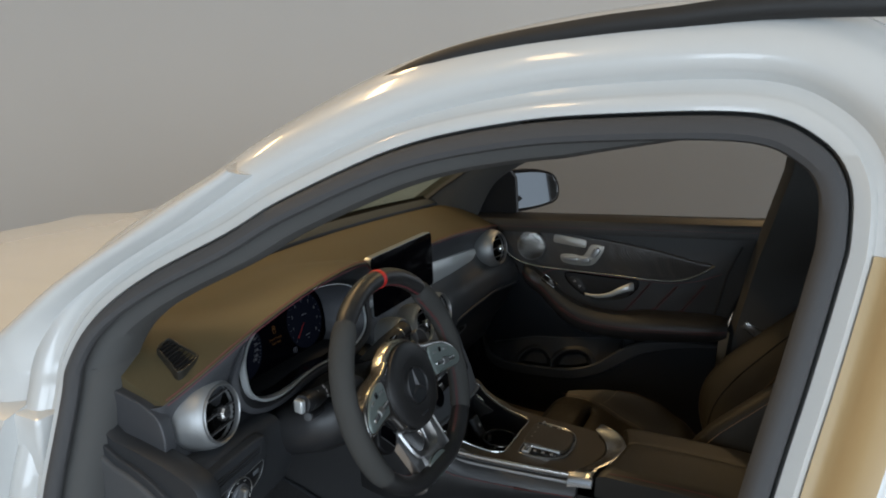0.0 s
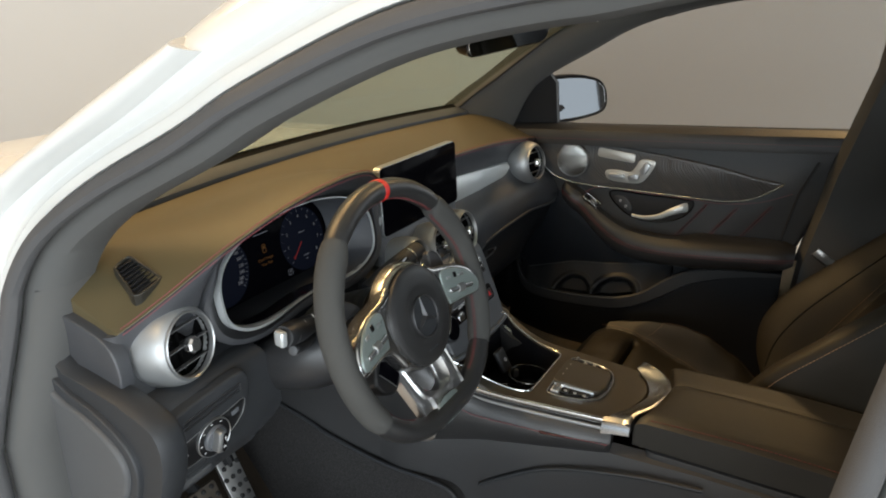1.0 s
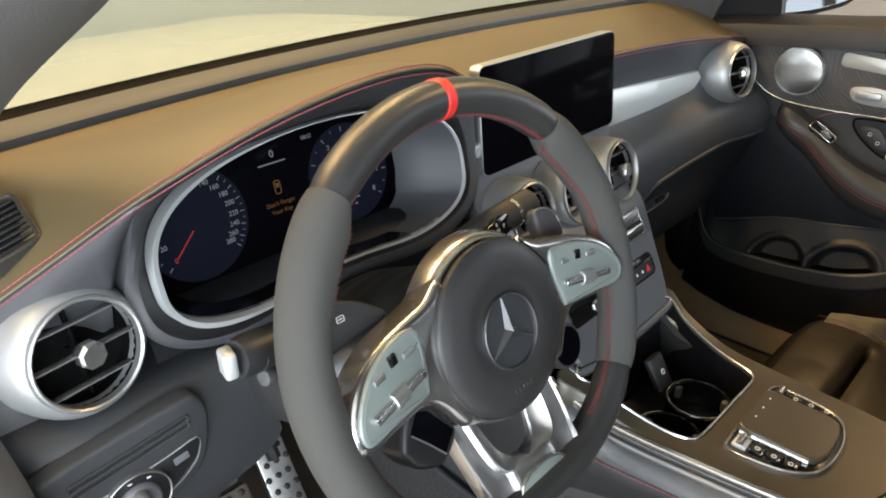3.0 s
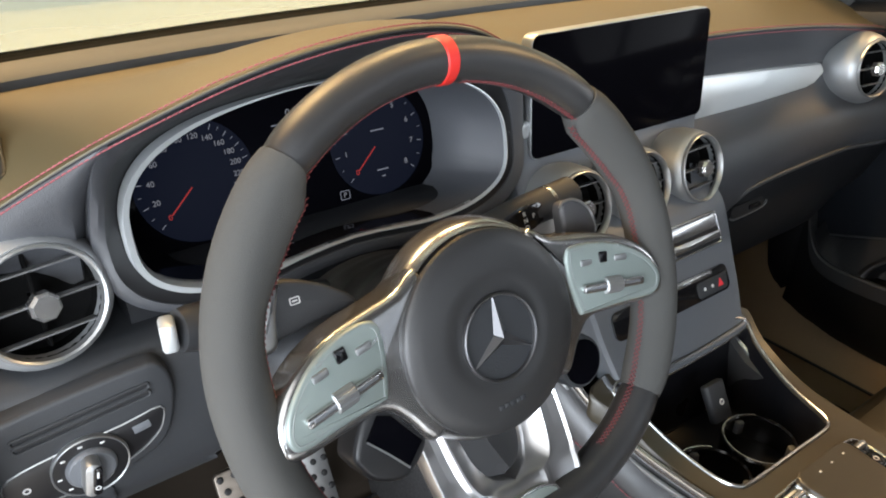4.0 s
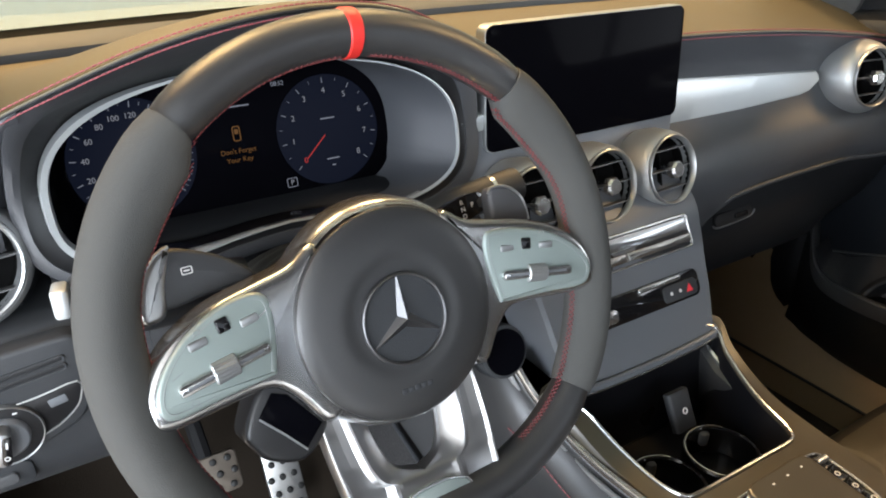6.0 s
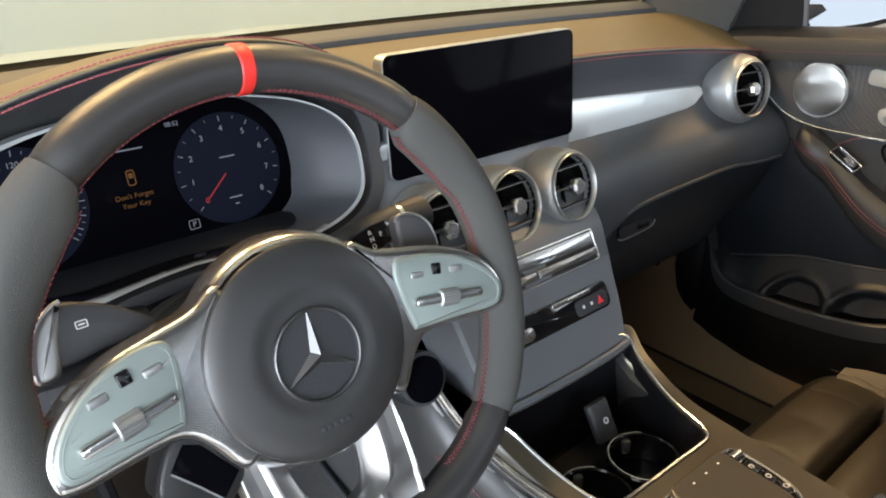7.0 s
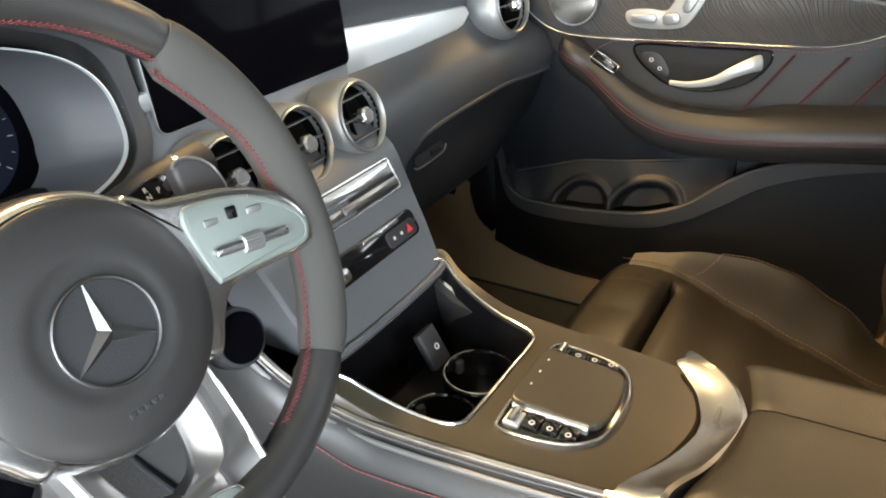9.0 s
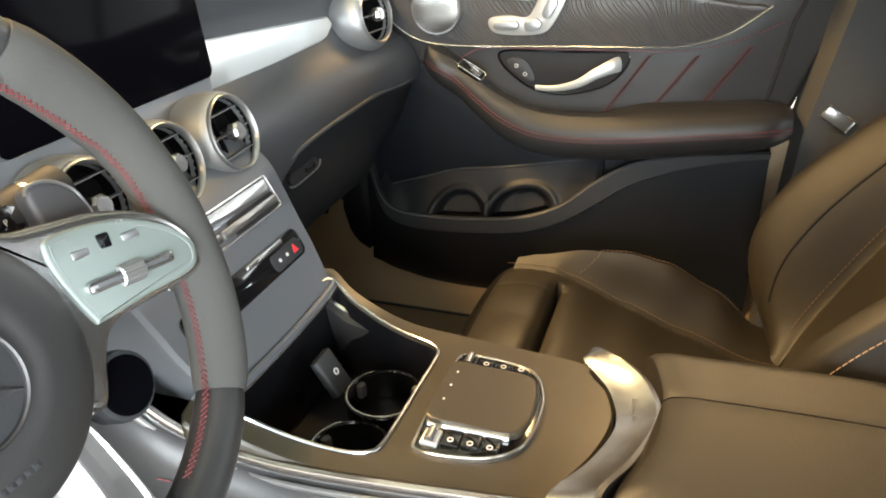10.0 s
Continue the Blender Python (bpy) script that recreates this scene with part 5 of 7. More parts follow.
# white wiper and light signs on the barrel, too small to read
for k, (f, up, w) in enumerate(((0.62, 22, 0.007), (0.62, 52, 0.005), (0.40, 30, 0.006), (0.40, 60, 0.007), (0.40, 2, 0.004), (0.80, 18, 0.008))):
    c = Vector((-0.43, -0.075, 0.985)).lerp(Vector((-0.553, -0.1, 1.009)), f)
    d = Vector((-0.12, -math.cos(radians(up)), math.sin(radians(up)))).normalized()
    bm = bmesh.new()
    q = d.to_track_quat("Z", "X").to_matrix().to_4x4()
    block(bm, (w, 0.0022, 0.0006), Matrix.Translation(c + d * 0.0172) @ q, 0.0002)
    part("stalk_sign", bm, PRINT, st)
# gear selector stalk
bm = bmesh.new()
tube(bm, spline([(-0.30, -0.06, 0.975), (-0.26, -0.066, 0.984), (-0.21, -0.072, 0.994), (-0.165, -0.076, 1.001), (-0.158, -0.0765, 1.002)], 4), lambda t: 0.010 + 0.008 * min(1, t * 2.5), 16, squash=0.9)
gs = part("selector_stalk", bm, PLASTIC, column, "dark gear selector stalk")
bm = bmesh.new()
GS = facing((-0.232, -0.0900, 0.9945), 16, 4) @ Matrix.Rotation(radians(9), 4, "Z")
slab(bm, smooth([(-0.036, -0.004), (-0.025, 0.009), (0.024, 0.011), (0.026, -0.009), (-0.02, -0.011)], 3), 0.0015, 0.001, GS, -0.006)
gd = part("selector_window", bm, GLOSS, column, "glossy black selector window")
for word, u, v in (("N", 0.004, 0.0005), ("D", 0.004, -0.0065), ("R", 0.004, 0.007), ("P", 0.015, 0.001)):
    text_part("gear_letter", word, 0.0065, GS @ Matrix.Translation((u, v, 0.0018)), PRINT, gd)
bm = bmesh.new()
tube(bm, [Vector((-0.187, -0.0742, 0.9975)), Vector((-0.183, -0.0745, 0.998))], 0.0182, 16, squash=0.92)
part("selector_ring", bm, CHROME, gs)

# ---- light switch panel ----
lights = thing("light_switch_panel", "black switch panel with silver rotary headlight knob beside the wheel", "switch panel", (-0.62, -0.02, 0.85))
LM = facing((-0.622, -0.0175, 0.893), -3, -2)
bm = bmesh.new()
slab(bm, smooth([(-0.070, 0.020), (-0.055, 0.034), (0.045, 0.046), (0.068, 0.041), (0.074, 0.012), (0.062, -0.032), (0.034, -0.050), (-0.02, -0.066), (-0.054, -0.064), (-0.070, -0.03)], 4), 0.004, 0.004, LM, -0.012, 3)
part("carrier", bm, PLASTIC, lights, "raised dark plastic carrier")
for k in range(2):
    bm = bmesh.new()
    block(bm, (0.100, 0.0042, 0.003), LM @ Matrix.Translation((0.004, 0.0215 - 0.0075 * k, 0.0030)) @ Matrix.Rotation(radians(7), 4, "Z"), 0.001)
    part("vent_slot", bm, MATT_BLACK, lights)
    bm = bmesh.new()
    ring_plate(bm, rrect(0.105, 0.0070, 0.003), rrect(0.101, 0.0048, 0.002), 0.0058, LM @ Matrix.Translation((0.004, 0.0215 - 0.0075 * k, 0)) @ Matrix.Rotation(radians(7), 4, "Z"), 0.002, 0.0006)
    part("slot_frame", bm, PLASTIC, lights)
bm = bmesh.new()
slab(bm, smooth([(-0.063, -0.032), (-0.056, -0.017), (-0.02, -0.009), (0.03, -0.003), (0.060, 0.002), (0.060, -0.014), (0.052, -0.027), (0.03, -0.041), (-0.02, -0.053), (-0.058, -0.052)], 3), 0.0045, 0.001, LM)
pan = part("switch_plate", bm, SWITCH_BLACK, lights, "black switch plate with bright edge")
bm = bmesh.new()
tube(bm, [LM @ Vector((x, y, 0.0045)) for x, y in smooth([(-0.063, -0.032), (-0.056, -0.017), (-0.02, -0.009), (0.03, -0.003), (0.060, 0.002), (0.060, -0.014), (0.052, -0.027), (0.03, -0.041), (-0.02, -0.053), (-0.058, -0.052)], 3)], 0.0008, 5, closed=True)
part("bright_edge", bm, SILVER, pan)
KM = LM @ Matrix.Translation((0.0, -0.030, 0.0055))
bm = bmesh.new()
loft(bm, [[KM @ Vector((r * math.cos(a), r * math.sin(a), h)) for a in [2 * math.pi * k / 48 for k in range(48)]] for r, h in ((0.0295, -0.003), (0.0295, 0.003), (0.0288, 0.0038), (0.028, 0.003), (0.028, -0.003))], path_closed=True)
dk = part("knob_dial", bm, SILVER, lights, "thin silver dial ring")
bm = bmesh.new()
lathe(bm, [(0.029, -0.003), (0.028, 0.0025), (0.021, 0.0032), (0.005, 0.0034)], 48, KM)
part("dial_disc", bm, SWITCH_BLACK, dk)
bm = bmesh.new()
lathe(bm, [(0.0195, 0.002), (0.019, 0.006), (0.017, 0.008), (0.006, 0.0085)], 32, KM)
part("knob_collar", bm, STACK_GREY, dk)
bm = bmesh.new()
GB = KM @ Matrix.Rotation(radians(-10), 4, "Z")
block(bm, (0.013, 0.034, 0.018), GB @ Matrix.Translation((-0.002, 0, 0.012)), 0.004, 0.006)
part("rotary_knob", bm, SILVER, dk, "silver rotary grip bar")
bm = bmesh.new()
slab(bm, rrect(0.007, 0.027, 0.0033), 0.0222, 0.0006, GB @ Matrix.Translation((0.001, 0, 0)), 0.018)
part("grip_inset", bm, GLOSS, dk, "black inset")
bm = bmesh.new()
slab(bm, rrect(0.0015, 0.006, 0.0004), 0.0226, 0.0001, GB @ Matrix.Translation((0.001, 0.007, 0)), 0.022)
part("grip_mark", bm, PRINT, dk)
bm = bmesh.new()
ring_plate(bm, circle(0.0022, 10), circle(0.0014, 10), 0.0226, GB @ Matrix.Translation((0.001, -0.006, 0)), 0.022, 0.0001)
part("grip_symbol", bm, PRINT, dk)
for a in (60, 100, 140, 185, 220):
    bm = bmesh.new()
    slab(bm, rrect(0.0035, 0.0014, 0.0004), 0.0037, 0.0001, KM @ Matrix.Translation((0.0238 * math.cos(radians(a)), 0.0238 * math.sin(radians(a)), 0)), 0.003)
    part("dial_symbol", bm, PRINT, dk)
bm = bmesh.new()
slab(bm, rrect(0.014, 0.008, 0.001), 0.0052, 0.0003, LM @ Matrix.Translation((0.043, -0.012, 0)) @ Matrix.Rotation(radians(10), 4, "Z"))
part("brake_button", bm, STACK_GREY, pan)
bm = bmesh.new()
ring_plate(bm, circle(0.003, 12), circle(0.0018, 12), 0.0052, LM @ Matrix.Translation((-0.047, -0.034, 0)), 0.004, 0.0001)
part("lamp_symbol", bm, PRINT, pan)
bm = bmesh.new()
hm = facing((-0.652, -0.006, 0.812), -12)
slab(bm, rrect(0.085, 0.03, 0.008), 0.004, 0.002, hm, -0.004)
bl = part("bonnet_release", bm, PLASTIC, lights, "dark bonnet release lever")
bm = bmesh.new()
slab(bm, rrect(0.06, 0.014, 0.005), 0.007, 0.002, hm)
part("release_grip", bm, GREY_PLASTIC, bl)

# inner side cover at the driver's door sill
cover = thing("dash_side_cover", "dark grey moulded side cover at the dashboard end", "side cover", (-0.72, 0.05, 0.6))
bm = bmesh.new()
rings = []
for x, d in ((-0.735, 0.004), (-0.728, 0.0), (-0.70, 0.0), (-0.695, 0.003)):
    o = smooth([(0.165, 0.985), (0.115, 0.983), (0.045, 0.972), (0.0, 0.962), (-0.046, 0.942), (-0.058, 0.897), (-0.035, 0.82), (0.03, 0.76), (0.09, 0.70), (0.16, 0.62)], 3)
    rings.append([Vector((x, *p)) for p in inset(o, d)])
loft(bm, rings)
part("panel", bm, PLASTIC, cover)
FX = Matrix(((0, 0, -1, -0.733), (-1, 0, 0, 0), (0, 1, 0, 0), (0, 0, 0, 1)))
fuse = smooth([(-0.155, 0.958), (-0.10, 0.957), (-0.04, 0.937), (0.004, 0.905), (0.014, 0.86), (-0.012, 0.80), (-0.07, 0.745), (-0.155, 0.70)], 4)
bm = bmesh.new()
slab(bm, fuse, 0.010, 0.003, FX, -0.004, 3)
fc = part("fuse_cover", bm, PLASTIC, cover, "raised dark fuse cover")
bm = bmesh.new()
slab(bm, inset(fuse, 0.013), 0.017, 0.006, FX, 0.006, 3)
part("raised_field", bm, GREY_PLASTIC, fc, "lighter raised field")
bm = bmesh.new()
loft(bm, [[Vector((-0.76, y, z)), Vector((-0.70, y, z + 0.01)), Vector((-0.69, y, 0.36)), Vector((-0.77, y, 0.36))] for y, z in ((0.17, 0.72), (0.10, 0.50), (0.0, 0.45), (-0.7, 0.45))])
single("door_sill", bm, GREY_PLASTIC, "dark grey plastic door sill trim", "sill", "structure")

# ---- centre console ----
FLANK_GREY = material("flank_grey", (0.034, 0.034, 0.035), 0.5, grain=0.12, scale=800, spec=0.45)
CZ = 0.735
CCX = -0.010
console = thing("centre_console", "dark satin centre console with cup bay and chrome edging", "centre console", (0.01, -0.3, 0.4))
OUT = smooth([(-0.134, -0.165), (-0.128, -0.25), (-0.118, -0.34), (-0.106, -0.44), (-0.085, -0.452), (-0.04, -0.474), (0.01, -0.484), (0.05, -0.474), (0.075, -0.455), (0.094, -0.441), (0.105, -0.34), (0.115, -0.25), (0.132, -0.165), (0.138, -0.12), (0.01, -0.115), (-0.14, -0.12)], 5)
BAY = smooth([(-0.107, -0.165), (-0.1025, -0.22), (-0.1000, -0.262), (-0.093, -0.281), (-0.080, -0.2865), (-0.04, -0.288), (0.01, -0.2885), (0.045, -0.2895), (0.068, -0.288), (0.078, -0.278), (0.085, -0.26), (0.096, -0.22), (0.112, -0.165), (0.118, -0.132), (0.01, -0.128), (-0.113, -0.132)], 5)


def lift(p):
    """The panel rises towards the stack."""
    return 0.034 * ((p[1] + 0.26) / 0.12) ** 2 if p[1] > -0.26 else 0.0


def raised(rows):
    return [[Vector((p[0], p[1], z + lift(p))) for p in o] for o, z in rows]


bm = bmesh.new()
loft(bm, raised([(OUT, CZ - 0.03), (OUT, CZ - 0.004), (inset(OUT, 0.003), CZ), (inset(BAY, -0.003), CZ), (BAY, CZ - 0.004), (BAY, CZ - 0.03)]), path_closed=True)
# Base browned for the warm lamplight on the console top.
part("top_panel", bm, material("satin_console", (0.040, 0.033, 0.021), 0.32, grain=0.04, scale=600, vary=0.2, stain=25), console, "dark satin top panel")
bm = bmesh.new()
tube(bm, [Vector((p[0], p[1], CZ + 0.0012 + lift(p))) for p in inset(BAY, -0.001)], 0.0019, 8, closed=True)
part("bay_trim", bm, CHROME, console, "chrome frame round the cup bay")
bm = bmesh.new()
deep = inset(BAY, 0.012)
loft(bm, [[Vector((p[0], p[1], CZ - 0.004 + lift(p))) for p in BAY], [Vector((p[0], p[1], CZ - 0.03 + lift(p) * 0.5)) for p in inset(BAY, 0.003)], [Vector((p[0], p[1], CZ - 0.075)) for p in deep], [Vector((p[0], p[1], CZ - 0.08)) for p in deep], [Vector((p[0], p[1], CZ - 0.085)) for p in inset(BAY, 0.03)]], caps=False)
bm.faces.new([bm.verts.new((p[0], p[1], CZ - 0.08)) for p in deep])
part("bay", bm, material("bay_black", (0.005, 0.005, 0.006), 0.28, spec=0.35, vary=0.1), console, "deep glossy black storage bay")
for cx, cy in ((0.036, -0.235), (-0.055, -0.237)):
    bm = bmesh.new()
    c = Matrix.Translation((cx, cy, CZ - 0.05))
    loft(bm, [[c @ Vector((r * math.cos(a), r * math.sin(a), h)) for a in [2 * math.pi * k / 40 for k in range(40)]] for r, h in ((0.0435, 0.0), (0.0435, 0.006), (0.0415, 0.008), (0.0395, 0.006), (0.0385, -0.028), (0.042, -0.028))], path_closed=True)
    cup = part("cup_ring", bm, GLOSS, console, "black cup holder ring")
    bm = bmesh.new()
    arc = [c @ Vector((0.0415 * math.cos(a), 0.0415 * math.sin(a), 0.0085)) for a in [radians(40 + 200 * k / 30) for k in range(31)]]
    tube(bm, arc, 0.0012, 6)
    part("cup_rim", bm, CHROME, cup, "thin bright rim")
    for a in (70, 190, 310):
        bm = bmesh.new()
        block(bm, (0.010, 0.012, 0.018), c @ Matrix.Rotation(radians(a), 4, "Z") @ Matrix.Translation((0.037, 0, -0.006)), 0.003)
        part("cup_grip", bm, GREY_PLASTIC, cup)
bm = bmesh.new()
block(bm, (0.034, 0.012, 0.048), Matrix.Translation((0.028, -0.176, CZ - 0.022)) @ Matrix.Rotation(radians(-30), 4, "X"), 0.003)
us = part("power_socket", bm, PLASTIC, console, "upright black socket module")
bm = bmesh.new()
ring_plate(bm, circle(0.004, 14), circle(0.0025, 14), 0.001, Matrix.Translation((0.028, -0.1828, CZ - 0.018)) @ Matrix.Rotation(radians(60), 4, "X"), 0, 0.0002)
part("socket_symbol", bm, PRINT, us)
# chrome side rails, leather pads and plastic flanks
for s in (-1, 1):
    for k, (drop, r) in enumerate(((0.004, 0.0042), (0.017, 0.0026))):
        bm = bmesh.new()
        line = spline([(CCX + s * 0.140, -0.075, 0.80 - drop - (0.008 if s > 0 else 0)), (CCX + s * 0.133, -0.11, 0.767 - drop - (0.008 if s > 0 else 0)), *[(CCX + s * x, y, z - drop - (0.008 if s > 0 else 0)) for x, y, z in ((0.126, -0.16, 0.743), (0.122, -0.22, 0.735), (0.113, -0.33, 0.735), (0.101, -0.445, 0.737))]], 6)
        line = [p + Vector((s * 0.006 * k, 0, 0)) for p in line]
        tube(bm, line, r, 8, squash=1.7)
        part("side_rail", bm, CHROME if k == 0 else SILVER, console, "polished chrome side rail")
    bm = bmesh.new()
    rings, pads = [], []
    for y, xo, zt in ((0.08, 0.130, 0.80), (-0.02, 0.146, 0.80), (-0.05, 0.150, 0.80), (-0.11, 0.142, 0.755), (-0.16, 0.135, 0.728), (-0.22, 0.131, 0.716), (-0.33, 0.122, 0.716), (-0.45, 0.111, 0.716), (-0.60, 0.108, 0.70), (-0.98, 0.106, 0.70)):
        zb = table(((-0.50, 0.688), (-0.30, 0.658), (-0.05, 0.597)), y)[0]
        rings.append([Vector((CCX + s * x, y, z)) for x, z in ((xo - 0.012, zb + 0.01), (xo + 0.006, zb - 0.002), (xo + 0.010, zb - 0.02), (xo + 0.012, zb - 0.05), (xo + 0.012, zb - 0.12), (xo + 0.012, 0.34), (xo - 0.02, 0.34), (xo - 0.02, zb))])
        if y > -0.5:
            pads.append([Vector((CCX + s * x, y, z)) for x, z in ((xo - 0.01, zt + 0.006), (xo, zt), (xo + 0.010, zt - 0.022), (xo + 0.0135, 0.5 * (zt + zb)), (xo + 0.0135, zb + 0.004), (xo + 0.010, zb - 0.001), (xo - 0.01, zb), (xo - 0.02, zt))])
    loft(bm, rings)
    part("side_flank", bm, FLANK_GREY, console, "smooth dark grey plastic flank")
    bm = bmesh.new()
    end = pads[-1]
    pads.append([p + Vector((-s * 0.006 if k in (2, 3, 4, 5) else 0.0, -0.006, 0)) for k, p in enumerate(end)])
    loft(bm, pads)
    side = part("side_panel", bm, SMOOTH_LEATHER, console, "black leather side pad")
    row = [Vector((CCX + s * (table(((-0.45, 0.121), (-0.33, 0.132), (-0.22, 0.141), (-0.16, 0.145), (-0.05, 0.16)), y)[0] + 0.0035), y, table(((-0.47, 0.70), (-0.33, 0.692), (-0.2, 0.69), (-0.1, 0.72)), y)[0])) for y in [-0.45 + 0.35 * k / 60 for k in range(61)]]
    part("side_stitching", stitches(row, 0.005, 0.0007, 0.0068), RED_THREAD, side, "red stitching")
    bm = bmesh.new()
    tube(bm, spline([(CCX + s * 0.149, -0.22, 0.54), (CCX + s * 0.146, -0.27, 0.575), (CCX + s * 0.141, -0.36, 0.625), (CCX + s * 0.135, -0.5, 0.66), (CCX + s * 0.129, -0.62, 0.672)], 6), 0.004, 8)
    part("side_bead", bm, PLASTIC, side)

# touchpad
touch = thing("touchpad_controller", "touchpad controller with chrome rim and switch rows", "touchpad", (-0.005, -0.365, CZ))
PO = smooth([(-0.083, -0.317), (-0.06, -0.313), (0.0, -0.3125), (0.05, -0.313), (0.068, -0.319), (0.070, -0.345), (0.064, -0.385), (0.050, -0.405), (0.02, -0.4165), (-0.01, -0.419), (-0.04, -0.4165), (-0.062, -0.406), (-0.078, -0.382), (-0.085, -0.345)], 5)
TM = Matrix.Translation((0, 0, CZ))
bm = bmesh.new()
ring_plate(bm, PO, inset(PO, 0.0032), 0.005, TM, -0.004, 0.001)
part("rim", bm, CHROME, touch, "chrome rim")
bm = bmesh.new()
slab(bm, inset(PO, 0.003), 0.003, 0.0005, TM, -0.004)
part("base_plate", bm, GLOSS, touch, "glossy black base")
bm = bmesh.new()
rings = []
for z, d in ((0.002, 0.0), (0.0075, 0.0), (0.0098, 0.0008), (0.0105, 0.0025)):
    o = smooth([(-0.046, -0.3165), (0.0, -0.314), (0.040, -0.3165), (0.043, -0.35), (0.041, -0.398), (0.02, -0.4095), (-0.01, -0.412), (-0.03, -0.4095), (-0.047, -0.398), (-0.049, -0.35)], 4)
    rings.append([TM @ Vector((p[0], p[1], z + 0.004 * (p[1] + 0.41) / 0.1)) for p in inset(o, d)])
loft(bm, rings)
tp = part("touch_surface", bm, material("touchpad_black", (0.04, 0.034, 0.024), 0.31, vary=0.06), touch, "raised dark touch surface", 14)
bm = bmesh.new()
tube(bm, [TM @ Vector((-0.048, -0.32 - 0.078 * k / 8, 0.0060)) for k in range(9)], 0.0040, 8, squash=1.0)
part("touch_edge", bm, CHROME, tp, "bright side edge")
bm = bmesh.new()
for k in range(3):
    slab(bm, rrect(0.003, 0.002, 0.0005), 0.0141, 0.0002, TM @ Matrix.Translation((0.024 - 0.022 * k, -0.326, 0)), 0.012)
part("touch_symbols", bm, PRINT, tp)
for s, x in ((-1, -0.0655), (1, 0.0535)):
    for k in range(4):
        y = -0.329 - 0.0185 * k
        bm = bmesh.new()
        block(bm, (0.020 - 0.002 * k, 0.0165, 0.005), TM @ Matrix.Translation((x + (0.002 * k if s < 0 else -0.002 * k), y, 0.0045)), 0.001)
        bt = part("toggle" if k == 0 else "push_switch", bm, ALU if k == 0 and s < 0 else GLOSS, touch)
        bm = bmesh.new()
        if k == 0:
            tube(bm, [TM @ Vector((x - 0.008, y, 0.009)), TM @ Vector((x + 0.008, y, 0.009))], 0.0045, 10)
            part("toggle_bar", bm, CHROME, bt)
        else:
            ring_plate(bm, circle(0.003, 10), circle(0.0021, 10), 0.0006, TM @ Matrix.Translation((x, y, 0.007)), 0, 0.0001)
            part("switch_symbol", bm, PRINT, bt)

# silver clasp and armrest
clasp = thing("console_clasp", "curved satin silver clasp between console panel and armrest", "trim clasp", (0, -0.48, 0.70))
bm = bmesh.new()
rings = []
inner = spline([(-0.118, -0.443, 0), (-0.095, -0.446, 0), (-0.05, -0.472, 0), (0.0, -0.487, 0), (0.045, -0.476, 0), (0.075, -0.456, 0), (0.092, -0.443, 0), (0.104, -0.440, 0)], 6)
outer2 = spline([(-0.124, -0.487, 0), (-0.095, -0.490, 0), (-0.055, -0.510, 0), (0.005, -0.526, 0), (0.05, -0.514, 0), (0.078, -0.492, 0), (0.095, -0.467, 0), (0.102, -0.450, 0)], 6)
for i, (a, b) in enumerate(zip(inner, outer2)):
    e = min(i, len(inner) - 1 - i)
    dz = -0.006 * max(0, 1 - e / 5) ** 2
    rings.append([Vector((*a.lerp(b, f)[:2], z + dz)) for f, z in ((0, 0.728), (0.0, 0.739), (0.12, 0.7405), (0.5, 0.745), (0.88, 0.754), (1.0, 0.753), (1.0, 0.728))])
loft(bm, rings)
part("band", bm, WHEEL_SILVER, clasp, "satin silver band")
for s in (-1,):
    bm = bmesh.new()
    rings = []
    for x, z0, z1 in ((0.102, 0.742, 0.750), (0.111, 0.738, 0.746), (0.116, 0.730, 0.738), (0.118, 0.716, 0.726), (0.112, 0.712, 0.722), (0.105, 0.715, 0.724)):
        rings.append([Vector((CCX + s * x, -0.437, z0)), Vector((CCX + s * x, -0.460, (z0 + z1) / 2 + 0.001)), Vector((CCX + s * x, -0.486, z1))])
    loft(bm, [list(r) for r in zip(*rings)])
    part("side_cap", bm, WHEEL_SILVER, clasp, "bright silver end cap")
bm = bmesh.new()
ring_plate(bm, rrect(0.026, 0.010, 0.0008), rrect(0.0248, 0.0088, 0.0006), 0.0006, Matrix.Translation((0.02, -0.503, 0.7455)) @ Matrix.Rotation(radians(10), 4, "X"), 0, 0.0001)
part("release_outline", bm, GREY_PLASTIC, clasp)
rest = thing("armrest", "padded black leather centre armrest with split lid", "armrest", (0.01, -0.7, 0.6))
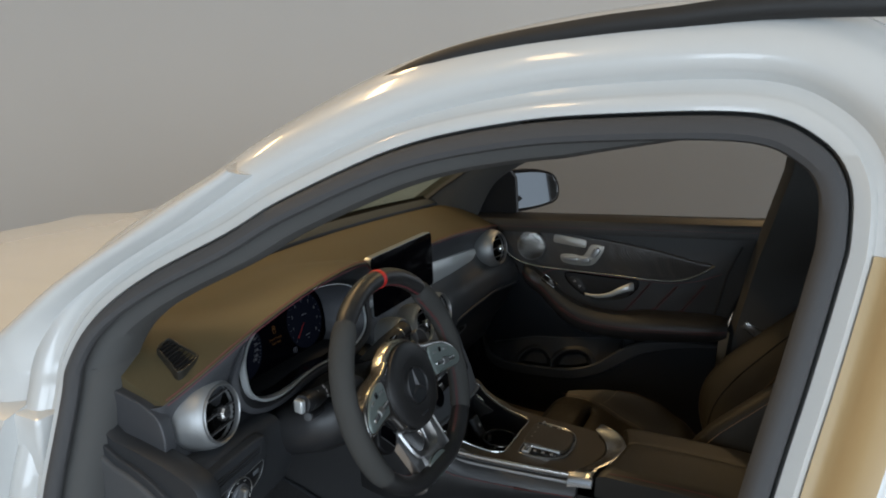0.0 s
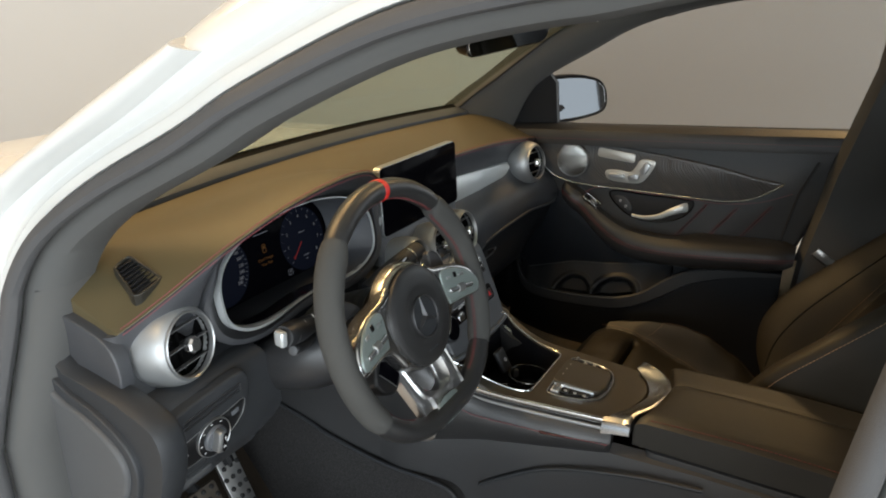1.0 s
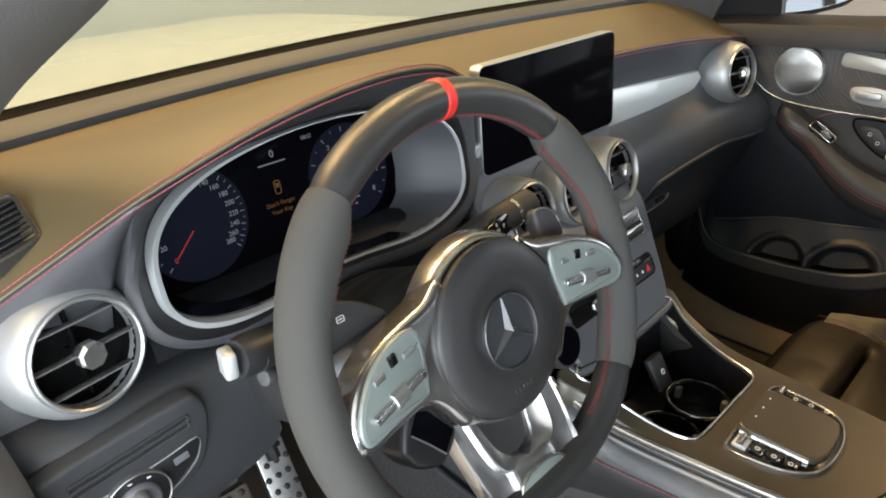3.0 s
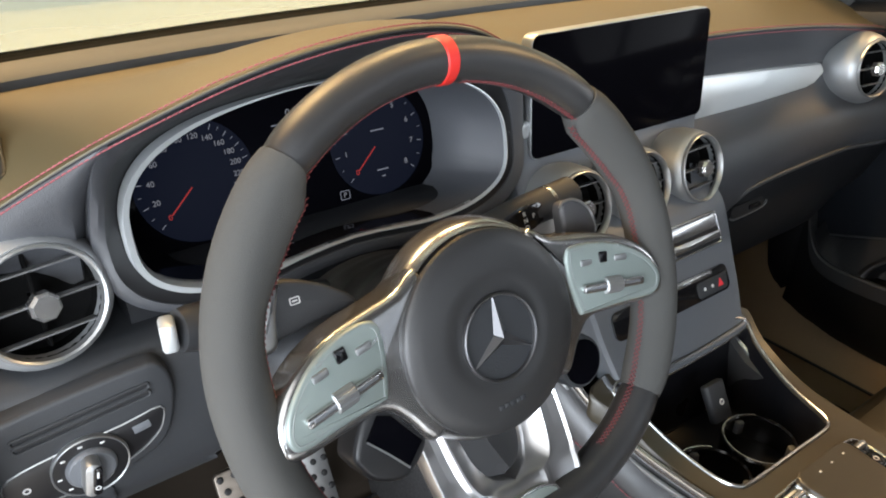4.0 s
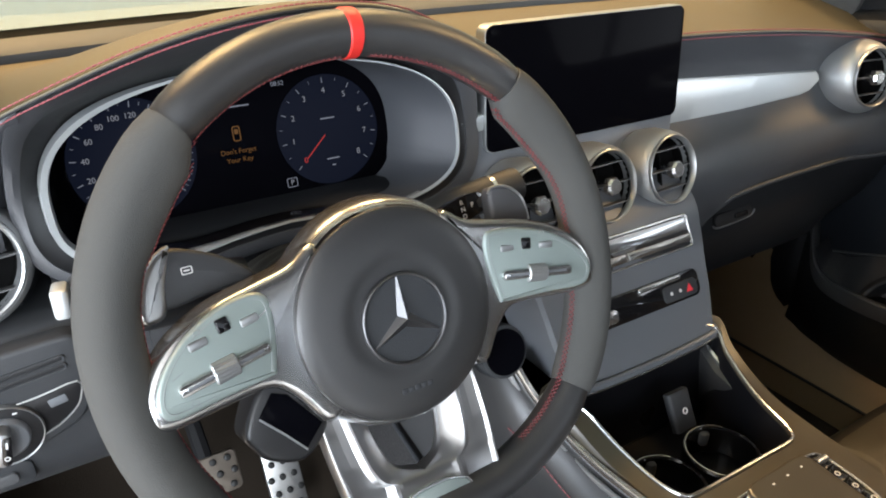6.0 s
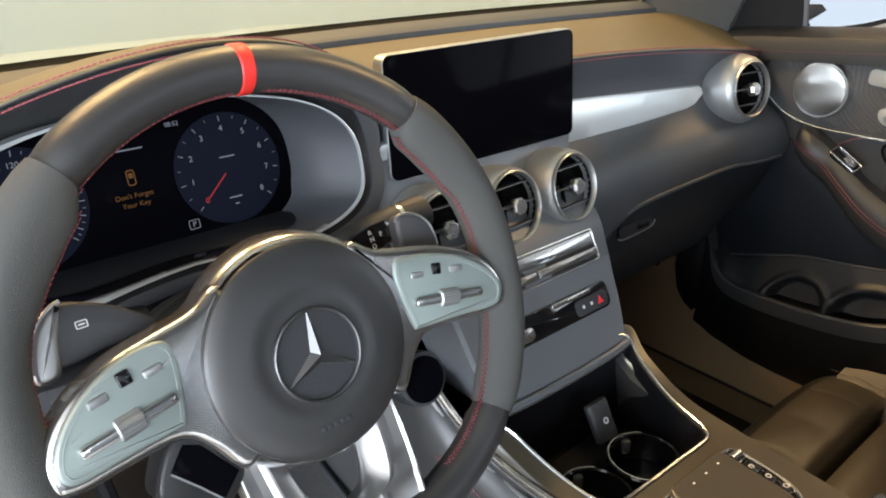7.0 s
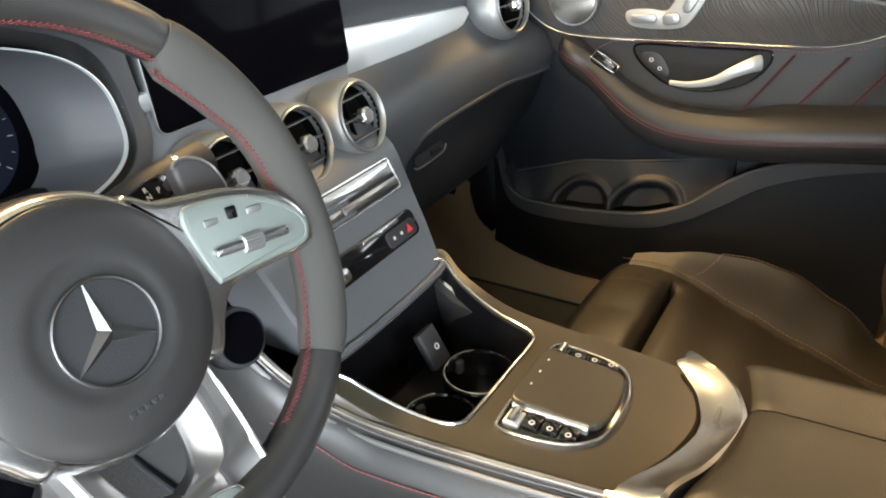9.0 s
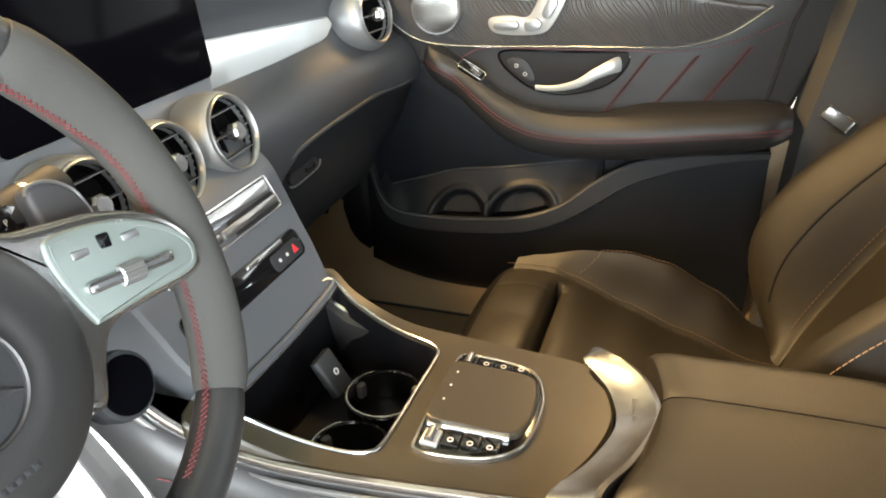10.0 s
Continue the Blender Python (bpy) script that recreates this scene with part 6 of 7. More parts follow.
for s, x0, x1 in ((-1, -0.116, 0.0265), (1, 0.0285, 0.106)):
    bm = bmesh.new()
    rings = []
    for k in range(19):
        y = -0.492 - 0.50 * k / 18
        row = []
        for j in range(13):
            x = x0 + (x1 - x0) * j / 12
            yy = y
            if k < 3:
                c = (-0.487 - 0.036 * (1 - ((x - 0.008) / 0.125) ** 2))
                yy = c - 0.004 - (0.0, 0.006, 0.02)[k]
            e = min((x - x0) / 0.02 if s < 0 else (x1 - x) / 0.02, 1)
            drop = 0.012 * (1 - e) ** 2 + (0.006, 0.002, 0)[min(k, 2)] + 0.002 * max(0, 1 - abs(x - 0.0275) / 0.006)
            row.append(Vector((x, yy, 0.762 + 0.006 * math.sin(math.pi * min(1, k / 14)) - drop)))
        rings.append(row + [Vector((x1, row[-1].y, 0.705)), Vector((x0, row[0].y, 0.705))])
    loft(bm, rings)
    lid = part("lid_half", bm, ARM_LEATHER, rest, "padded leather lid")
    xs = x0 + 0.006 if s < 0 else x1 - 0.006
    row = [Vector((xs, -0.52 - 0.46 * k / 40, 0.7615 + 0.006 * math.sin(math.pi * min(1, k / 31)) - 0.003)) for k in range(41)]
    if s < 0:
        part("lid_stitching", stitches(row, 0.005, 0.0007, 0.007), DARK_THREAD, lid, "red stitching")
bm = bmesh.new()
block(bm, (0.224, 0.47, 0.36), Matrix.Translation((-0.006, -0.745, 0.522)), 0.012)
part("storage_box", bm, PLASTIC, rest, "dark plastic storage box")

# ---- passenger door ----
door = thing("passenger_door", "closed passenger door with black leather trim and red stitching", "car door", (0.74, -0.3, 0.45))


def dm(x):
    """local x to the rear, y up, z to the inside."""
    return Matrix(((0, 0, -1, x), (-1, 0, 0, 0), (0, 1, 0, 0), (0, 0, 0, 1)))


def dpoly(pts, n=5):
    return smooth([(-y, z) for y, z in pts], n)


bm = bmesh.new()
slab(bm, smooth([(-0.10, 0.55), (-0.18, 0.64), (-0.22, 0.80), (-0.20, 1.02), (-0.15, 1.06), (0.10, 1.078), (0.40, 1.105), (0.66, 1.125), (0.74, 1.13), (0.725, 1.0), (0.66, 0.80), (0.64, 0.60), (0.60, 0.55)], 2), 0.0, 0.01, dm(0.735), -0.06, 3)
part("trim_panel", bm, DOOR_LEATHER, door, "black leather trim panel")
bm = bmesh.new()
rings = []
for y, z in ((0.17, 1.062), (0.05, 1.075), (-0.15, 1.09), (-0.35, 1.107), (-0.55, 1.123), (-0.745, 1.140)):
    rings.append([Vector((x, y, z + dz)) for x, dz in ((0.71, -0.05), (0.708, -0.03), (0.716, -0.010), (0.735, 0.0), (0.765, 0.004), (0.775, -0.01), (0.775, -0.05))])
loft(bm, rings)
part("window_ledge", bm, DOOR_LEATHER, door, "black leather window ledge")
row = [Vector((0.7075, 0.12 - 0.84 * k / 100, 1.066 + 0.074 * k / 100 - 0.031)) for k in range(101)]
part("ledge_stitching", stitches(row, 0.005, 0.0006, 0.008), DARK_THREAD, door, "red stitching")
# inlay with flowing lines
INL = [(0.02, 0.963), (-0.02, 0.938), (-0.075, 0.9265), (-0.17, 0.926), (-0.306, 0.930), (-0.43, 0.932), (-0.50, 0.937), (-0.56, 0.956), (-0.612, 0.995), (-0.56, 1.002), (-0.45, 1.020), (-0.30, 1.034), (-0.15, 1.043), (-0.05, 1.046), (0.02, 1.03), (0.04, 1.0)]
bm = bmesh.new()
slab(bm, dpoly(INL, 4), 0.006, 0.003, dm(0.729), -0.004)
inlay = part("inlay", bm, WOOD_INLAY, door, "dark open-pore inlay with flowing ridges")
bm = bmesh.new()
for k in range(92):
    pts = []
    for j in range(26):
        t = j / 25
        y = 0.0 - 0.0068 * k - 0.075 * t * t + 0.007 * math.sin(7 * t + 0.23 * k) + 0.003 * math.sin(0.9 * k)
        z = 1.048 - 0.125 * t + 0.006 * math.sin(0.31 * k + 2 * t)
        lo = table(((-0.612, 0.992), (-0.56, 0.958), (-0.50, 0.940), (-0.43, 0.935), (-0.306, 0.932), (-0.12, 0.929), (-0.02, 0.94), (0.02, 0.965)), y)[0]
        hi = table(((-0.612, 0.996), (-0.56, 1.0), (-0.45, 1.018), (-0.30, 1.032), (-0.15, 1.041), (0.0, 1.04)), y)[0]
        if -0.61 < y < 0.0 and lo + 0.002 < z < hi - 0.002:
            pts.append(Vector((0.7228, y, z)))
        else:
            if len(pts) > 2:
                tube(bm, pts, 0.0013, 5, up=Vector((1, 0, 0)))
            pts = []
    if len(pts) > 2:
        tube(bm, pts, 0.0013, 5, up=Vector((1, 0, 0)))
part("inlay_ridges", bm, material("inlay_ridge", (0.075, 0.073, 0.070), 0.42), inlay, "fine flowing ridges")
bm = bmesh.new()
line = spline([(0.722, y, z) for y, z in ((0.035, 0.985), (0.018, 0.961), (-0.02, 0.936), (-0.075, 0.9245), (-0.17, 0.924), (-0.306, 0.928), (-0.43, 0.930), (-0.50, 0.935), (-0.56, 0.955), (-0.618, 0.998))], 6)
tube(bm, line, 0.0021, 8, up=Vector((1, 0, 0)))
part("inlay_strip", bm, CHROME, door, "curved chrome strip")
# tweeter
DMS = dm(0.7225) @ Matrix.Translation((0.069, 0.990, 0))
bm = bmesh.new()
lathe(bm, [(0.050, -0.004), (0.049, 0.006), (0.046, 0.012), (0.043, 0.012)], 48, DMS)
tw = part("speaker", bm, CHROME, door, "round polished metal door speaker")
bm = bmesh.new()
lathe(bm, [(0.0435, 0.010), (0.042, 0.0145), (0.03, 0.0165), (0.01, 0.017)], 48, DMS)
part("speaker_grille", bm, SPEAKER, tw, "perforated aluminium grille")
# seat switches
bm = bmesh.new()
slab(bm, rrect(0.105, 0.026, 0.008), 0.004, 0.0015, dm(0.7225) @ Matrix.Translation((0.19, 1.018, 0)) @ Matrix.Rotation(radians(-4), 4, "Z"))
part("memory_switch", bm, SEAT_SWITCH, door, "pale silver memory switch plate")
bm = bmesh.new()
slab(bm, smooth([(0.165, 0.972), (0.17, 0.951), (0.20, 0.945), (0.255, 0.948), (0.278, 0.965), (0.298, 1.005), (0.29, 1.016), (0.258, 1.014), (0.245, 0.992), (0.232, 0.976), (0.2, 0.978)], 4), 0.004, 0.0015, dm(0.7225))
sw = part("seat_switch_plate", bm, SEAT_SWITCH, door, "pale silver seat-shaped switch plate")
for (u, v, w, h, r) in ((0.196, 0.9615, 0.045, 0.015, 3), (0.243, 0.9635, 0.03, 0.02, 12), (0.272, 0.992, 0.018, 0.036, -28)):
    bm = bmesh.new()
    slab(bm, rrect(w, h, min(w, h) * 0.45), 0.0085, 0.002, dm(0.7225) @ Matrix.Translation((u, v, 0)) @ Matrix.Rotation(radians(r), 4, "Z"), 0.003, 3)
    part("seat_switch", bm, SILVER, sw)
# middle panel stitched lines
for (ya, za), (yb, zb) in (((-0.440, 0.914), (-0.367, 0.806)), ((-0.517, 0.916), (-0.450, 0.822)), ((-0.596, 0.932), (-0.527, 0.827))):
    a, b = Vector((0.7335, ya, za)), Vector((0.7335, yb, zb))
    for off in (-0.0032, 0.0032):
        row = [a.lerp(b, j / 20) + Vector((0, off, 0)) for j in range(21)]
        part("slant_stitching", stitches(row, 0.0045, 0.0008, 0.0062), DARK_THREAD, door, "slanting red stitching")
    bm = bmesh.new()
    tube(bm, [a.lerp(b, j / 8) + Vector((0.0012, 0, 0)) for j in range(9)], 0.0016, 6, up=Vector((1, 0, 0)))
    part("slant_seam", bm, MATT_BLACK, door)
row = [Vector((0.733, y, z)) for y, z in [(p.x, p.y) for p in spline([(-0.10, 0.890, 0), (-0.113, 0.902, 0), (-0.144, 0.917, 0), (-0.2, 0.9195, 0), (-0.297, 0.920, 0), (-0.40, 0.9215, 0), (-0.485, 0.923, 0), (-0.57, 0.941, 0), (-0.638, 0.973, 0)], 14)]]
part("panel_stitching", stitches(row, 0.005, 0.0008, 0.0072), RED_THREAD, door, "red stitching under the inlay")
bm = bmesh.new()
tube(bm, [Vector((0.7345, y, z)) for y, z in ((-0.685, 1.06), (-0.653, 0.975), (-0.628, 0.825))], 0.003, 6, up=Vector((1, 0, 0)))
part("panel_gap", bm, MATT_BLACK, door)
# handle in its bowl
bm = bmesh.new()
bowl = dpoly([(-0.180, 0.905), (-0.20, 0.878), (-0.245, 0.850), (-0.30, 0.844), (-0.36, 0.858), (-0.395, 0.885), (-0.405, 0.912), (-0.38, 0.916), (-0.28, 0.914), (-0.20, 0.914)], 4)
ring_plate(bm, inset(bowl, -0.004), bowl, 0.004, dm(0.735), -0.004, 0.0015)
hb = part("handle_bowl", bm, GLOSS, door, "glossy black handle recess frame")
bm = bmesh.new()
slab(bm, bowl, 0.001, 0.0004, dm(0.735), -0.004)
part("bowl_floor", bm, MATT_BLACK, hb)
bm = bmesh.new()
hp = spline([(0.728, -0.248, 0.853), (0.716, -0.285, 0.856), (0.708, -0.325, 0.868), (0.707, -0.355, 0.886), (0.712, -0.382, 0.899), (0.722, -0.392, 0.901)], 6)
tube(bm, hp, lambda t: 0.0045 + 0.0085 * min(1, t * 1.15) ** 1.5, 12, squash=0.5, up=Vector((1, 0, 0)))
part("door_handle", bm, ALU, hb, "bright chrome pull handle")
bm = bmesh.new()
slab(bm, smooth([(0.195, 0.900), (0.205, 0.882), (0.236, 0.862), (0.246, 0.872), (0.225, 0.902)], 3), 0.006, 0.002, dm(0.735))
lk = part("lock_switch", bm, PLASTIC, door)
for u, v in ((0.212, 0.890), (0.228, 0.876)):
    bm = bmesh.new()
    ring_plate(bm, circle(0.0036, 10), circle(0.0026, 10), 0.0066, dm(0.735) @ Matrix.Translation((u, v, 0)), 0.005, 0.0001)
    part("lock_symbol", bm, PRINT, lk)
# armrest bolster
bm = bmesh.new()
rings = []
ARM = ((-0.046, 0.900, 0.034, 0.018), (-0.055, 0.898, 0.050, 0.028), (-0.078, 0.886, 0.058, 0.034), (-0.11, 0.868, 0.056, 0.036), (-0.15, 0.838, 0.066, 0.040), (-0.20, 0.806, 0.078, 0.044), (-0.26, 0.786, 0.088, 0.045), (-0.34, 0.783, 0.094, 0.044), (-0.44, 0.791, 0.096, 0.044), (-0.56, 0.805, 0.092, 0.040), (-0.64, 0.814, 0.084, 0.035), (-0.672, 0.816, 0.06, 0.022))
dense = spline([(y, z, d, ) for y, z, d, h in ARM], 4)
hh = spline([(h, 0, 0) for y, z, d, h in ARM], 4)
for p, q in zip(dense, hh):
    y, z, d, h = p.x, p.y, p.z, q.x
    rise = 0.62 + 0.38 * min(1.0, max(0.0, (-0.37 - y) / 0.06)) if y < -0.14 else 1.0 - 0.38 * min(1.0, max(0.0, (-0.06 - y) / 0.08))
    rings.append([Vector((0.74 - d * a, y, z + h * b)) for a, b in ((0, 0.95 * rise), (0.45, 0.40 + 0.62 * rise), (0.78, 0.9), (0.94, 0.6), (1.0, 0.1), (0.96, -0.3), (0.85, -0.7), (0.6, -0.95), (0.3, -1.0), (0, -0.8))])
loft(bm, rings)
ar = part("armrest", bm, DOOR_LEATHER, door, "padded black leather armrest")
row = [Vector((0.74 - p.z * 1.0, p.x, p.y + q.x * 0.16)) for p, q in zip(dense, hh)]
part("armrest_stitching", stitches(row, 0.005, 0.0009, 0.0068), DARK_THREAD, ar, "red seam along the armrest")
part("armrest_stitching", stitches([p + Vector((0, 0, -0.0065)) for p in row], 0.005, 0.0006, 0.0068), DARK_THREAD, ar, "red seam along the armrest")
bm = bmesh.new()
bmx = Matrix.Translation((0.694, -0.140, 0.8880)) @ Matrix.Rotation(radians(31), 4, "X") @ Matrix.Rotation(radians(-22), 4, "Y")
block(bm, (0.022, 0.050, 0.010), bmx @ Matrix.Translation((0, 0, -0.004)), 0.003)
wsw = part("window_switch", bm, GLOSS, ar, "window switch with bright edge")
bm = bmesh.new()
ring_plate(bm, rrect(0.024, 0.052, 0.004), rrect(0.0195, 0.0475, 0.003), 0.0022, bmx, -0.002, 0.0006)
part("switch_frame", bm, CHROME, wsw, "bright chrome frame")
bm = bmesh.new()
block(bm, (0.011, 0.022, 0.004), bmx @ Matrix.Translation((0, -0.008, 0.0022)), 0.0014)
part("switch_rocker", bm, CHROME, wsw)
# lower map pocket
LIP = ((0.10, 0.725, 0.700, 0.712), (0.082, 0.690, 0.655, 0.700), (0.058, 0.628, 0.592, 0.690), (0.02, 0.602, 0.568, 0.682), (-0.05, 0.600, 0.564, 0.676), (-0.15, 0.606, 0.570, 0.674), (-0.24, 0.620, 0.583, 0.676), (-0.31, 0.650, 0.610, 0.680), (-0.37, 0.700, 0.648, 0.686), (-0.43, 0.735, 0.692, 0.692), (-0.50, 0.752, 0.722, 0.697), (-0.58, 0.762, 0.744, 0.700), (-0.65, 0.768, 0.756, 0.702))
fine = list(zip(spline([r[:3] for r in LIP], 4), spline([(r[3], 0, 0) for r in LIP], 4)))
bm = bmesh.new()
loft(bm, [[Vector((q.x + a, p.x, p.z + (p.y - p.z) * b)) for a, b in ((0.010, 1.0), (0.003, 1.02), (0.0, 0.92), (0.004, 0.1), (0.012, 0.0), (0.03, 0.02), (0.03, 0.6))] for p, q in fine])
pk = part("map_pocket", bm, POCKET_GREY, door, "grey plastic door pocket lip")
DOOR_FOOT = ((-0.70, 0.412), (-0.095, 0.412), (-0.03, 0.416), (0.047, 0.432), (0.10, 0.452), (0.130, 0.472), (0.150, 0.500), (0.163, 0.535), (0.166, 0.56))
bm = bmesh.new()
rings = []
for y, zt, x in [(-0.65 + 0.75 * k / 40, None, None) for k in range(41)]:
    p, q = min(fine, key=lambda r: abs(r[0].x - y))
    foot = table(DOOR_FOOT, y)[0]
    top = p.z + 0.010
    rings.append([Vector((a, y, z)) for a, z in ((0.74, top + 0.002), (q.x + 0.014, top), (q.x + 0.012, top - 0.04), (q.x + 0.010, (top + foot) / 2), (q.x + 0.016, foot + 0.045), (0.722, foot + 0.012), (0.735, foot), (0.75, foot))])
for k in range(1, 7):
    y = 0.10 + 0.066 * k / 6
    foot = table(DOOR_FOOT, y)[0]
    f = 1 - (k / 6) ** 2
    rings.append([Vector((a, y, z)) for a, z in ((0.745, 0.735), (0.722 + 0.012 * (1 - f), 0.72), (0.714 + 0.018 * (1 - f), 0.68), (0.716 + 0.016 * (1 - f), 0.62), (0.722 + 0.010 * (1 - f), foot + 0.03 + 0.01 * f), (0.730, foot + 0.010), (0.738, foot), (0.75, foot))])
loft(bm, rings)
part("lower_panel", bm, LOWER_PLASTIC, door, "dark plastic lower door panel")
# tray behind the lip: a sloping floor with two bottle cups let into it
def tray_x(y, t):
    """Depth of the tray's skin; t runs from the lip up to the rear edge."""
    x = 0.694 + 0.034 * t
    for yc, r in ((-0.105, 0.052), (-0.228, 0.060)):
        e = ((y - yc) / r) ** 2 + ((t + 0.05) / 0.60) ** 2
        if e < 1.0:
            x += 0.026 * min(1.0, 2.2 * (1.0 - e)) ** 0.7
        elif e < 1.7:
            x -= 0.005 * math.sin(math.pi * (e - 1.0) / 0.7)
    return x


bm = bmesh.new()
rings = []
for k in range(181):
    y = 0.062 - 0.44 * k / 180
    lo = table(((-0.38, 0.705), (-0.365, 0.688), (-0.30, 0.640), (-0.208, 0.612), (-0.094, 0.600), (0.002, 0.597), (0.038, 0.610), (0.065, 0.655)), y)[0]
    hi = table(((-0.38, 0.731), (-0.20, 0.697), (-0.10, 0.683), (-0.037, 0.664), (0.02, 0.640), (0.05, 0.640), (0.065, 0.665)), y)[0]
    hi = max(hi, lo + 0.006)
    rings.append([Vector((0.74, y, lo - 0.005)), *[Vector((tray_x(y, j / 32), y, lo - 0.004 + (hi - lo + 0.004) * j / 32)) for j in range(33)], Vector((0.74, y, hi + 0.002))])
loft(bm, rings)
part("pocket_tray", bm, TRAY_PLASTIC, pk, "moulded tray with two bottle cups", 60)
bm = bmesh.new()
tube(bm, spline([(0.7265, 0.045, 0.640), (0.7265, -0.037, 0.666), (0.7265, -0.10, 0.685), (0.7265, -0.20, 0.699), (0.7265, -0.375, 0.732)], 6), 0.0018, 6)
part("tray_edge", bm, POCKET_GREY, pk)
# Flat plate without a hollow: the recess shade is in its colour.
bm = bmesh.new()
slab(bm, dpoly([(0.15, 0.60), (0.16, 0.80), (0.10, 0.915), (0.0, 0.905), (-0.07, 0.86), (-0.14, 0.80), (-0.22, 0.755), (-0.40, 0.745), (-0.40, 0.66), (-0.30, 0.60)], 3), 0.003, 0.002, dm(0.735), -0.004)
part("recess_shade_plate", bm, RECESS_SHADE, door, "dark plastic plate with recess shade in its colour, armrest to pocket")
# window
bm = bmesh.new()
loft(bm, [[Vector((0.765 - LEAN * (z - 1.09) + dx, y, z)) for y, z in [(0.16, 1.05), (-0.78, 1.10), (-0.85, 1.36), (-0.78, 1.48), (-0.5, 1.48), (-0.2, 1.42), (-0.03, 1.285), (0.09, 1.17)]] for dx in (0, 0.004)])
wg = part("window_pane", bm, TINTED, door, "tinted side window glass")
wg.visible_shadow = False
bm = bmesh.new()
rings = []
for k in range(2):
    x = 0.0 if k == 0 else 0.02
    rings.append([Vector((0.752 - LEAN * (z - 1.09) + x, y, z)) for y, z in ((0.16, 1.05), (0.0, 1.062), (-0.005, 1.20), (0.02, 1.235), (0.055, 1.215), (0.11, 1.15))])
loft(bm, rings)
part("mirror_sail", bm, MATT_BLACK, door, "black triangular mirror corner")

# right door mirror
mirror = thing("door_mirror", "passenger door mirror with bright glass in dark housing", "door mirror", (0.95, 0.05, 1.05))
MM = facing((1.01, 0.03, 1.118), 9, -32)
bm = bmesh.new()
out = smooth([(-0.115, 0.060), (-0.06, 0.070), (0.03, 0.066), (0.095, 0.046), (0.118, 0.0), (0.105, -0.045), (0.04, -0.064), (-0.06, -0.072), (-0.094, -0.064), (-0.110, 0.0)], 4)
rings = []
for z, d in ((0.0, 0.006), (0.004, 0.0), (-0.02, -0.004), (-0.05, 0.006), (-0.07, 0.03)):
    rings.append([MM @ Vector((p[0], p[1], z)) for p in inset(out, d)])
loft(bm, rings)
part("housing", bm, MATT_BLACK, mirror, "dark mirror housing")
bm = bmesh.new()
slab(bm, inset(out, 0.009), 0.005, 0.001, MM)
pane = part("glass", bm, MIRROR, mirror, "bright mirror glass")
for p in pane.data.polygons:
    p.use_smooth = False
bm = bmesh.new()
tube(bm, [(0.77, 0.12, 1.075), (0.86, 0.11, 1.075), (0.97, 0.07, 1.09)], 0.022, 10)
part("arm", bm, MATT_BLACK, mirror)

# rear-view mirror
rvm = thing("rear_view_mirror", "frameless interior mirror hanging from the windscreen", "mirror", (0.02, -0.12, 1.37))
RM = facing((0.015, -0.165, 1.376), -8, -18) @ Matrix.Rotation(radians(6), 4, "Z")
bm = bmesh.new()
slab(bm, rrect(0.215, 0.058, 0.02, 5), 0.0, 0.003, RM, -0.028)
part("housing", bm, GLOSS, rvm, "glossy black housing")
bm = bmesh.new()
slab(bm, rrect(0.209, 0.052, 0.018, 5), 0.002, 0.001, RM)
pane = part("glass", bm, MIRROR, rvm)
for p in pane.data.polygons:
    p.use_smooth = False
bm = bmesh.new()
tube(bm, [(0.015, -0.145, 1.385), (0.015, -0.11, 1.42), (0.015, -0.08, 1.445)], 0.014, 10)
part("stem", bm, MATT_BLACK, rvm)

# ---- passenger seat ----
PALE_THREAD = material("pale_tan_thread", (0.34, 0.22, 0.13), 0.7, vary=0.2)
seat = thing("passenger_seat", "black leather sports seat with red-brown stitching", "car seat", (0.40, -0.5, 0.35))


SX = 0.36


def pad_rows(rows, n=4):
    cols = [spline([r[k] for r in rows], n) for k in range(len(rows[0]))]
    return [list(c) for c in zip(*cols)]


def padded(rows, name, label, n=4):
    bm = bmesh.new()
    loft(bm, [spline(r, 3) for r in pad_rows(rows, n)])
    return part(name, bm, SEAT_LEATHER, seat, label, 60)


NOSE = ((-0.262, 0.44), (-0.238, 0.475), (-0.224, 0.515), (-0.2185, 0.548), (-0.2215, 0.572), (-0.232, 0.588), (-0.248, 0.596))
MIDDLE = ((-0.74, 0.508), (-0.65, 0.514), (-0.54, 0.536), (-0.45, 0.562), (-0.365, 0.592), (-0.33, 0.602), (-0.29, 0.602), (-0.248, 0.596))
BOLSTER = ((-0.74, 0.50), (-0.655, 0.534), (-0.585, 0.588), (-0.51, 0.626), (-0.45, 0.637), (-0.38, 0.634), (-0.29, 0.616), (-0.248, 0.606))
INSERT = ((-0.74, 0.098), (-0.65, 0.102), (-0.54, 0.130), (-0.445, 0.145), (-0.36, 0.155), (-0.248, 0.165))


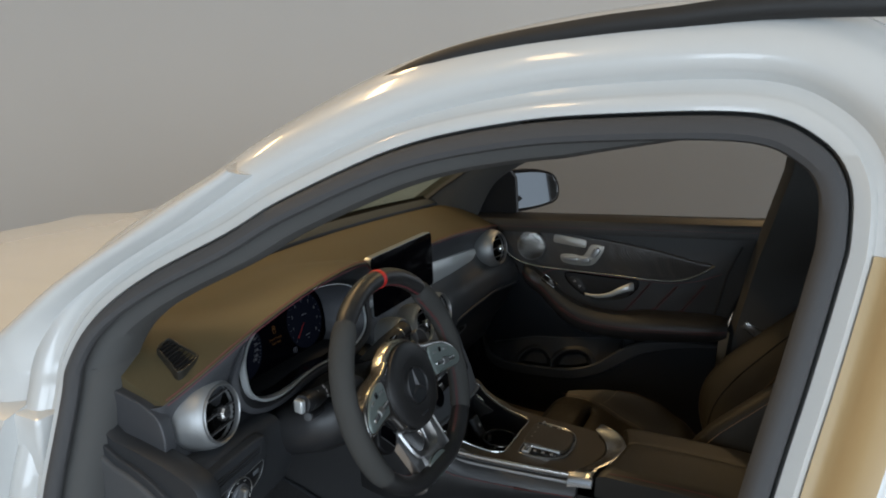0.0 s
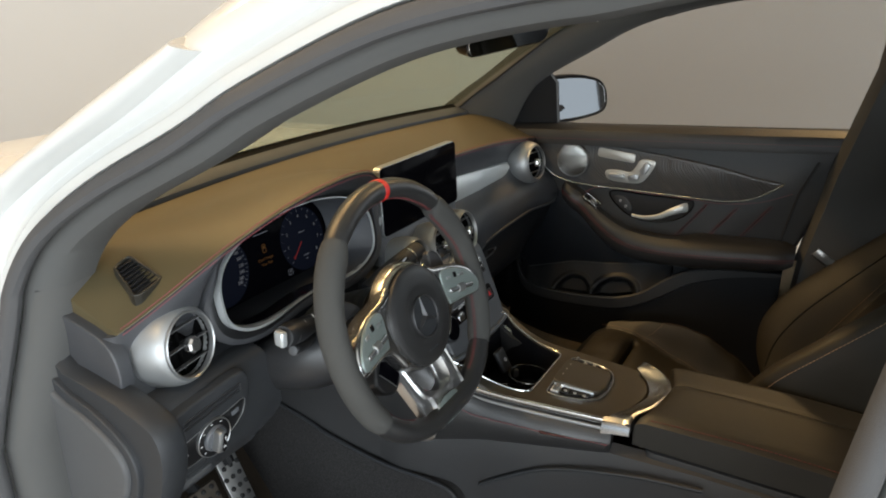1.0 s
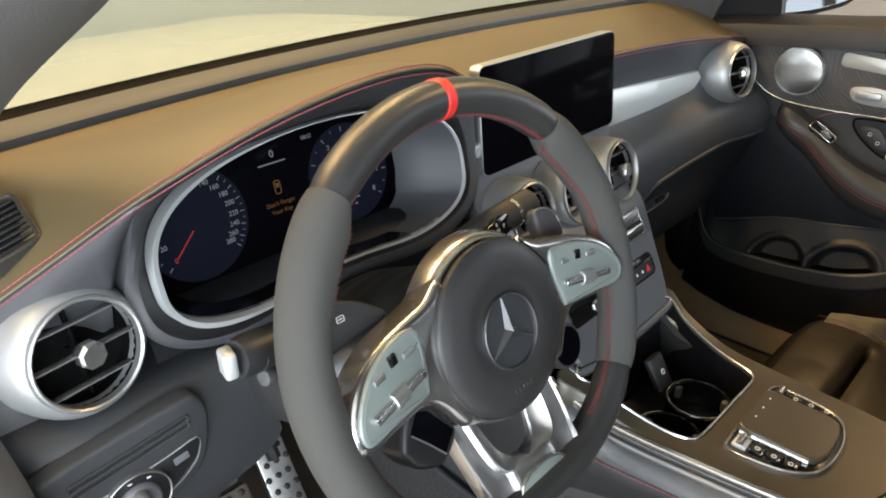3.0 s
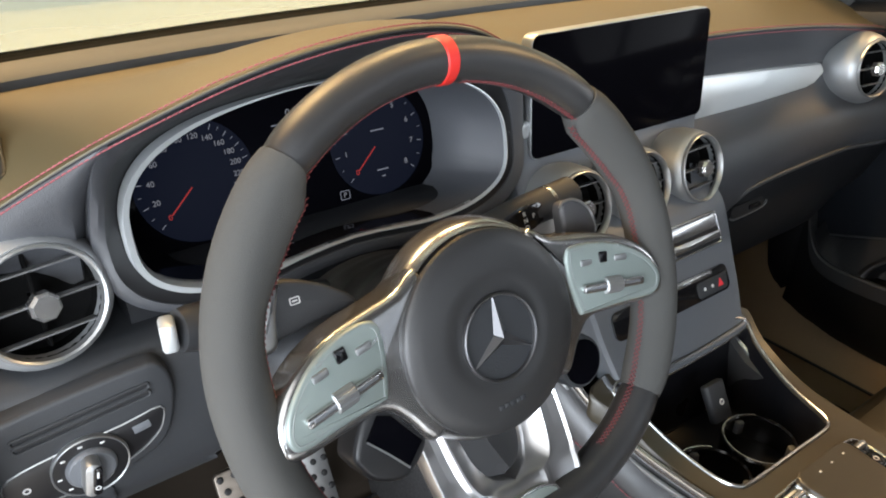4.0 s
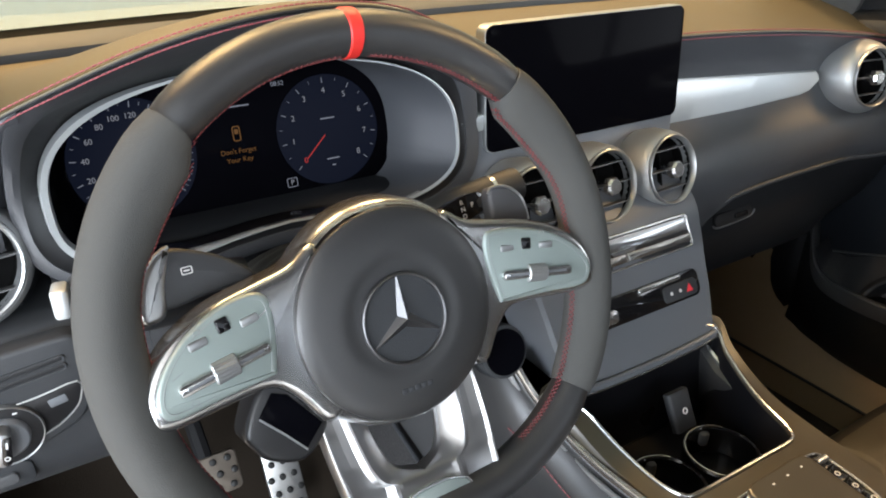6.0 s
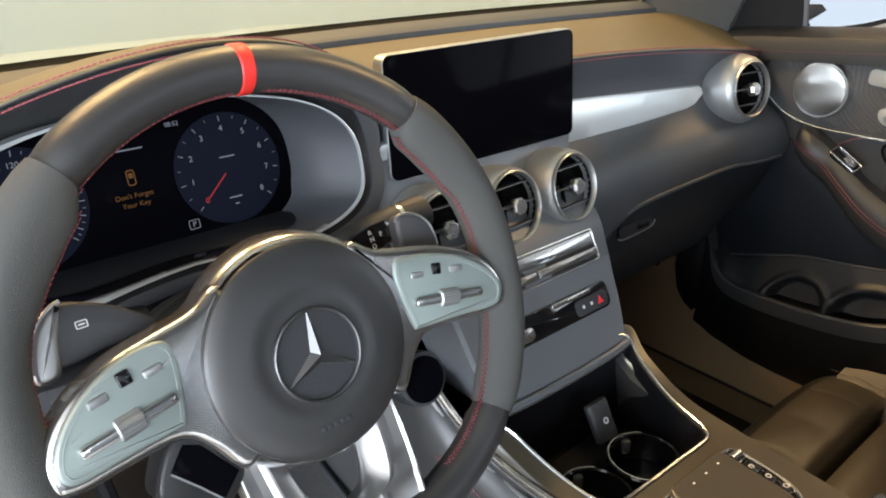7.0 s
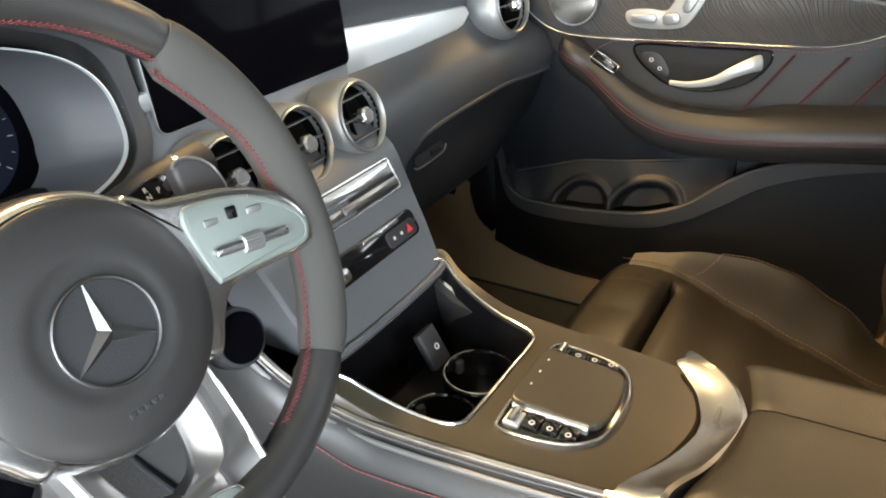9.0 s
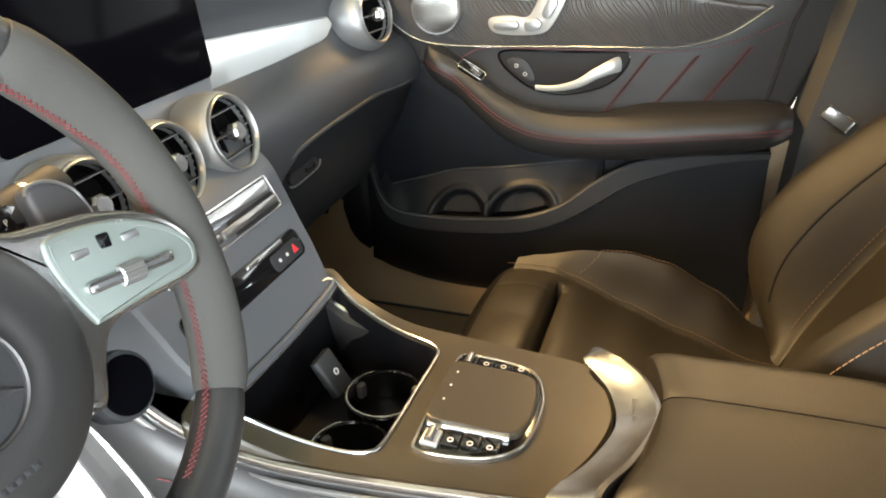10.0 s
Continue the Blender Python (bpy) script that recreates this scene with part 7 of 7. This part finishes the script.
def cushion_z(d, y):
    """Height of the cushion d metres off its middle: flat insert, seam, raised bolster."""
    zc, zb, w = table(MIDDLE, y)[0], table(BOLSTER, y)[0], table(INSERT, y)[0]
    d = abs(d)
    z = zc + 0.005 * (1 - min(1.0, d / w) ** 2)
    if d < 0.180:
        f = min(1.0, max(0.0, (d - w - 0.004) / (0.184 - w)))
        z += (zb - zc) * f * f * (3 - 2 * f)
    else:
        f = min(1.0, (d - 0.180) / 0.036)
        z = zb - 0.10 * (1 - math.sqrt(max(0.0, 1 - f * f)))
    z -= 0.006 * math.exp(-((d - w) / 0.0055) ** 2)
    z -= 0.030 * math.exp(-((y + 0.347) / 0.0042) ** 4) * min(1.0, max(0.0, (0.126 - d) / 0.010))
    z -= 0.012 * math.exp(-((y + 0.347) / 0.014) ** 2) * min(1.0, max(0.0, (0.130 - d) / 0.02))
    if y > -0.345:
        z -= 0.003 * math.exp(-((d - 0.092) / 0.0022) ** 2)
        z += 0.006 * math.exp(-((d - 0.05) / 0.06) ** 2) * math.sin(math.pi * min(1.0, max(0.0, (-0.248 - y) / 0.095)))
    return z


bm = bmesh.new()
ds = span(-0.216, 0.216, 96)
ys = sorted(set([round(v, 5) for v in span(-0.248, -0.33, 20) + span(-0.332, -0.362, 26) + span(-0.366, -0.74, 46)]), reverse=True)
rings = []
for y, zf in NOSE:
    f = (zf - 0.44) / 0.16
    rings.append([Vector((SX + d * (0.90 + 0.10 * f), y - 0.06 * abs(d / 0.216) ** 4 * 0.5, zf - 0.018 * (abs(d) / 0.216) ** 6 + (table(BOLSTER, -0.248)[0] - 0.606))) for d in ds])
for y in ys:
    back = 0.03 * max(0.0, 1 - (-0.248 - y) / 0.12)
    rings.append([Vector((SX + d, y - back * abs(d / 0.216) ** 4, cushion_z(d, y))) for d in ds])
rings = [r + [Vector((r[-1].x - 0.01, r[-1].y, 0.42)), Vector((r[0].x + 0.01, r[0].y, 0.42))] for r in rings]
loft(bm, rings)
part("cushion", bm, SEAT_LEATHER, seat, "black leather seat cushion with thigh pad and raised bolsters", 50)


def cushion_line(fn, y0, y1, n=60, lift=0.0026):
    """Points along the cushion where d = fn(y)."""
    return [Vector((SX + fn(y), y, cushion_z(fn(y), y) + lift)) for y in span(y0, y1, n)]


def back_row(s, w, bolster, t=0.13):
    y, z = -0.695 - 0.36 * s, 0.565 + 0.63 * s
    n = Vector((0, 0.868, 0.496))
    half = [(0.0, 0.0), (0.06, 0.002), (w - 0.125, 0.004), (w - 0.115, 0.0), (w - 0.105, 0.012), (w - 0.075, bolster * 0.62), (w - 0.035, bolster * 0.97), (w - 0.012, bolster), (w + 0.006, bolster - 0.02), (w + 0.012, -0.02), (w, -t)]
    return [Vector((SX - a, y, z)) + n * h for a, h in reversed(half)] + [Vector((SX + a, y, z)) + n * h for a, h in half[1:]]


BACK = [back_row(-0.04, 0.18, 0.02), back_row(0.03, 0.205, 0.085), back_row(0.12, 0.222, 0.12), back_row(0.24, 0.232, 0.122), back_row(0.38, 0.234, 0.10), back_row(0.55, 0.230, 0.07), back_row(0.70, 0.215, 0.05), back_row(0.85, 0.19, 0.03), back_row(0.98, 0.15, 0.0), back_row(1.05, 0.125, -0.04)]
padded(BACK, "backrest", "black leather backrest with deep side bolsters")


def seam(rows, col, lift, first, last, name, mat, thread=True):
    """Thread or a dark seam along one column of a pad."""
    line = [r[col] + lift for r in pad_rows(rows, 8)][first * 8:last * 8 + 1]
    if thread:
        return part(name, stitches(line, 0.0055, 0.0007, 0.0075), mat, seat, "row of brown stitching")
    bm = bmesh.new()
    tube(bm, line, 0.0018, 6)
    return part(name, bm, mat, seat)


out = Vector((0, 0.0014, 0.0008))
for cols in ((6, 14), ):
    for c in cols:
        seam(BACK, c, out, 1, 6, "backrest_stitching", TAN_THREAD)
for s in (-1, 1):
    part("insert_stitching", stitches(cushion_line(lambda y: s * (table(INSERT, y)[0] + 0.007), -0.25, -0.70, 90), 0.0055, 0.0006, 0.0075), TAN_THREAD, seat, "row of brown stitching")
    part("bolster_piping", stitches(cushion_line(lambda y: s * (0.186 - 0.020 * math.exp(-((y + 0.37) / 0.03) ** 2)), -0.375, -0.70, 80), 0.0055, 0.0006, 0.0075), TAN_THREAD, seat, "row of brown stitching")
for c, aside in ((2, -0.0012), (18, 0.0012)):
    seam(BACK, c, Vector((aside, 0.001, 0.001)), 1, 6, "bolster_stitching", PALE_THREAD)
for c in (5, 15):
    seam(BACK, c, out * 0.3, 1, 6, "bolster_seam", MATT_BLACK, False)
bm = bmesh.new()
block(bm, (0.44, 0.46, 0.14), Matrix.Translation((SX, -0.53, 0.43)), 0.02)
part("seat_base", bm, PLASTIC, seat, "dark plastic seat base")

# seat belt
belt = thing("seat_belt", "black seat belt with bright tongue beside the seat", "seat belt", (0.70, -0.76, 0.9))
bm = bmesh.new()
bp = spline([(0.655, -0.80, 1.30), (0.69, -0.765, 1.05), (0.705, -0.74, 0.90), (0.71, -0.73, 0.74), (0.69, -0.76, 0.58)], 6)
loft(bm, [[p + Vector((0, a, b)) for a, b in ((-0.023, 0), (0.023, 0), (0.023, 0.0018), (-0.023, 0.0018))] for p in bp])
part("webbing", bm, material("belt_webbing", (0.03, 0.03, 0.031), 0.8, grain=0.4, scale=1200), belt, "black woven webbing")
bm = bmesh.new()
block(bm, (0.008, 0.05, 0.022), Matrix.Translation((0.698, -0.735, 0.835)) @ Matrix.Rotation(radians(32), 4, "X"), 0.003)
part("tongue", bm, STEEL, belt, "bright metal tongue")

# B-pillar inner trim, passenger side
bm = bmesh.new()
loft(bm, [[Vector((x, y + dy, z)) for x, dy in ((0.70 - o, 0), (0.76 - o, 0.02), (0.80 - o, -0.02), (0.80 - o, -0.25), (0.70 - o, -0.25))] for z, y, o in ((0.40, -0.67, 0.0), (0.8, -0.69, 0.0), (1.05, -0.73, 0.025), (1.15, -0.75, 0.075), (1.3, -0.78, 0.13), (1.5, -0.79, 0.20))])
single("pillar_cover", bm, TRIM_GREY, "dark plastic pillar cover behind the passenger door", "pillar trim", "structure")

# ---- footwells ----
bm = bmesh.new()
loft(bm, [[Vector((x, y, z)) for x, z in ((-0.72, 0.33), (0.75, 0.33), (0.75, 0.30), (-0.72, 0.30))] for y in (-1.0, 0.25)])
single("cabin_floor", bm, CARPET, "black carpeted cabin floor", "carpet", "structure")
bm = bmesh.new()
loft(bm, [[Vector((x, y, z)) for x in (-0.72, 0.75)] + [Vector((x, y + 0.03, z - 0.03)) for x in (0.75, -0.72)] for y, z in ((0.24, 0.32), (0.40, 0.45), (0.50, 0.62), (0.52, 0.92), (0.42, 1.05), (0.33, 1.085))])
single("bulkhead", bm, CARPET, "black carpeted bulkhead in the footwell", "bulkhead", "structure")
mat_thing = thing("floor_mat", "thick black carpet mat with bound edge in the footwell", "floor mat", (-0.3, 0.1, 0.33))
mo = smooth([(-0.60, -0.20), (-0.60, 0.15), (-0.55, 0.235), (-0.30, 0.24), (-0.19, 0.235), (-0.175, 0.15), (-0.175, -0.2), (-0.2, -0.24), (-0.55, -0.24)], 4)
bm = bmesh.new()
slab(bm, mo, 0.012, 0.004, Matrix.Translation((0, 0, 0.331)))
# Pile lightened and browned for the warm light on the mat.
part("carpet", bm, material("mat_pile_warm_lit", (0.10, 0.075, 0.055), 0.98, grain=1.0, scale=900, spec=0.1), mat_thing)
bm = bmesh.new()
tube(bm, [Vector((p[0], p[1], 0.338)) for p in mo], 0.006, 8, closed=True)
part("edging", bm, BLACK_RUBBER, mat_thing, "smooth bound edge")
bm = bmesh.new()
loft(bm, [[Vector((x, y, z)) for x, z in ((-0.150, 0.80), (-0.160, 0.70), (-0.163, 0.55), (-0.165 - 0.01 * f, 0.34), (-0.15, 0.34), (-0.13, 0.80))] for y, f in ((-0.056, 0), (0.06, 0.6), (0.2, 1), (0.42, 1))])
single("tunnel_panel", bm, FLANK_GREY, "smooth dark plastic tunnel panel by the pedals", "tunnel trim", "structure")
# carpeted tunnel side by the driver's feet
flank = thing("tunnel_carpet", "thick black carpet on the tunnel side with piped edge", "carpet", (-0.2, 0.0, 0.34))
TOP = spline([(-0.160, 0.42, 0.60), (-0.163, 0.20, 0.553), (-0.166, 0.139, 0.538), (-0.170, 0.004, 0.520), (-0.172, -0.12, 0.522), (-0.174, -0.17, 0.515), (-0.178, -0.192, 0.485), (-0.19, -0.198, 0.44)], 5)
bm = bmesh.new()
rings = []
for p in TOP:
    h = p.z - 0.335
    rings.append([p, p + Vector((-0.008, 0, -0.004)), p + Vector((-0.016, 0, -0.25 * h)), p + Vector((-0.03, 0, -0.6 * h)), p + Vector((-0.055, 0, -h)), p + Vector((0.03, 0, -h)), p + Vector((0.03, 0, 0))])
loft(bm, rings)
part("carpet", bm, material("tunnel_pile", (0.032, 0.031, 0.031), 0.98, grain=1.0, scale=420, spec=0.1, vary=0.95, stain=330), flank)
bm = bmesh.new()
tube(bm, [p + Vector((-0.007, 0, 0.001)) for p in TOP], 0.004, 8)
part("piping", bm, PLASTIC, flank, "smooth dark piping")
bm = bmesh.new()
loft(bm, [[Vector((x, y, z)) for x, z in ((0.165, 0.70), (0.18, 0.60), (0.20, 0.34), (0.13, 0.34))] for y in (-0.15, 0.02, 0.18, 0.42)])
single("tunnel_flank", bm, CARPET, "carpeted tunnel side in the passenger footwell", "tunnel trim", "structure")
# Orange-brown base holds the warm lamplight that falls on the kick panel.
SILL_LIT = material("sill_lamplit", (0.34, 0.24, 0.14), 0.6, grain=0.2, scale=500)
bm = bmesh.new()
loft(bm, [[Vector((x, y, z)) for x, z in ((0.655, 0.335), (0.656, 0.392), (0.664, 0.400), (0.70, 0.404 + 0.02 * f), (0.722, 0.425 + 0.04 * f), (0.733, 0.48 + 0.05 * f), (0.736, 0.56), (0.736, 0.80), (0.77, 0.80), (0.77, 0.335))] for y, f in ((-0.7, 0), (-0.1, 0), (0.03, 0.3), (0.12, 0.8), (0.2, 1), (0.46, 1))])
single("kick_panel", bm, SILL_LIT, "passenger kick panel and sill trim, warm lamplight put into its colour", "sill trim", "structure")
bm = bmesh.new()
tube(bm, [Vector((0.6545, y, 0.3955)) for y in span(0.40, -0.6, 20)], 0.003, 6)
single("sill_bead", bm, PLASTIC, "dark bead along the passenger sill trim", "sill trim", "structure")


def pedal(c, w, h, tilt, label, rows, cols, metal=STEEL):
    p = thing("pedal", label, "pedal", c, "drilled foot pedals")
    m = facing(c, tilt)
    bm = bmesh.new()
    slab(bm, rrect(w, h, 0.008), 0.0, 0.003, m, -0.008)
    plate = part("plate", bm, metal, p, "brushed steel plate")
    for i in range(rows):
        for j in range(cols):
            bm = bmesh.new()
            u, v = -w / 2 + w * (j + 0.5) / cols, -h / 2 + h * (i + 0.5) / rows
            lathe(bm, [(0.0052, -0.002), (0.005, 0.003), (0.0035, 0.004)], 10, m @ Matrix.Translation((u + (0.003 if i % 2 else -0.003), v, 0)))
            part("rubber_stud", bm, BLACK_RUBBER, plate)
    bm = bmesh.new()
    tube(bm, [Vector(c) + Vector((0, 0.02, h * 0.3)), Vector(c) + Vector((0, 0.08, h * 0.9)), Vector(c) + Vector((0, 0.14, h * 1.6))], 0.012, 8)
    part("arm", bm, MATT_BLACK, p)


pedal((-0.315, 0.27, 0.45), 0.055, 0.165, 28, "drilled steel accelerator pedal with rubber studs", 7, 3)
pedal((-0.425, 0.25, 0.49), 0.085, 0.06, 28, "drilled steel brake pedal with rubber studs", 3, 4, material("dull_steel", (0.2, 0.17, 0.14), 0.45, metal=0.8))
